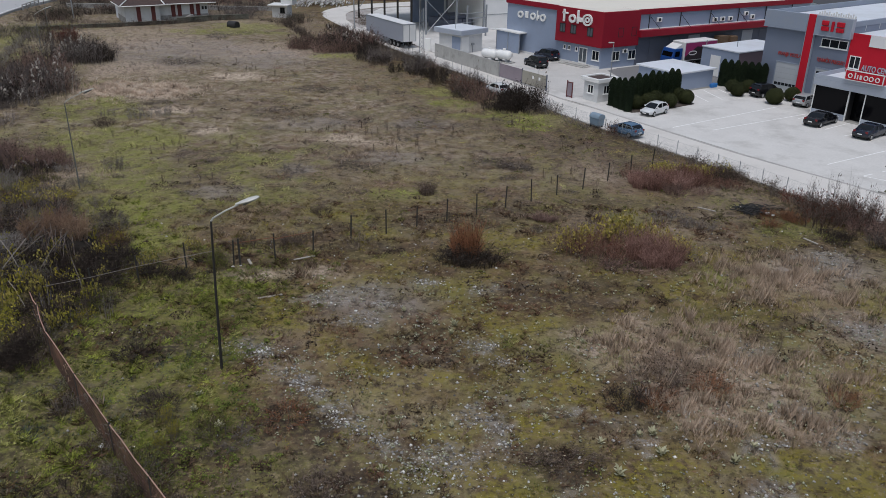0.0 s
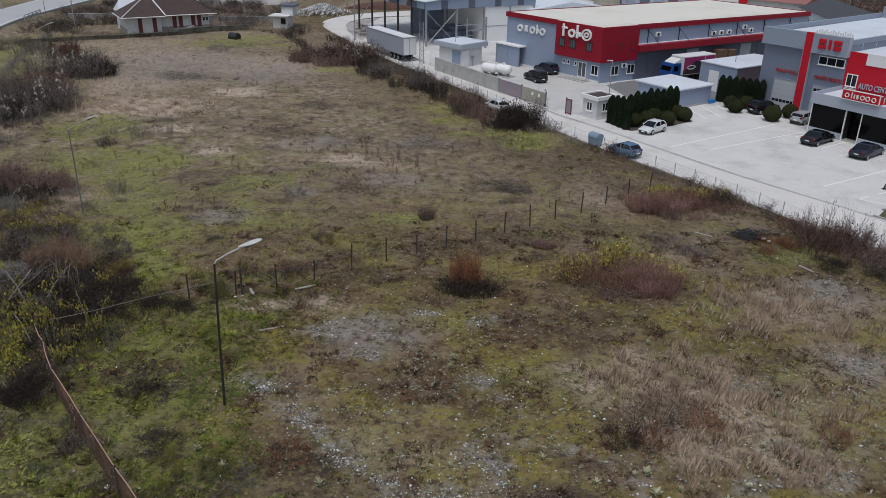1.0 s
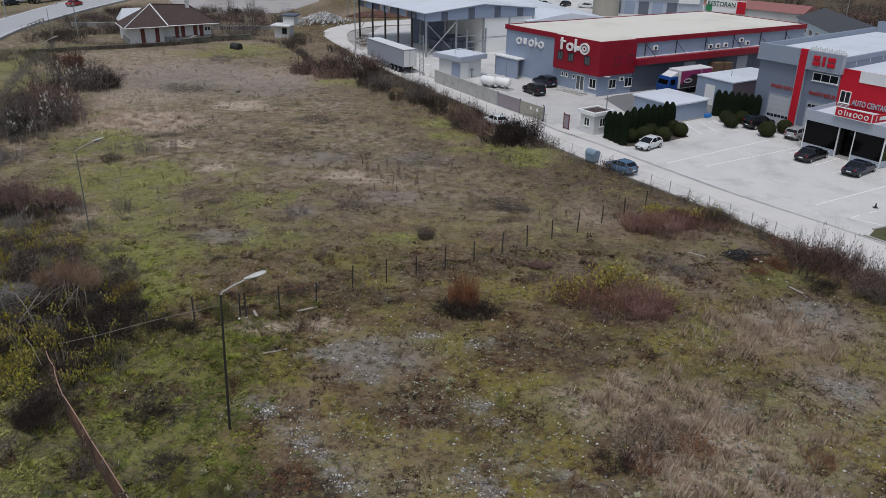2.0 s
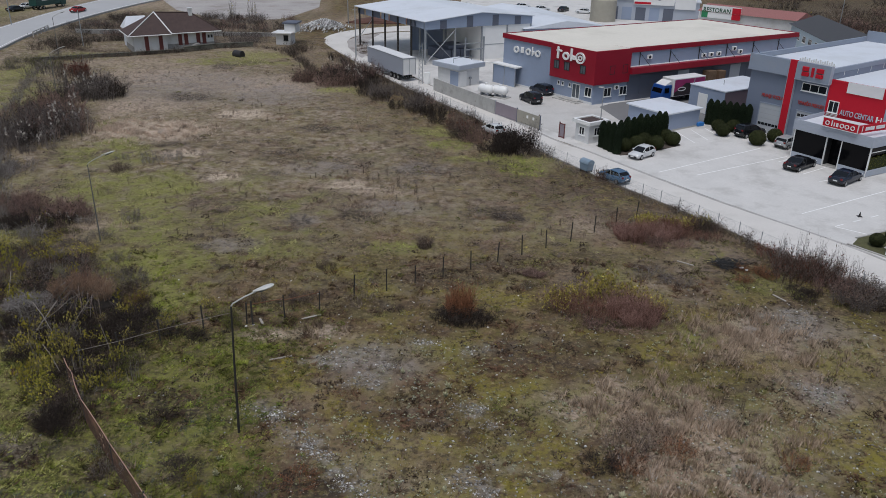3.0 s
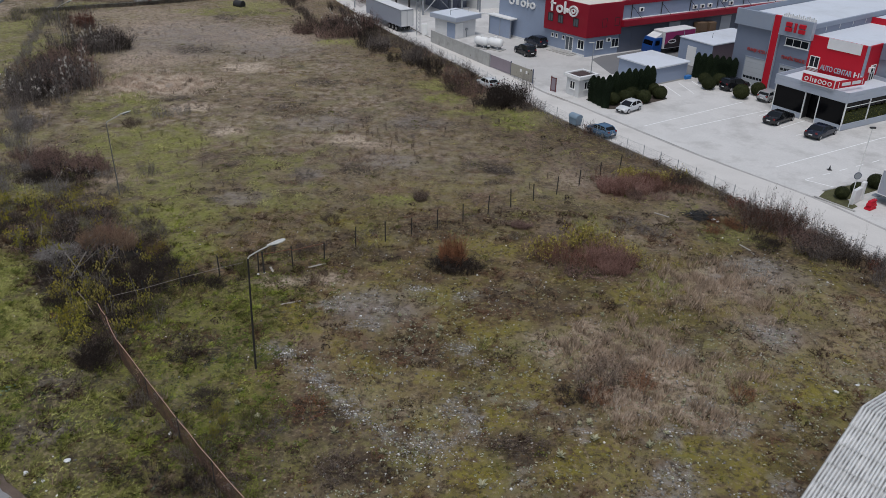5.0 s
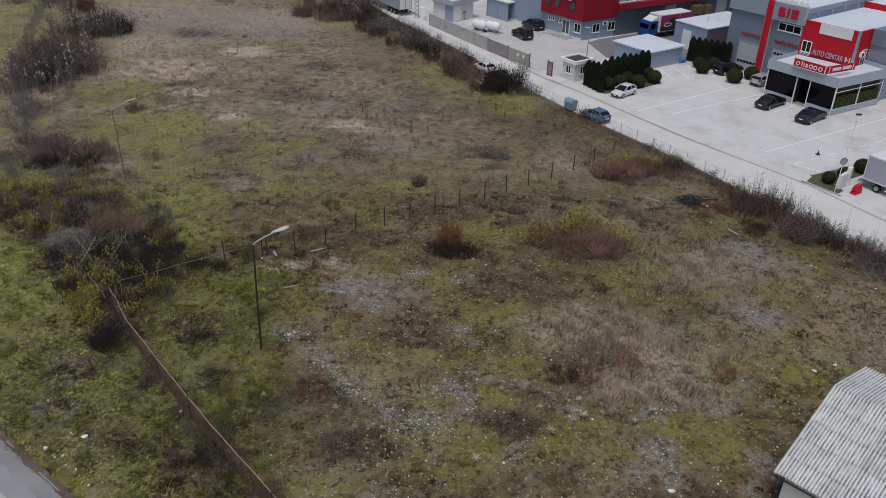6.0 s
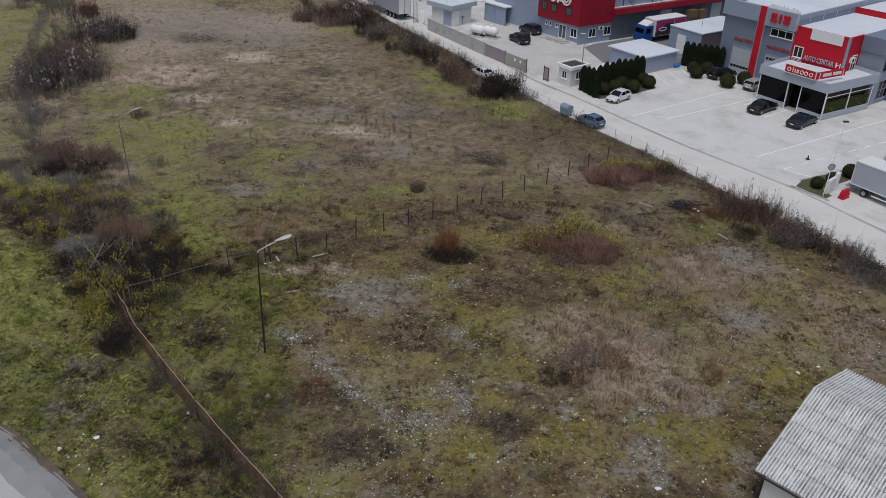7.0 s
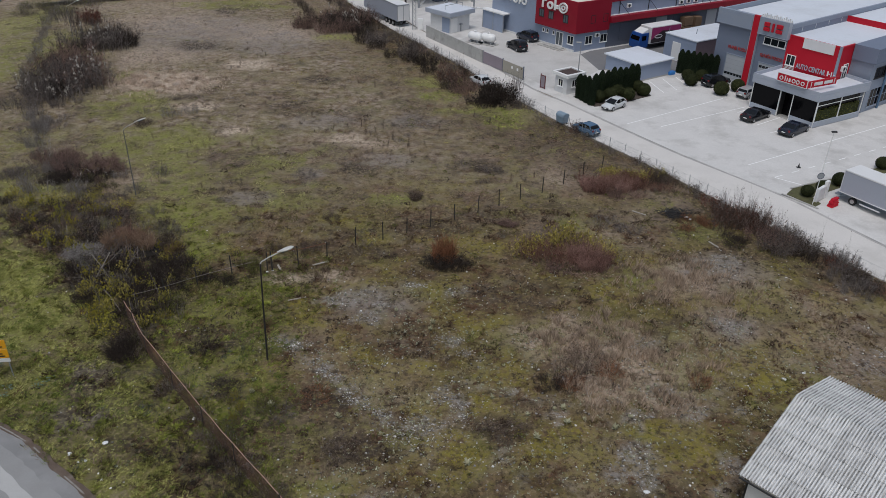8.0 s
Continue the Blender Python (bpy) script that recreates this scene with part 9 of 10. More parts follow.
# ---- scrub along the road ----
G2 = "roadside hedge"
HEDGE = {}
def at_road(y, off):
    ys_, xs_ = [p[1] for p in ROAD_NEAR[:13]], [p[0] for p in ROAD_NEAR[:13]]
    return float(np.interp(y, ys_, xs_)) - off


y = 153.0
while y > 90.0:
    for off in (1.3, 2.9):
        big = y > 96
        bush(at_road(y, off + random.uniform(-0.4, 0.5)), y + random.uniform(-0.5, 0.5), random.uniform(1.0, 1.6), random.uniform(1.1, 1.8), random.uniform(1.0, 2.0), random.choice(("thicket", "bramble", "bramble")),
             random.choice((TWIG_MAUVE, TWIG_GREY, TWIG_GREY)), random.choice((LEAF_BROWN, LEAF_SHADE)), "dense brown roadside bush", group=G2, joined=HEDGE)
    y -= random.uniform(1.7, 2.3)
cluster(-16.5, 134.0, 4.6, 5.0, 8, 2.1, 2.9, "bramble", TWIG_BROWN, LEAF_SHADE, "dense dark roadside bush", G2)
cluster(-16.5, 133.4, 4.6, 4.6, 9, 2.1, 3.3, "thicket", TWIG_MAUVE, LEAF_BROWN, "mauve-grey leafless roadside bush", G2)
cluster(-19.0, 130.4, 5.0, 2.6, 9, 1.9, 2.6, "bramble", TWIG_MAUVE, LEAF_BROWN, "bulky dark mauve roadside bush", G2)
for x, y_, r_ in ((-12.3, 121.6, 1.5), (-9.4, 118.0, 1.5), (-6.8, 113.4, 1.3), (-3.8, 110.6, 1.3), (-0.8, 105.6, 1.3), (2.4, 97.8, 1.3), (5.6, 91.8, 1.3), (7.4, 90.8, 1.5)):
    bush(x, y_, r_, r_ * 1.1, r_ * 1.3, "bramble", TWIG_MAUVE, LEAF_SHADE, "dark mauve roadside bush", group=G2)
for k in range(5):
    bush(-16.5 + random.uniform(-4, 4), 133.0 + random.uniform(-4, 4), 1.6, 1.6, random.uniform(2.8, 3.6), "seedy", TWIG_GREY, LEAF_SEED, "leafless roadside bush with pale seed heads", group=G2)
cluster(8.8, 92.8, 1.3, 1.3, 7, 1.9, 3.1, "bramble", TWIG_BROWN, LEAF_SHADE, "dense dark roadside bush", G2)
cluster(4.6, 97.8, 1.2, 1.6, 4, 1.4, 2.2, "thicket", TWIG_MAUVE, LEAF_BROWN, "mauve-brown leafless roadside bush", G2)
cluster(2.4, 101.8, 1.2, 1.6, 5, 1.5, 2.6, "thicket", TWIG_BROWN, LEAF_RED, "dense red-brown roadside bush", G2)
cluster(-4.2, 113.6, 1.2, 1.6, 5, 1.5, 3.2, "thicket", TWIG_GREY, LEAF_BROWN, "tall grey leafless roadside bush", G2)
cluster(-1.4, 108.8, 1.0, 1.6, 4, 1.3, 2.2, "thicket", TWIG_GREY, LEAF_SHADE, "dark grey roadside bush", G2)
cluster(-9.4, 121.8, 1.6, 1.8, 6, 1.8, 2.4, "thicket", TWIG_GREY, LEAF_BROWN, "pale mauve domed roadside bush", G2)
cluster(-12.4, 126.4, 1.2, 1.6, 4, 1.6, 2.4, "thicket", TWIG_BROWN, LEAF_SHADE, "dark brown roadside bush", G2)
for dx in (0.0, 0.7, -0.5):
    bush(11.4 + dx, 95.0 + dx, 1.7, 1.6, 3.9 + dx, "sprigs", THATCH, LEAF_BROWN, "pale bare spreading sapling by the road", "sapling", "sapling", G2)
bush(4.2, 103.6, 1.0, 1.0, 4.6, "sprigs", TWIG_BROWN, LEAF_BROWN, "tall thin leafless sapling", "sapling", "sapling", G2)
y = 62.0
while y > 26.0:
    bush(at_road(y, random.uniform(1.2, 3.2)), y, random.uniform(0.8, 1.3), random.uniform(0.8, 1.2), random.uniform(0.7, 1.5), random.choice(("bramble", "thicket")), random.choice((TWIG_MAUVE, TWIG_BROWN, TWIG_RED)), random.choice((LEAF_SHADE, LEAF_SHADE, LEAF_RED)), "", joined=LOW)
    y -= random.uniform(0.7, 1.1)
y = 90.0
while y > 44.0:
    low = 72 < y < 89
    bush(at_road(y, 1.2 + random.uniform(-0.3, 0.5)), y, random.uniform(0.7, 1.1), random.uniform(0.8, 1.2), random.uniform(0.5, 0.9) if low else random.uniform(0.8, 1.3), "bramble" if random.random() < 0.5 else "thicket",
         random.choice((TWIG_BROWN, TWIG_GREY)), LEAF_BROWN, "low brown roadside scrub", group=G2, joined=LOW)
    y -= random.uniform(1.1, 1.6)
bush(18.2, 81.9, 0.8, 0.8, 1.8, "bramble", TWIG_RED, LEAF_BROWN, "red-brown bush beside the blue car", group=G2)
cluster(19.2, 65.8, 4.2, 2.0, 8, 1.2, 1.8, "thicket", TWIG_RED, LEAF_RED, "rust-brown cane thicket", G2)
cluster(19.6, 65.4, 4.0, 1.8, 8, 1.2, 1.8, "canes", TWIG_PINK, LEAF_RED, "pinkish-rust cane clump", G2)
cluster(22.4, 68.0, 3.4, 1.4, 8, 1.0, 1.7, "airy", TWIG_RED, LEAF_CITRON, "thin yellow-leaved roadside shrub", G2)
cluster(24.0, 66.4, 2.6, 1.2, 6, 0.9, 1.1, "thicket", TWIG_RED, LEAF_BROWN, "low rust-brown roadside scrub", G2)
cluster(25.4, 68.0, 1.2, 1.2, 5, 1.1, 1.9, "thicket", TWIG_BROWN, LEAF_DARK, "dark twiggy roadside bush", G2)
cluster(20.5, 63.8, 2.2, 1.0, 4, 0.9, 1.1, "thicket", TWIG_MAUVE, LEAF_BROWN, "pale mauve cane clump", G2)
cluster(31.2, 57.2, 1.8, 2.2, 9, 1.4, 2.5, "thicket", TWIG_BROWN, LEAF_RED, "dense red-brown roadside thicket", G2)
cluster(26.6, 57.2, 2.0, 1.6, 5, 0.9, 0.9, "bramble", TWIG_RUSSET, LEAF_BROWN, "low rust-brown roadside scrub", G2)
cluster(28.6, 53.6, 1.8, 1.6, 4, 0.8, 0.7, "bramble", TWIG_BROWN, LEAF_SHADE, "low dark roadside scrub", G2)
cluster(34.0, 52.8, 1.6, 2.4, 9, 1.3, 1.6, "bramble", TWIG_GREY, LEAF_BROWN, "dense dark roadside thicket", G2)
cluster(33.0, 55.0, 1.4, 2.0, 5, 1.3, 2.2, "thicket", TWIG_MAUVE, LEAF_BROWN, "mauve leafless roadside thicket", G2)
cluster(37.6, 48.0, 1.6, 3.0, 9, 1.2, 1.2, "thicket", TWIG_GREY, LEAF_BROWN, "grey-brown roadside bramble", G2)
for x, y_, h in ((30.6, 58.6, 4.4), (31.6, 57.4, 4.0), (32.4, 56.2, 4.2), (33.4, 55.0, 3.6), (29.6, 60.0, 3.4), (35.6, 51.4, 3.0), (37.2, 49.2, 2.8)):
    bush(x + 0.4, y_ + 0.3, 0.8, 0.8, h, "sprigs", THATCH, LEAF_BROWN, "tall bare sapling in the roadside thicket", "sapling", "sapling", G2)

# ---- single bushes in the field ----
G3 = "bushes in the field"
bush(1.9, 49.4, 1.5, 1.3, 3.3, "canes", TWIG_RUSSET, LEAF_RED, "domed russet bush with a dark base", group=G3, variant=0)
bush(1.5, 49.5, 1.4, 1.2, 2.6, "canes", TWIG_RUSSET, LEAF_RED, "domed russet bush with a dark base", group=G3, variant=1)
bush(1.8, 49.0, 1.5, 1.3, 1.7, "bramble", TWIG_BROWN, LEAF_SHADE, "blackened bramble at the dome's foot", group=G3)
bush(1.0, 48.8, 1.5, 1.2, 1.2, "bramble", TWIG_BROWN, LEAF_SHADE, "blackened bramble at the dome's foot", group=G3)
bush(2.6, 48.7, 1.7, 1.3, 1.2, "bramble", TWIG_BROWN, LEAF_SHADE, "dark low bramble at the dome's foot", group=G3)
for x, y_, rx, h in ((9.8, 50.4, 1.3, 1.9), (11.2, 49.9, 1.5, 2.0), (12.6, 49.8, 1.2, 1.8)):
    bush(x, y_, rx, 1.3, h, "thicket", TWIG_RED, LEAF_RED, "dark red-brown twiggy bush", group=G3)
for x, y_, rx, h in ((13.6, 50.0, 1.3, 2.4), (14.8, 49.6, 1.6, 2.7), (16.0, 49.3, 1.4, 2.1), (14.4, 48.7, 1.2, 1.7), (15.4, 48.6, 1.2, 1.5)):
    bush(x, y_, rx, 1.2, h, "canes", TWIG_PINK, LEAF_RED, "pinkish upright cane bush", group=G3)
for x, y_, rx, h in ((10.8, 48.8, 1.2, 0.6), (12.3, 48.3, 1.4, 0.7), (14.0, 47.9, 1.4, 0.5), (16.2, 48.1, 1.2, 0.5)):
    bush(x, y_, rx, 1.0, h, "thicket", TWIG_MAUVE, LEAF_BROWN, "low mauve-brown bramble before the cane bush", group=G3)
LEAF_MUTED = leafy("muted_yellow_leaves", [(0.0, (0.1, 0.085, 0.026)), (0.4, (0.34, 0.28, 0.07)), (0.85, (0.5, 0.415, 0.105)), (1.0, (0.6, 0.48, 0.12))])
for x, y_, rx, h in ((8.8, 51.4, 1.2, 1.6), (10.2, 52.0, 1.3, 2.2), (11.6, 52.6, 1.4, 2.6), (12.9, 52.8, 1.4, 2.7), (14.2, 52.4, 1.3, 2.5), (15.6, 51.8, 1.2, 2.1), (16.6, 50.8, 1.0, 1.6), (17.3, 50.0, 0.8, 1.2)):
    bush(x, y_, rx, 1.2, h, "airy", TWIG_TAN, LEAF_MUTED, "tall thin yellow-leaved shrub behind the canes", group=G3)
for x, y_, rx, h in ((9.6, 52.9, 1.3, 1.3), (12.2, 53.6, 1.5, 1.5), (14.6, 53.2, 1.3, 1.3)):
    bush(x, y_, rx, 1.1, h, "canes", TWIG_TAN, LEAF_MUTED, "pale olive-yellow dry reeds behind the shrub", group=G3)
SCRUB_FAR = [(-36.1, 82.0, 1.4, 1.0, 1.3, "bramble", TWIG_BROWN, LEAF_BROWN, "round brown bramble"), (-33.5, 85.2, 1.4, 1.1, 2.0, "thicket", THATCH, LEAF_BROWN, "grey twiggy bush"), (-31.4, 86.2, 1.0, 0.9, 1.7, "thicket", THATCH, LEAF_BROWN, "grey twiggy bush"),
             (-29.3, 66.9, 1.0, 0.9, 1.6, "thicket", TWIG_GREY, LEAF_BROWN, "small grey twiggy bush"), (-9.2, 57.1, 0.9, 0.8, 0.8, "bramble", TWIG_BROWN, LEAF_BROWN, "small dark bramble"), (-1.2, 61.8, 1.2, 1.0, 1.5, "canes", TWIG_BROWN, LEAF_RED, "orange-brown cane bush"),
             (6.9, 69.4, 1.8, 0.9, 0.7, "bramble", TWIG_GREY, LEAF_BROWN, "low dark bramble"), (-13.6, 67.6, 1.5, 1.0, 0.8, "thicket", TWIG_GREY, LEAF_BROWN, "low grey twiggy bush")]
SCRUB_NEAR = [(12.2, 34.9, 1.5, 1.2, 1.3, "bramble", TWIG_TAN, LEAF_BROWN, "rust-brown dry weed bush"), (10.9, 32.6, 1.1, 0.9, 1.0, "bramble", TWIG_RUSSET, LEAF_BROWN, "rust-brown dry weed bush"), (20.2, 32.9, 0.9, 0.8, 0.8, "bramble", TWIG_RUSSET, LEAF_BROWN, "dark brown dry weed clump"),
              (11.0, 33.8, 1.5, 1.1, 1.2, "thicket", TWIG_BROWN, LEAF_BROWN, "brown dry weed bush"), (13.8, 33.8, 1.2, 1.0, 1.0, "bramble", TWIG_RUSSET, LEAF_BROWN, "rust-brown dry weed bush"), (9.2, 32.6, 1.2, 0.9, 0.8, "bramble", TWIG_GREY, LEAF_SHADE, "low grey twiggy bush"),
              (5.8, 28.0, 1.9, 0.7, 0.45, "bramble", TWIG_BROWN, LEAF_BROWN, "dark flattened dead weed patch"), (-7.2, 31.0, 1.3, 1.0, 0.6, "bramble", TWIG_RUSSET, LEAF_BROWN, "low red-brown weed patch"), (-9.4, 29.2, 1.4, 1.0, 0.6, "thicket", TWIG_GREY, LEAF_BROWN, "low grey-brown dry weed patch"), (-13.6, 31.6, 1.2, 1.1, 0.6, "bramble", TWIG_BROWN, LEAF_SHADE, "low dark weed patch"), (-16.2, 36.2, 1.2, 1.0, 0.7, "bramble", TWIG_BROWN, LEAF_SHADE, "low dark weed patch"), (20.0, 55.5, 1.6, 1.0, 0.9, "thicket", TWIG_GREY, LEAF_BROWN, "low grey twiggy bush"), (17.8, 57.0, 1.8, 1.0, 0.9, "thicket", TWIG_GREY, LEAF_BROWN, "low grey twiggy bush"),
              (-6.0, 51.3, 1.5, 0.9, 0.7, "thicket", TWIG_BROWN, LEAF_BROWN, "low dark scrub"), (8.0, 56.6, 1.6, 1.0, 0.8, "canes", TWIG_MAUVE, LEAF_BROWN, "low mauve weed clump"), (-37.5, 86.0, 1.0, 0.8, 1.1, "thicket", TWIG_GREY, LEAF_BROWN, "grey twiggy bush"),
              (-4.8, 25.6, 1.2, 1.4, 0.6, "bramble", TWIG_BROWN, LEAF_BROWN, "low dark weed patch"), (-12.6, 27.5, 1.0, 1.0, 0.9, "leafy", TWIG_BROWN, LEAF_OLIVE, "olive leafy weed clump"), (-10.4, 29.6, 0.9, 0.9, 0.9, "leafy", TWIG_BROWN, LEAF_OLIVE, "olive leafy weed clump")]
for x, y_, rx, ry, h, st, tw, lf, lb in SCRUB_FAR + SCRUB_NEAR:
    bush(x, y_, rx, ry, h, st, tw, lf, lb, group=G3)
for k in range(110):
    x, y_ = random.uniform(-30, 16), random.uniform(53, 118)
    if road_side(np.array([x]), np.array([y_]))[0] > 4:
        q = random.random()
        bush(x, y_, random.uniform(0.35, 0.95), random.uniform(0.3, 0.7), random.uniform(0.25, 0.65), random.choice(("thicket", "bramble")), TWIG_GREY if q < 0.55 else TWIG_TAN if q < 0.8 else TWIG_RED, LEAF_BROWN if q < 0.7 else LEAF_OLIVE, "", joined=LOW)
# dry stalks standing singly
for x, y_, h in ((-13.5, 31.5, 1.3), (-14.0, 27.6, 1.2), (13.8, 32.0, 1.4), (19.0, 38.0, 1.3), (-4.5, 78.0, 1.8), (-6.0, 82.0, 1.6), (-2.5, 76.0, 1.5), (-8.0, 80.0, 1.7), (4.0, 84.0, 1.3), (-20.0, 74.0, 1.2), (-40.0, 90.0, 1.4)):
    bush(x, y_, 0.35, 0.35, h, "sprigs", TWIG_BROWN, LEAF_BROWN, "thin dry weed stalk", "weed_stalk", "weed", "dry stalks")

# ---- scrub round the house and far off ----
G4 = "distant scrub"
FAR = {}
for a, b in zip(GARDEN[:-1], GARDEN[1:]):
    n = int(gap(a, b) / 1.1)
    for k in range(n):
        if not (-60 < a[0] < -47 and k % 3):
            bush(a[0] + (b[0] - a[0]) * k / n, a[1] + (b[1] - a[1]) * k / n - 0.3, random.uniform(0.6, 1.2), 0.7, random.uniform(0.8, 1.6), "bramble", TWIG_BROWN, random.choice((LEAF_BROWN, LEAF_SHADE, LEAF_DARK)), "", z=0, joined=FAR)
for x0, y0, x1, y1, n in ((-73.0, 155.4, -62.0, 153.0, 12), (-46.0, 163.4, -42.0, 166.0, 6), (-58.0, 152.2, -48.0, 158.0, 9)):
    for k in range(n):
        t = k / (n - 1)
        bush(x0 + (x1 - x0) * t, y0 + (y1 - y0) * t + random.uniform(-0.4, 0.4), random.uniform(0.7, 1.2), 0.8, random.uniform(0.6, 1.3), random.choice(("bramble", "thicket")), TWIG_BROWN, random.choice((LEAF_SHADE, LEAF_BROWN)), "", z=0, joined=FAR)
LANE = [(-39.6, 163.2), (-31.5, 158.0), (-25.0, 143.5), (-22.0, 134.0)]
for k in range(26):
    y_ = 163.2 - 29.0 * k / 25
    bush(float(np.interp(-y_, [-p[1] for p in LANE], [p[0] for p in LANE])), y_, random.uniform(0.7, 1.3), random.uniform(0.8, 1.2), random.uniform(0.8, 1.7), random.choice(("bramble", "thicket")), TWIG_BROWN, random.choice((LEAF_SHADE, LEAF_BROWN)), "", z=0, joined=FAR)
for k in range(16):
    bush(-82 + 1.2 * k, 161 + 0.62 * k + random.uniform(-0.5, 0.5), 1.4, 1.2, random.uniform(1.4, 2.4), "bramble", TWIG_BROWN, random.choice((LEAF_SHADE, LEAF_DARK)), "", z=0, joined=FAR)
for k in range(120):
    bush(random.uniform(-86, -38), random.uniform(172, 205), random.uniform(1.6, 3.0), random.uniform(1.5, 2.6), random.uniform(1.2, 2.4), random.choice(("thicket", "bramble")), random.choice((TWIG_MAUVE, TWIG_BROWN, TWIG_GREY)), random.choice((LEAF_BROWN, LEAF_SHADE)), "distant leafless scrub", group=G4, z=0, joined=FAR)
cluster(-78, 160, 5, 6, 8, 2.4, 2.8, "bramble", TWIG_BROWN, LEAF_DARK, "dark evergreen scrub by the highway", G4, FAR)
cluster(-43, 168, 4, 3, 7, 2.0, 2.4, "thicket", TWIG_GREY, LEAF_BROWN, "leafless scrub beside the house", G4, FAR)
cluster(-72, 140, 8, 6, 12, 1.8, 2.0, "bramble", TWIG_GREY, LEAF_OLIVE, "olive scrub below the highway", G4, FAR)
cluster(-66, 132, 5, 5, 6, 2.0, 2.6, "thicket", TWIG_GREY, LEAF_BROWN, "leafless scrub below the highway", G4, FAR)
for k in range(16):
    t = random.random()
    bush(-18.6 + 2.6 * t + random.uniform(-1.2, 1.2), 175.0 - 18.0 * t, random.uniform(0.5, 1.1), random.uniform(0.5, 1.1), random.uniform(0.3, 0.9), random.choice(("bramble", "thicket")), TWIG_BROWN, random.choice((LEAF_OLIVE, LEAF_BROWN)), "", z=0.07, joined=FAR)
cluster(-30, 158, 3, 4, 7, 1.8, 2.0, "bramble", TWIG_BROWN, LEAF_DARK, "dark scrub beside the lane", G4, FAR)
for k in range(64):
    bush(random.uniform(84, 150), random.uniform(184, 290), random.uniform(3, 6), random.uniform(3, 5), random.uniform(2.0, 4.5), random.choice(("thicket", "bramble")), random.choice((TWIG_MAUVE, TWIG_BROWN)), random.choice((LEAF_BROWN, LEAF_SHADE)), "distant leafless scrub", group=G4, z=0, joined=FAR)
for x, y_ in ((83.5, 194), (86, 190), (-52, 196), (-48, 199), (104, 186)):
    bush(x, y_, 2.0, 2.0, 7.5, "sprigs", TWIG_GREY, LEAF_YELLOW, "bare distant tree with few yellow leaves", "tree", "tree", "distant trees", z=0)
fp = thing("street_lamp", pose(100.8, 204.5, 0), "distant grey lamp post", "street lamp", "field street lamps")
part("pole", Geo().tube([(0, 0, 0), (0, 0, 9.0)], 0.12, 6, 0.08), STEEL, fp)
part("lamp_head", Geo().box(-0.3, 1.0, -0.15, 0.15, 9.0, 9.15), LAMP_GREY, fp)


def join_scrub(name, lots, label):
    """One object of kind stuff for each surface of uncounted scrub."""
    for mm, pieces in lots.values():
        Vs, Fs, k = [], [], 0
        for V, F in pieces:
            Vs.append(V), Fs.append(F + k)
            k += len(V)
        tagged(new(name, raw_mesh(name, np.concatenate(Vs), np.concatenate(Fs), mm)), label, "scrub", "", "stuff")


join_scrub("distant_scrub", FAR, "distant leafless scrub and bramble")
join_scrub("roadside_hedge", HEDGE, "dense uneven brown hedge along the road")
join_scrub("low_scrub", LOW, "low uneven scrub and dead vines")

# ---- field cover: grass, weeds and stones, as stuff ----
def scatter(n, x0, x1, y0, y1, seed):
    g = np.random.default_rng(seed)
    x, y = g.uniform(x0, x1, n), g.uniform(y0, y1, n)
    keep = (road_side(x, y) > 0.8) & (x > -86)
    street = (x + 27.6) * 0.55 + (y - 27.6) * 0.83 > -0.3
    keep &= street | (x > 0)
    inshed = ((x - 18.7) * 0.709 + (y - 21.25) * 0.705 > 0.3) & ((x - 18.7) * 0.705 - (y - 21.25) * 0.709 > 0.3) & ((x - 18.7) * 0.709 + (y - 21.25) * 0.705 < 12.4)
    return x[keep & ~inshed], y[keep & ~inshed], g


def tufts(x, y, g, blades, height, width, lean):
    """Grass tufts: leaning blades that share their root, so that each tuft has a tone of its own."""
    n = len(x)
    shaggy = 1 + 0.5 * np.clip((-7 - x) / 3, 0, 1) * np.clip((56 - y) / 8, 0, 1)
    lump = (0.3 + 1.8 * lattice(141, x, y, 0.75) ** 1.6) * shaggy
    Hh = (height * lump * g.uniform(0.6, 1.3, n))[:, None] * g.uniform(0.45, 1.1, (n, blades))
    a = g.uniform(0, 6.2832, (n, 1)) + np.arange(blades)[None] * (6.2832 / blades) + g.normal(0, 0.4, (n, blades))
    L = lean * Hh * g.uniform(0.4, 1.3, (n, blades))
    w = width * g.uniform(0.6, 1.5, (n, blades)) * np.minimum(lump, 1.1)[:, None]
    z = hump(x, y)[:, None] - 0.02
    c = np.stack([x, y, z[:, 0]], 1)[:, None]
    side = np.stack([x[:, None] + np.cos(a + 0.9) * w, y[:, None] + np.sin(a + 0.9) * w, z + Hh * 0.25], 2)
    tip = np.stack([x[:, None] + np.cos(a) * L, y[:, None] + np.sin(a) * L, z + Hh], 2)
    V = np.concatenate([c, side, tip], 1)
    i = np.arange(n)[:, None] * (1 + 2 * blades)
    k = np.arange(blades)[None]
    F = np.stack([i + 0 * k, i + 1 + k, i + 1 + blades + k], 2)
    return V.reshape(-1, 3), F.reshape(-1, 3)


def stuff(name, pieces, material, label, category):
    Vs, Fs, k = [], [], 0
    for V, F in pieces:
        Vs.append(V), Fs.append(F + k)
        k += len(V)
    return tagged(new(name, raw_mesh(name, np.concatenate(Vs), np.concatenate(Fs), material)), label, category, "", "stuff")


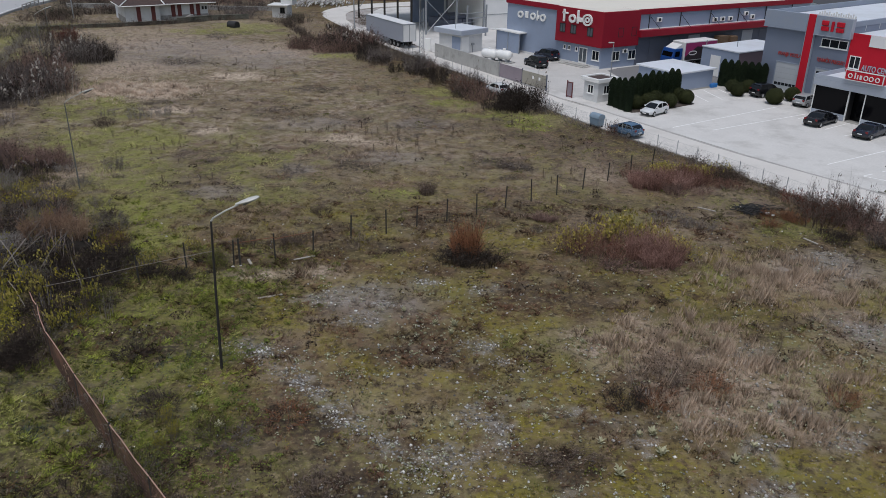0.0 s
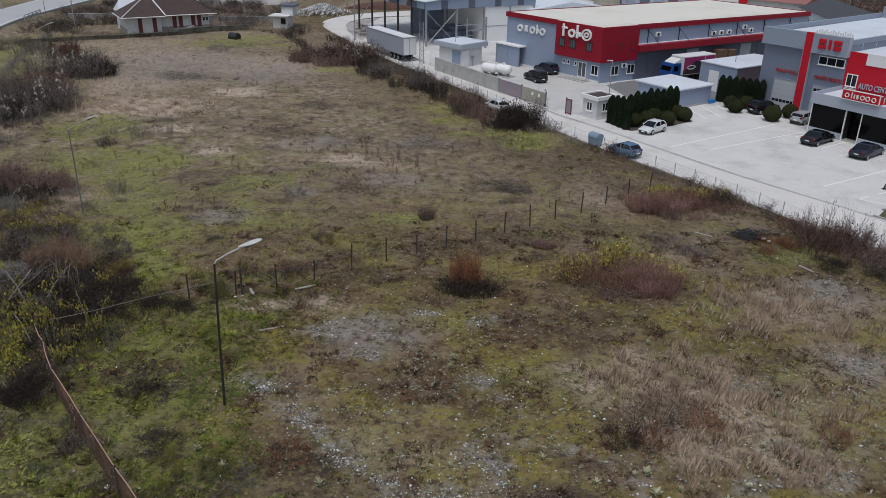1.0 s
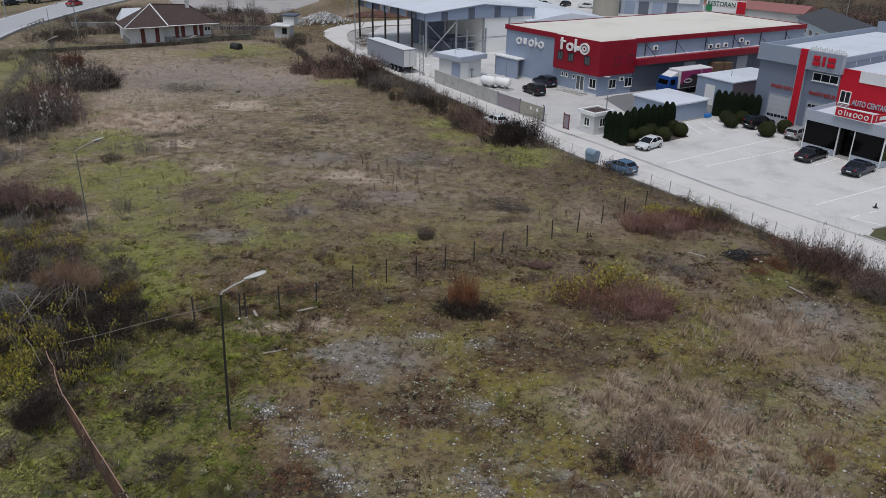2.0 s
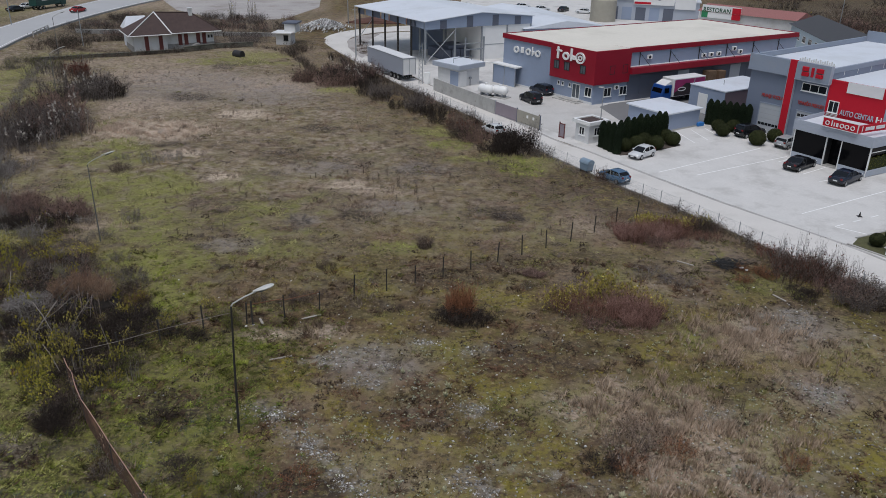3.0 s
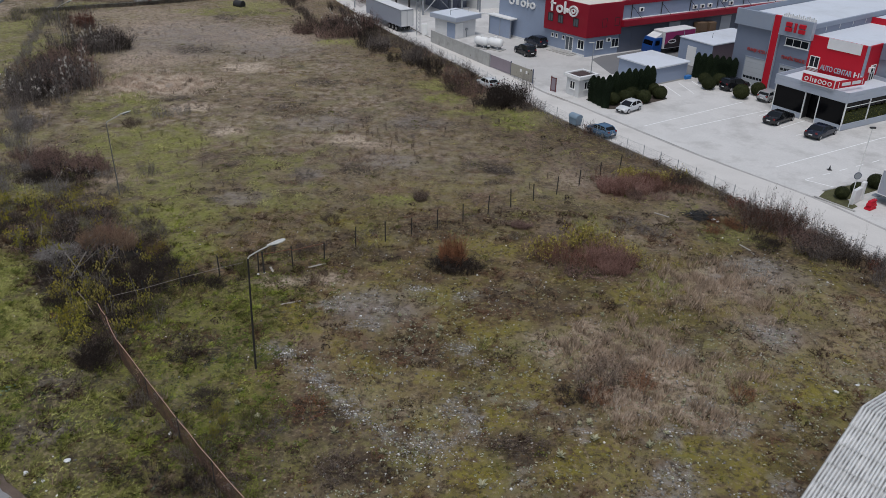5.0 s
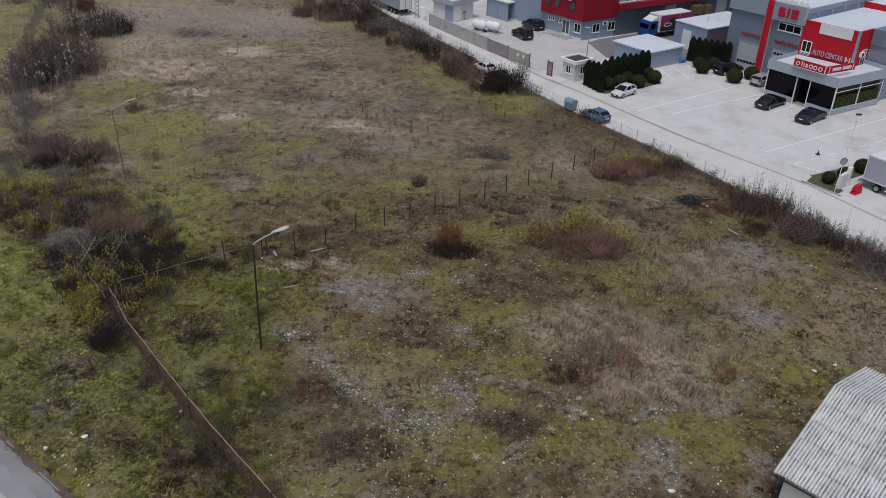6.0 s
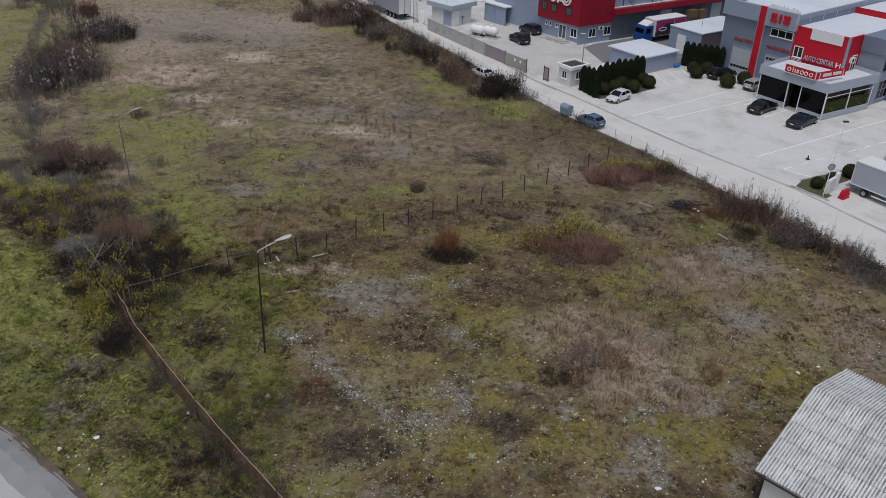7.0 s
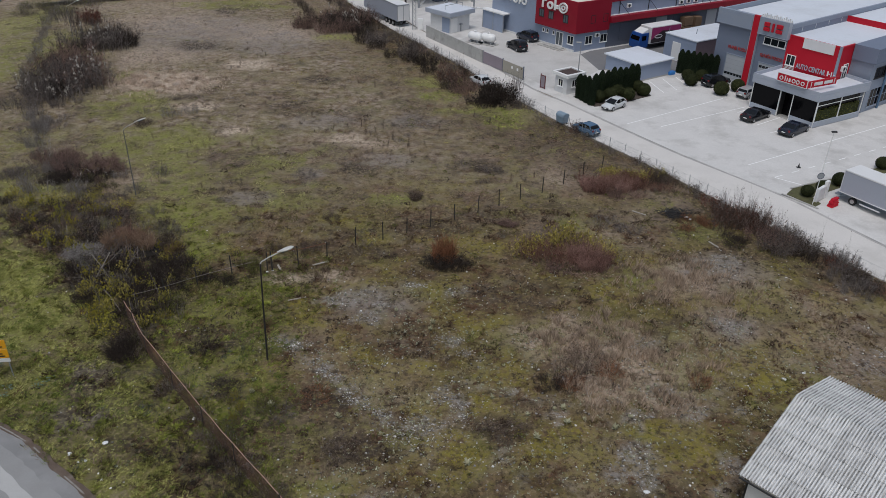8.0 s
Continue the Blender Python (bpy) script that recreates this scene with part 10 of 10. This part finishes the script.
def sward(name, dark, light):
    """Blades whose tones lie between two colours, with a few bleached ones."""
    mid_ = tuple(0.55 * a + 0.45 * b for a, b in zip(dark, light))
    pale = tuple(min(0.65, b * 1.6 + 0.04) for b in light)
    return leafy(name, [(0.0, tuple(0.35 * a for a in dark)), (0.3, tuple(0.85 * a for a in dark)), (0.6, mid_), (0.88, light), (1.0, pale)], 0.85, 0.0, 0.5, 2.2)


def even(name, dark, light, worn):
    """The same grass with more even tones, blended towards pale grey-tan by the share worn."""
    lo, hi = [tuple((1 - worn) * c + worn * d for c, d in zip(col, (0.32, 0.275, 0.245))) for col in (tuple(0.8 * a + 0.2 * b for a, b in zip(dark, light)), light)]
    return leafy(name, [(0.0, tuple(0.4 * c for c in lo)), (0.3, lo), (0.75, tuple(1.08 * c for c in hi)), (1.0, tuple(min(0.6, 1.35 * c) for c in hi))], 0.85, 0.0, 0.8, 2.4)


SWARD = {
    "umber": ("umber_dead_grass", (0.042, 0.027, 0.018), (0.16, 0.1, 0.065), "dead_weeds", "dark umber dead weeds and stems", "weeds"),
    "olive": ("olive_grass", (0.088, 0.061, 0.027), (0.255, 0.183, 0.084), "grass", "thin olive-brown autumn grass", "grass"),
    "khaki": ("khaki_grass", (0.16, 0.122, 0.052), (0.36, 0.282, 0.138), "grass", "pale khaki autumn grass tussocks", "grass"),
    "deep": ("deep_green_grass", (0.08, 0.082, 0.022), (0.27, 0.27, 0.07), "grass", "deep green grass tufts", "grass"),
    "fresh": ("fresh_green_grass", (0.19, 0.185, 0.055), (0.43, 0.41, 0.15), "grass", "fresh yellow-green grass tufts", "grass"),
    "lush": ("lush_green_grass", (0.14, 0.165, 0.026), (0.37, 0.41, 0.078), "grass", "lush bright green grass tufts", "grass"),
    "bluish": ("blue_green_weeds", (0.06, 0.07, 0.05), (0.19, 0.21, 0.15), "weeds", "blue-green low weeds between the grass", "weeds"),
    "straw": ("dry_straw_grass", (0.24, 0.178, 0.128), (0.5, 0.385, 0.28), "dry_grass", "pale dry straw-coloured grass", "grass"),
    "fawn": ("fawn_dry_grass", (0.17, 0.127, 0.09), (0.34, 0.262, 0.188), "dry_grass", "fawn brown dry grass", "grass"),
    "moss": ("yellow_green_moss", (0.13, 0.105, 0.018), (0.37, 0.305, 0.046), "moss", "yellow-green moss cushions", "moss"),
    "mauve": ("mauve_grey_dry_grass", (0.122, 0.098, 0.081), (0.295, 0.246, 0.205), "dry_grass", "mauve-grey withered grass", "grass"),
    # brighter copy of the fresh grass tones, for the sunlit meadow strip
    "meadow": ("sunlit_meadow_grass", (0.26, 0.265, 0.075), (0.56, 0.55, 0.2), "grass", "yellow-green meadow grass coloured as sunlit", "grass"),
    "rust": ("rust_brown_weeds", (0.085, 0.046, 0.028), (0.225, 0.13, 0.082), "weeds", "rust-brown low weeds", "weeds"),
}
piles = {k: [] for k in SWARD}
mid_piles = {k: [] for k in SWARD}
far_piles = {k: [] for k in SWARD}
SHAPE = {"umber": (0.2, 0.04, 1.05), "olive": (0.17, 0.034, 0.85), "khaki": (0.24, 0.032, 0.7), "deep": (0.2, 0.032, 0.8), "fresh": (0.2, 0.036, 0.75), "lush": (0.2, 0.034, 0.8), "bluish": (0.17, 0.03, 0.9), "straw": (0.42, 0.015, 0.36), "fawn": (0.32, 0.018, 0.45), "moss": (0.08, 0.05, 1.2), "rust": (0.19, 0.04, 1.05), "mauve": (0.22, 0.03, 0.8), "meadow": (0.14, 0.034, 1.3)}
for seed, n, box, k, hs in ((1, 142000, (-42, 36, 14, 60), 6, 0.74), (2, 105000, (-62, 30, 60, 105), 5, 0.9), (3, 52000, (-84, 12, 105, 176), 4, 1.2)):
    x, y, g = scatter(n, *box, seed)
    gravel, dry, green, moss, dark = cover(x, y)
    f = [lattice(151 + q, x, y, 0.8 * hs) * 0.75 + 0.25 * g.random(len(x)) for q in range(6)]
    wob = 0.2 * (g.random(len(x)) - 0.5)
    tone = 1.5 * (0.6 * lattice(301, x, y, 1.1 * hs) + 0.4 * lattice(303, x, y, 3.4) - 0.5) + 0.5 + wob
    patch = 1.6 * (0.6 * lattice(311, x, y, 2.6 * hs) + 0.4 * lattice(313, x, y, 7.0) - 0.5) + 0.5 + wob
    far_ = np.clip((y - 60) / 32, 0, 1)
    tone = tone * (1 - 0.35 * far_) + 0.35 * far_ * (0.5 + 2.2 * (cloudy(321, x, y, 13.0) - 0.5))
    bare = (f[0] < gravel * 0.95) | (f[5] > 0.64 + 0.3 * far_)
    key = np.where(tone < 0.33 - 0.1 * far_, "umber", np.where(tone < 0.66, "olive", "khaki"))
    key = np.where((patch > 0.8 + 0.15 * far_) & (tone < 0.7), "rust", key)
    key = np.where((patch < 0.22) & (tone > 0.4), "moss", key)
    key = np.where(f[4] < dark * 0.62 * (1 - 0.5 * far_), "umber", key)
    key = np.where(f[3] < moss * 0.8, "moss", key)
    key = np.where(f[2] < green * 0.85, np.where(tone < 0.42 + 0.4 * np.clip((42 - y) / 8, 0, 1) - 0.3 * np.clip((y - 46) / 10, 0, 1), "deep", "fresh"), key)
    lush = blob(x, y, [(-29.5, 38.5, 2.6, 2.4), (-23.4, 33.4, 2.4, 1.8), (-18.6, 30.2, 2.2, 1.6), (-33.0, 45.0, 2.6, 3.0), (-20.4, 50.4, 1.6, 2.2), (-19.6, 42.0, 2.4, 1.4), (-33.2, 45.5, 2.4, 4.0), (-30.8, 38.2, 2.4, 3.2), (-23.0, 57.0, 1.6, 2.6), (-21.8, 53.4, 1.6, 1.4), (-25.5, 62.0, 2.0, 3.0), (-28.5, 68.0, 2.0, 2.4), (-31.0, 76.0, 4.0, 1.6), (-17.0, 40.0, 3.5, 2.0), (-14.5, 35.0, 3.5, 3.0), (-24.0, 31.0, 7.0, 5.0), (-13.0, 29.0, 2.5, 2.5), (8.0, 89.0, 3.5, 1.4), (-10.5, 24.0, 3.0, 3.0), (-34.0, 44.0, 5.0, 5.0), (-39.0, 52.0, 4.0, 4.0)])
    key = np.where(((key == "fresh") & (f[2] < lush * 0.9)) | (f[3] < (lush - 0.2) * 0.7), "lush", key)
    key = np.where((f[2] < green) & (x < -11) & (y < 37) & (patch > 0.62), "bluish", key)
    key = np.where(f[1] < dry * 0.97, np.where((tone < 0.45) & (dry < 0.85), "fawn", "straw"), key)
    nl_ = np.clip((-8 - x) / 3, 0, 1) * np.clip((47 - y) / 6, 0, 1) * (1 - np.clip((-28 - x) / 3, 0, 1) * np.clip((y - 37) / 4, 0, 1))
    key = np.where((key == "khaki") & (f[0] < nl_), "olive", key)
    key = np.where((key == "olive") & (f[1] < nl_ * 0.6), "deep", key)
    key = np.where((key == "fresh") & (f[3] < nl_ * 0.9), np.where(tone > 0.42, "lush", "deep"), key)
    mid_ = np.clip((x + 13) / 3, 0, 1) * np.clip((3 - x) / 4, 0, 1) * np.clip((42 - y) / 6, 0, 1)
    key = np.where(((key == "khaki") | (key == "olive")) & (f[2] < mid_ * 0.55), "umber", key)
    dim_ = np.clip((x - 1) / 3, 0, 1) * np.clip((y - 40) / 4, 0, 1) * np.clip((78 - y) / 6, 0, 1)
    key = np.where((key == "khaki") & (f[3] < dim_ * 0.9), "olive", key)
    key = np.where((key == "olive") & (f[5] < dim_ * 0.38), np.where(patch > 0.5, "rust", "deep"), key)
    rust_ = blob(x, y, [(6.0, 57.0, 4.0, 2.5), (12.0, 60.0, 5.0, 3.0), (-4.0, 55.0, 4.0, 2.0), (15.5, 55.0, 4.0, 2.0), (0.0, 60.0, 3.0, 2.0), (7.0, 43.5, 4.0, 2.6), (11.0, 46.0, 4.0, 2.4), (-1.0, 37.0, 3.0, 2.0), (-7.2, 31.0, 1.6, 1.6), (-5.0, 28.6, 2.0, 1.4), (1.6, 34.0, 2.0, 1.4), (14.0, 50.0, 5.0, 2.0), (-6.0, 49.0, 5.0, 1.6), (-2.0, 41.0, 3.0, 1.2), (21.0, 28.0, 1.4, 2.0), (5.5, 36.0, 2.0, 1.6)])
    key = np.where(((key == "khaki") | (key == "olive")) & (f[0] < rust_ * 0.85), np.where(patch + 0.3 * tone > 0.5, "rust", "umber"), key)
    near_ = np.clip((x + 15) / 3, 0, 1) * np.clip((48 - y) / 6, 0, 1)
    key = np.where((key == "khaki") & (f[4] < near_ * 0.75), np.where(patch > 0.66, "rust", np.where(patch < 0.4, "moss", "olive")), key)
    edge_ = np.clip((12 - road_side(x, y)) / 5, 0, 1) * np.clip((y - 44) / 5, 0, 1) * np.clip((100 - y) / 10, 0, 1)
    key = np.where((key == "khaki") & (f[0] < edge_), np.where(patch > 0.5, "rust", "deep"), key)
    key = np.where(((key == "olive") | (key == "straw") | (key == "fawn")) & (f[1] < edge_ * 0.8), np.where(patch > 0.55, "umber", "deep"), key)
    pale_, grey_, dusk_, turf_, rusty_ = shades(x, y)
    key = np.where(f[0] < pale_ * 0.9, np.where(tone < 0.4, "fawn", "straw"), key)
    key = np.where(f[5] < grey_ * 0.62, "mauve", key)
    key = np.where(f[1] < turf_ * 0.7, np.where(tone < 0.4, "deep", np.where(x < -26, "fresh", "lush")), key)
    key = np.where((key == "lush") & (x < -26) & (y > 34), "fresh", key)
    sunny_ = blob(x, y, [(-33.6, 43.6, 4.6, 5.0), (-37.0, 49.0, 3.4, 3.6), (-30.8, 38.4, 3.0, 3.2), (-42.0, 52.0, 4.0, 4.0)]) * np.clip((-27.0 - 0.75 * (y - 40) - x) / 1.2, 0, 1)
    key = np.where(f[4] < sunny_ * 0.9, np.where(tone < 0.16, "lush", "meadow"), key)
    key = np.where(f[2] < rusty_ * 0.7, "rust", key)
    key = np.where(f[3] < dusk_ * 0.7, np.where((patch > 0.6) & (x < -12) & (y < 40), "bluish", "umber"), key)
    key = np.where((f[4] < nl_ * 0.24) & (key != "lush"), np.where(patch > 0.5, "umber", "rust"), key)
    for name, (h, w, lean) in SHAPE.items():
        s = (key == name) & ~bare
        if s.any():
            (piles, mid_piles, far_piles)[seed - 1][name].append(tufts(x[s], y[s], g, k, h * hs * (1.0, 0.7, 0.55)[seed - 1], w * hs * (1.0, 1.15, 1.4)[seed - 1], lean * (1.0, 1.4, 1.6)[seed - 1]))
# taller soft grass in the meadow on both sides of the mesh fence
x, y, g = scatter(44000, -42, -5, 15, 52, 41)
tone = 0.55 * lattice(371, x, y, 1.0) + 0.45 * lattice(373, x, y, 2.8)
patch = 0.6 * lattice(375, x, y, 1.6) + 0.4 * lattice(377, x, y, 4.5)
dusk_ = shades(x, y)[2]
under_ = blob(x, y, [(-27.0, 46.5, 5.0, 3.2), (-33.0, 52.0, 4.0, 3.0), (-22.4, 37.4, 1.6, 2.0), (-24.6, 41.4, 2.2, 2.6)])
side_ = np.clip((-8.0 - x) / 3, 0, 1) * np.clip((53 - y) / 6, 0, 1)
far_side = x < -27.0 - 0.75 * (y - 40)
s = (g.random(len(x)) < side_ * (1 - 0.75 * dusk_) * (1 - under_) * np.where(far_side, 1.0, np.clip((patch - 0.36) * 6, 0.1, 1)))
key = np.where(far_side, np.where(tone < 0.34, "lush", "meadow"), np.where(tone < 0.38, "olive", np.where(tone < 0.48, "deep", np.where(patch > 0.58, "fresh", "lush"))))
key = np.where(~far_side & (patch < 0.42) & (tone < 0.5), "bluish", key)
for name in ("deep", "lush", "fresh", "olive", "bluish", "meadow"):
    q = s & (key == name)
    piles[name].append(tufts(x[q], y[q], g, 9, 0.1, 0.021, 1.5))
# low weed mounds, many leaves each
x, y, g = scatter(2600, -70, 36, 15, 150, 9)
gravel, dry, green, moss, dark = cover(x, y)
s = (g.random(len(x)) < (0.25 + dark * 0.9) * np.clip(1.5 - y / 80, 0.15, 1)) & (gravel < 0.4)
x, y = x[s], y[s]
rad = g.uniform(0.25, 0.7, len(x)) * np.where(y > 70, 1.3, 1.0)
k = 46
cx, cy, rr = np.repeat(x, k), np.repeat(y, k), np.repeat(rad, k)
d = g.normal(size=(len(cx), 3))
d /= np.linalg.norm(d, axis=1, keepdims=True)
C = np.stack([cx + d[:, 0] * rr, cy + d[:, 1] * rr, hump(cx, cy) + np.abs(d[:, 2]) * rr * 0.65], 1)
V, F = flakes(C, 0.075, g, 0.8)
half_ = np.repeat(g.random(len(x)) < 0.72, k)
def split(V, F, mask):
    keep = np.repeat(mask, 4)
    return V[keep], np.arange(int(mask.sum()) * 4).reshape(-1, 4)
stuff("weed_mounds", [split(V, F, half_)], LEAF_BROWN, "low mounds of dead brown weeds", "weeds")
stuff("weed_mounds", [split(V, F, ~half_)], LEAF_OLIVE, "low mounds of olive green weeds", "weeds")
# leafy green weeds on both sides of the mesh fence
x, y, g = scatter(5200, -40, -5, 16, 50, 31)
patch = cloudy(361, x, y, 2.4) + 0.35 * (lattice(363, x, y, 6.0) - 0.5)
s = g.random(len(x)) < np.clip((patch - 0.46) * 5, 0.03, 1) * np.clip((-6 - x) / 5, 0, 1)
x, y = x[s], y[s]
rad = 0.12 + 0.3 * g.random(len(x)) ** 2
k = 34
cx, cy, rr = np.repeat(x, k), np.repeat(y, k), np.repeat(rad, k)
d = g.normal(size=(len(cx), 3))
d /= np.linalg.norm(d, axis=1, keepdims=True)
C = np.stack([cx + d[:, 0] * rr, cy + d[:, 1] * rr, hump(cx, cy) + 0.06 + np.abs(d[:, 2]) * rr * 0.9], 1)
V, F = flakes(C, 0.05, g, 0.7)
bright_ = np.repeat(lattice(365, x, y, 4.0) > 0.42, k)
stuff("green_weeds", [split(V, F, bright_)], leafy("bright_weed_leaves", [(0.0, (0.025, 0.035, 0.008)), (0.4, (0.1, 0.13, 0.024)), (0.85, (0.21, 0.25, 0.05)), (1.0, (0.36, 0.38, 0.13))], 0.75, 0.0, 0.45, 1.5), "bright green leafy weeds among the grass", "weeds")
stuff("green_weeds", [split(V, F, ~bright_)], LEAF_OLIVE, "olive green leafy weeds among the grass", "weeds")
BLADE = {}
for name, (blade, dark, light, kind_, text, cat) in SWARD.items():
    BLADE[name] = sward(blade, dark, light)
    stuff(kind_, piles[name], BLADE[name], text, cat)
    for lots, worn in ((mid_piles, 0.38), (far_piles, 0.6)):
        if lots[name]:
            stuff(kind_, lots[name], even("greyed_" + blade, dark, light, worn * (0.3 if name == "lush" else 0.5 if name in ("deep", "fresh", "moss") else 1)), text, cat)
# tall straw in the dry patches
x, y, g = scatter(60000, 2, 34, 22, 56, 12)
dry = blob(x, y, [(11.8, 38.0, 2.2, 1.6), (14.9, 40.3, 2.4, 1.2), (16.4, 37.6, 1.6, 1.4), (18.4, 35.4, 2.2, 1.4), (21.0, 35.4, 1.3, 1.2), (18.0, 31.6, 1.6, 1.0), (14.0, 35.4, 1.8, 1.2), (23.0, 46.0, 3.5, 3.0), (13.5, 31.5, 2.4, 1.6)]) * (0.35 + cloudy(21, x, y, 2.6))
s = g.random(len(x)) < 1.35 * dry
stuff("tall_dry_grass", [tufts(x[s], y[s], g, 7, 0.5, 0.011, 0.3)], sward("tall_pinkish_straw", (0.42, 0.32, 0.235), (0.66, 0.52, 0.4)), "tall pinkish dry grass stems", "grass")
# stones
x, y, g = scatter(150000, -34, 36, 15, 56, 13)
gravel = cover(x, y)[0]
s = g.random(len(x)) < np.clip(gravel * 0.7, 0.04 + 0.08 * (x > -6) * (y < 38), 1) * np.where(x < -10, 0.4, 1.0)
x, y = x[s], y[s]
r = 0.017 + 0.095 * g.random(len(x)) ** 3.8
# the line of broken stone across the field, and its white spots
t_ = g.random(2600)
ly = 37.6 - 8.6 * t_
lx = np.interp(ly, [29.0, 30.0, 31.8, 33.9, 35.3, 37.6], [-2.6, -3.8, -5.2, -6.9, -8.3, -11.0]) + g.normal(0, 0.6, 2600) * (1 + 0.8 * (ly > 35.5))
keep_ = cloudy(331, lx, ly, 1.6) > 0.42
x, y = np.concatenate([x, lx[keep_]]), np.concatenate([y, ly[keep_]])
r = np.concatenate([r, 0.016 + 0.075 * g.random(int(keep_.sum())) ** 4])
for cx, cy, sx, sy, k in ((0.2, 27.5, 1.3, 0.7, 700), (-1.0, 28.2, 0.8, 0.5, 200), (2.5, 37.8, 0.8, 0.4, 260), (3.6, 36.2, 0.7, 0.5, 200), (-0.9, 45.5, 0.5, 0.3, 260), (-3.4, 42.4, 0.8, 0.25, 140), (2.2, 31.0, 0.7, 0.7, 260), (3.1, 29.2, 0.6, 0.7, 200), (-9.6, 36.6, 0.5, 0.4, 260), (-1.6, 27.0, 0.3, 0.3, 60)):
    x, y = np.concatenate([x, g.normal(cx, sx, k)]), np.concatenate([y, g.normal(cy, sy, k)])
    r = np.concatenate([r, 0.016 + 0.075 * g.random(k) ** 4])
oct_ = np.array([[1, 0, 0], [0, 1, 0], [-1, 0, 0], [0, -1, 0], [0, 0, 0.8], [0, 0, -0.6]])
faces = np.array([[0, 1, 4], [1, 2, 4], [2, 3, 4], [3, 0, 4], [1, 0, 5], [2, 1, 5], [3, 2, 5], [0, 3, 5]])
J = oct_[None] * g.uniform(0.6, 1.3, (len(x), 6, 3)) * r[:, None, None]
a = g.uniform(0, 6.28, len(x))
ca, sa = np.cos(a)[:, None], np.sin(a)[:, None]
V = np.stack([x[:, None] + J[..., 0] * ca - J[..., 1] * sa, y[:, None] + J[..., 0] * sa + J[..., 1] * ca, hump(x, y)[:, None] + r[:, None] * 0.3 + J[..., 2]], -1).reshape(-1, 3)
F = (faces[None] + 6 * np.arange(len(x))[:, None, None]).reshape(-1, 3)
stuff("stones", [(V, F)], PALE_STONE, "pale scattered gravel and rubble stones", "stones")
# dark dry stalks standing in the far grass
x, y, g = scatter(560, -46, 16, 62, 120, 21)
s = g.random(len(x)) < np.clip((cloudy(341, x, y, 9.0) - 0.5) * 5, 0, 1)
x, y = x[s], y[s]
n = len(x)
cx, cy = np.repeat(x, 4) + g.normal(0, 0.06, 4 * n), np.repeat(y, 4) + g.normal(0, 0.06, 4 * n)
base = np.stack([cx, cy, hump(cx, cy) - 0.05], 1)
top = base + np.stack([g.normal(0, 0.1, 4 * n), g.normal(0, 0.1, 4 * n), np.repeat(g.uniform(0.35, 1.0, n), 4) * g.uniform(0.6, 1.0, 4 * n)], 1)
stuff("dock_stalks", [rods(base, top, np.full(4 * n, 0.011), np.full(4 * n, 0.017))], TWIG_BROWN, "dark dry dock stalks standing in the grass", "weeds")
# pale straw tussocks in the middle of the field
x, y, g = scatter(26000, -40, 14, 52, 112, 22)
s = g.random(len(x)) < np.clip((cloudy(351, x, y, 5.0) - 0.6) * 7, 0, 1)
stuff("tall_dry_grass", [tufts(x[s], y[s], g, 9, 0.2, 0.02, 0.9)], BLADE["straw"], "pale straw tussocks in the field", "grass")
# the bleached patch beside the thicket
x, y, g = scatter(34000, -52, -26, 88, 110, 23)
s = g.random(len(x)) < blob(x, y, [(-42.5, 99.0, 3.6, 4.0), (-38.0, 98.0, 4.0, 3.4), (-34.0, 97.5, 2.4, 2.0)]) * (0.2 + cloudy(21, x, y, 2.6))
stuff("tall_dry_grass", [tufts(x[s], y[s], g, 8, 0.3, 0.02, 0.5)], even("greyed_pinkish_straw", (0.5, 0.395, 0.31), (0.68, 0.55, 0.44), 0.05), "bleached pinkish dry grass patch", "grass")
# small pale rosettes strewn over the stony half of the field
x, y, g = scatter(5200, -8, 32, 20, 50, 51)
s = g.random(len(x)) < np.clip((cloudy(381, x, y, 3.2) - 0.42) * 4, 0.05, 1) * np.clip((50 - y) / 10, 0, 1)
x, y = x[s], y[s]
k = 9
cx, cy, rr = np.repeat(x, k), np.repeat(y, k), np.repeat(0.05 + 0.11 * g.random(len(x)) ** 2, k)
a = g.uniform(0, 6.2832, len(cx))
C = np.stack([cx + np.cos(a) * rr * 0.6, cy + np.sin(a) * rr * 0.6, hump(cx, cy) + 0.07 + 0.03 * g.random(len(cx))], 1)
V, F = flakes(C, 0.055, g, 0.3)
stuff("pale_rosettes", [(V, F)], leafy("pale_grey_green_rosettes", [(0.0, (0.14, 0.15, 0.08)), (0.5, (0.33, 0.34, 0.22)), (1.0, (0.6, 0.6, 0.48))], 0.85, 0.0), "small pale grey-green rosette weeds", "weeds")
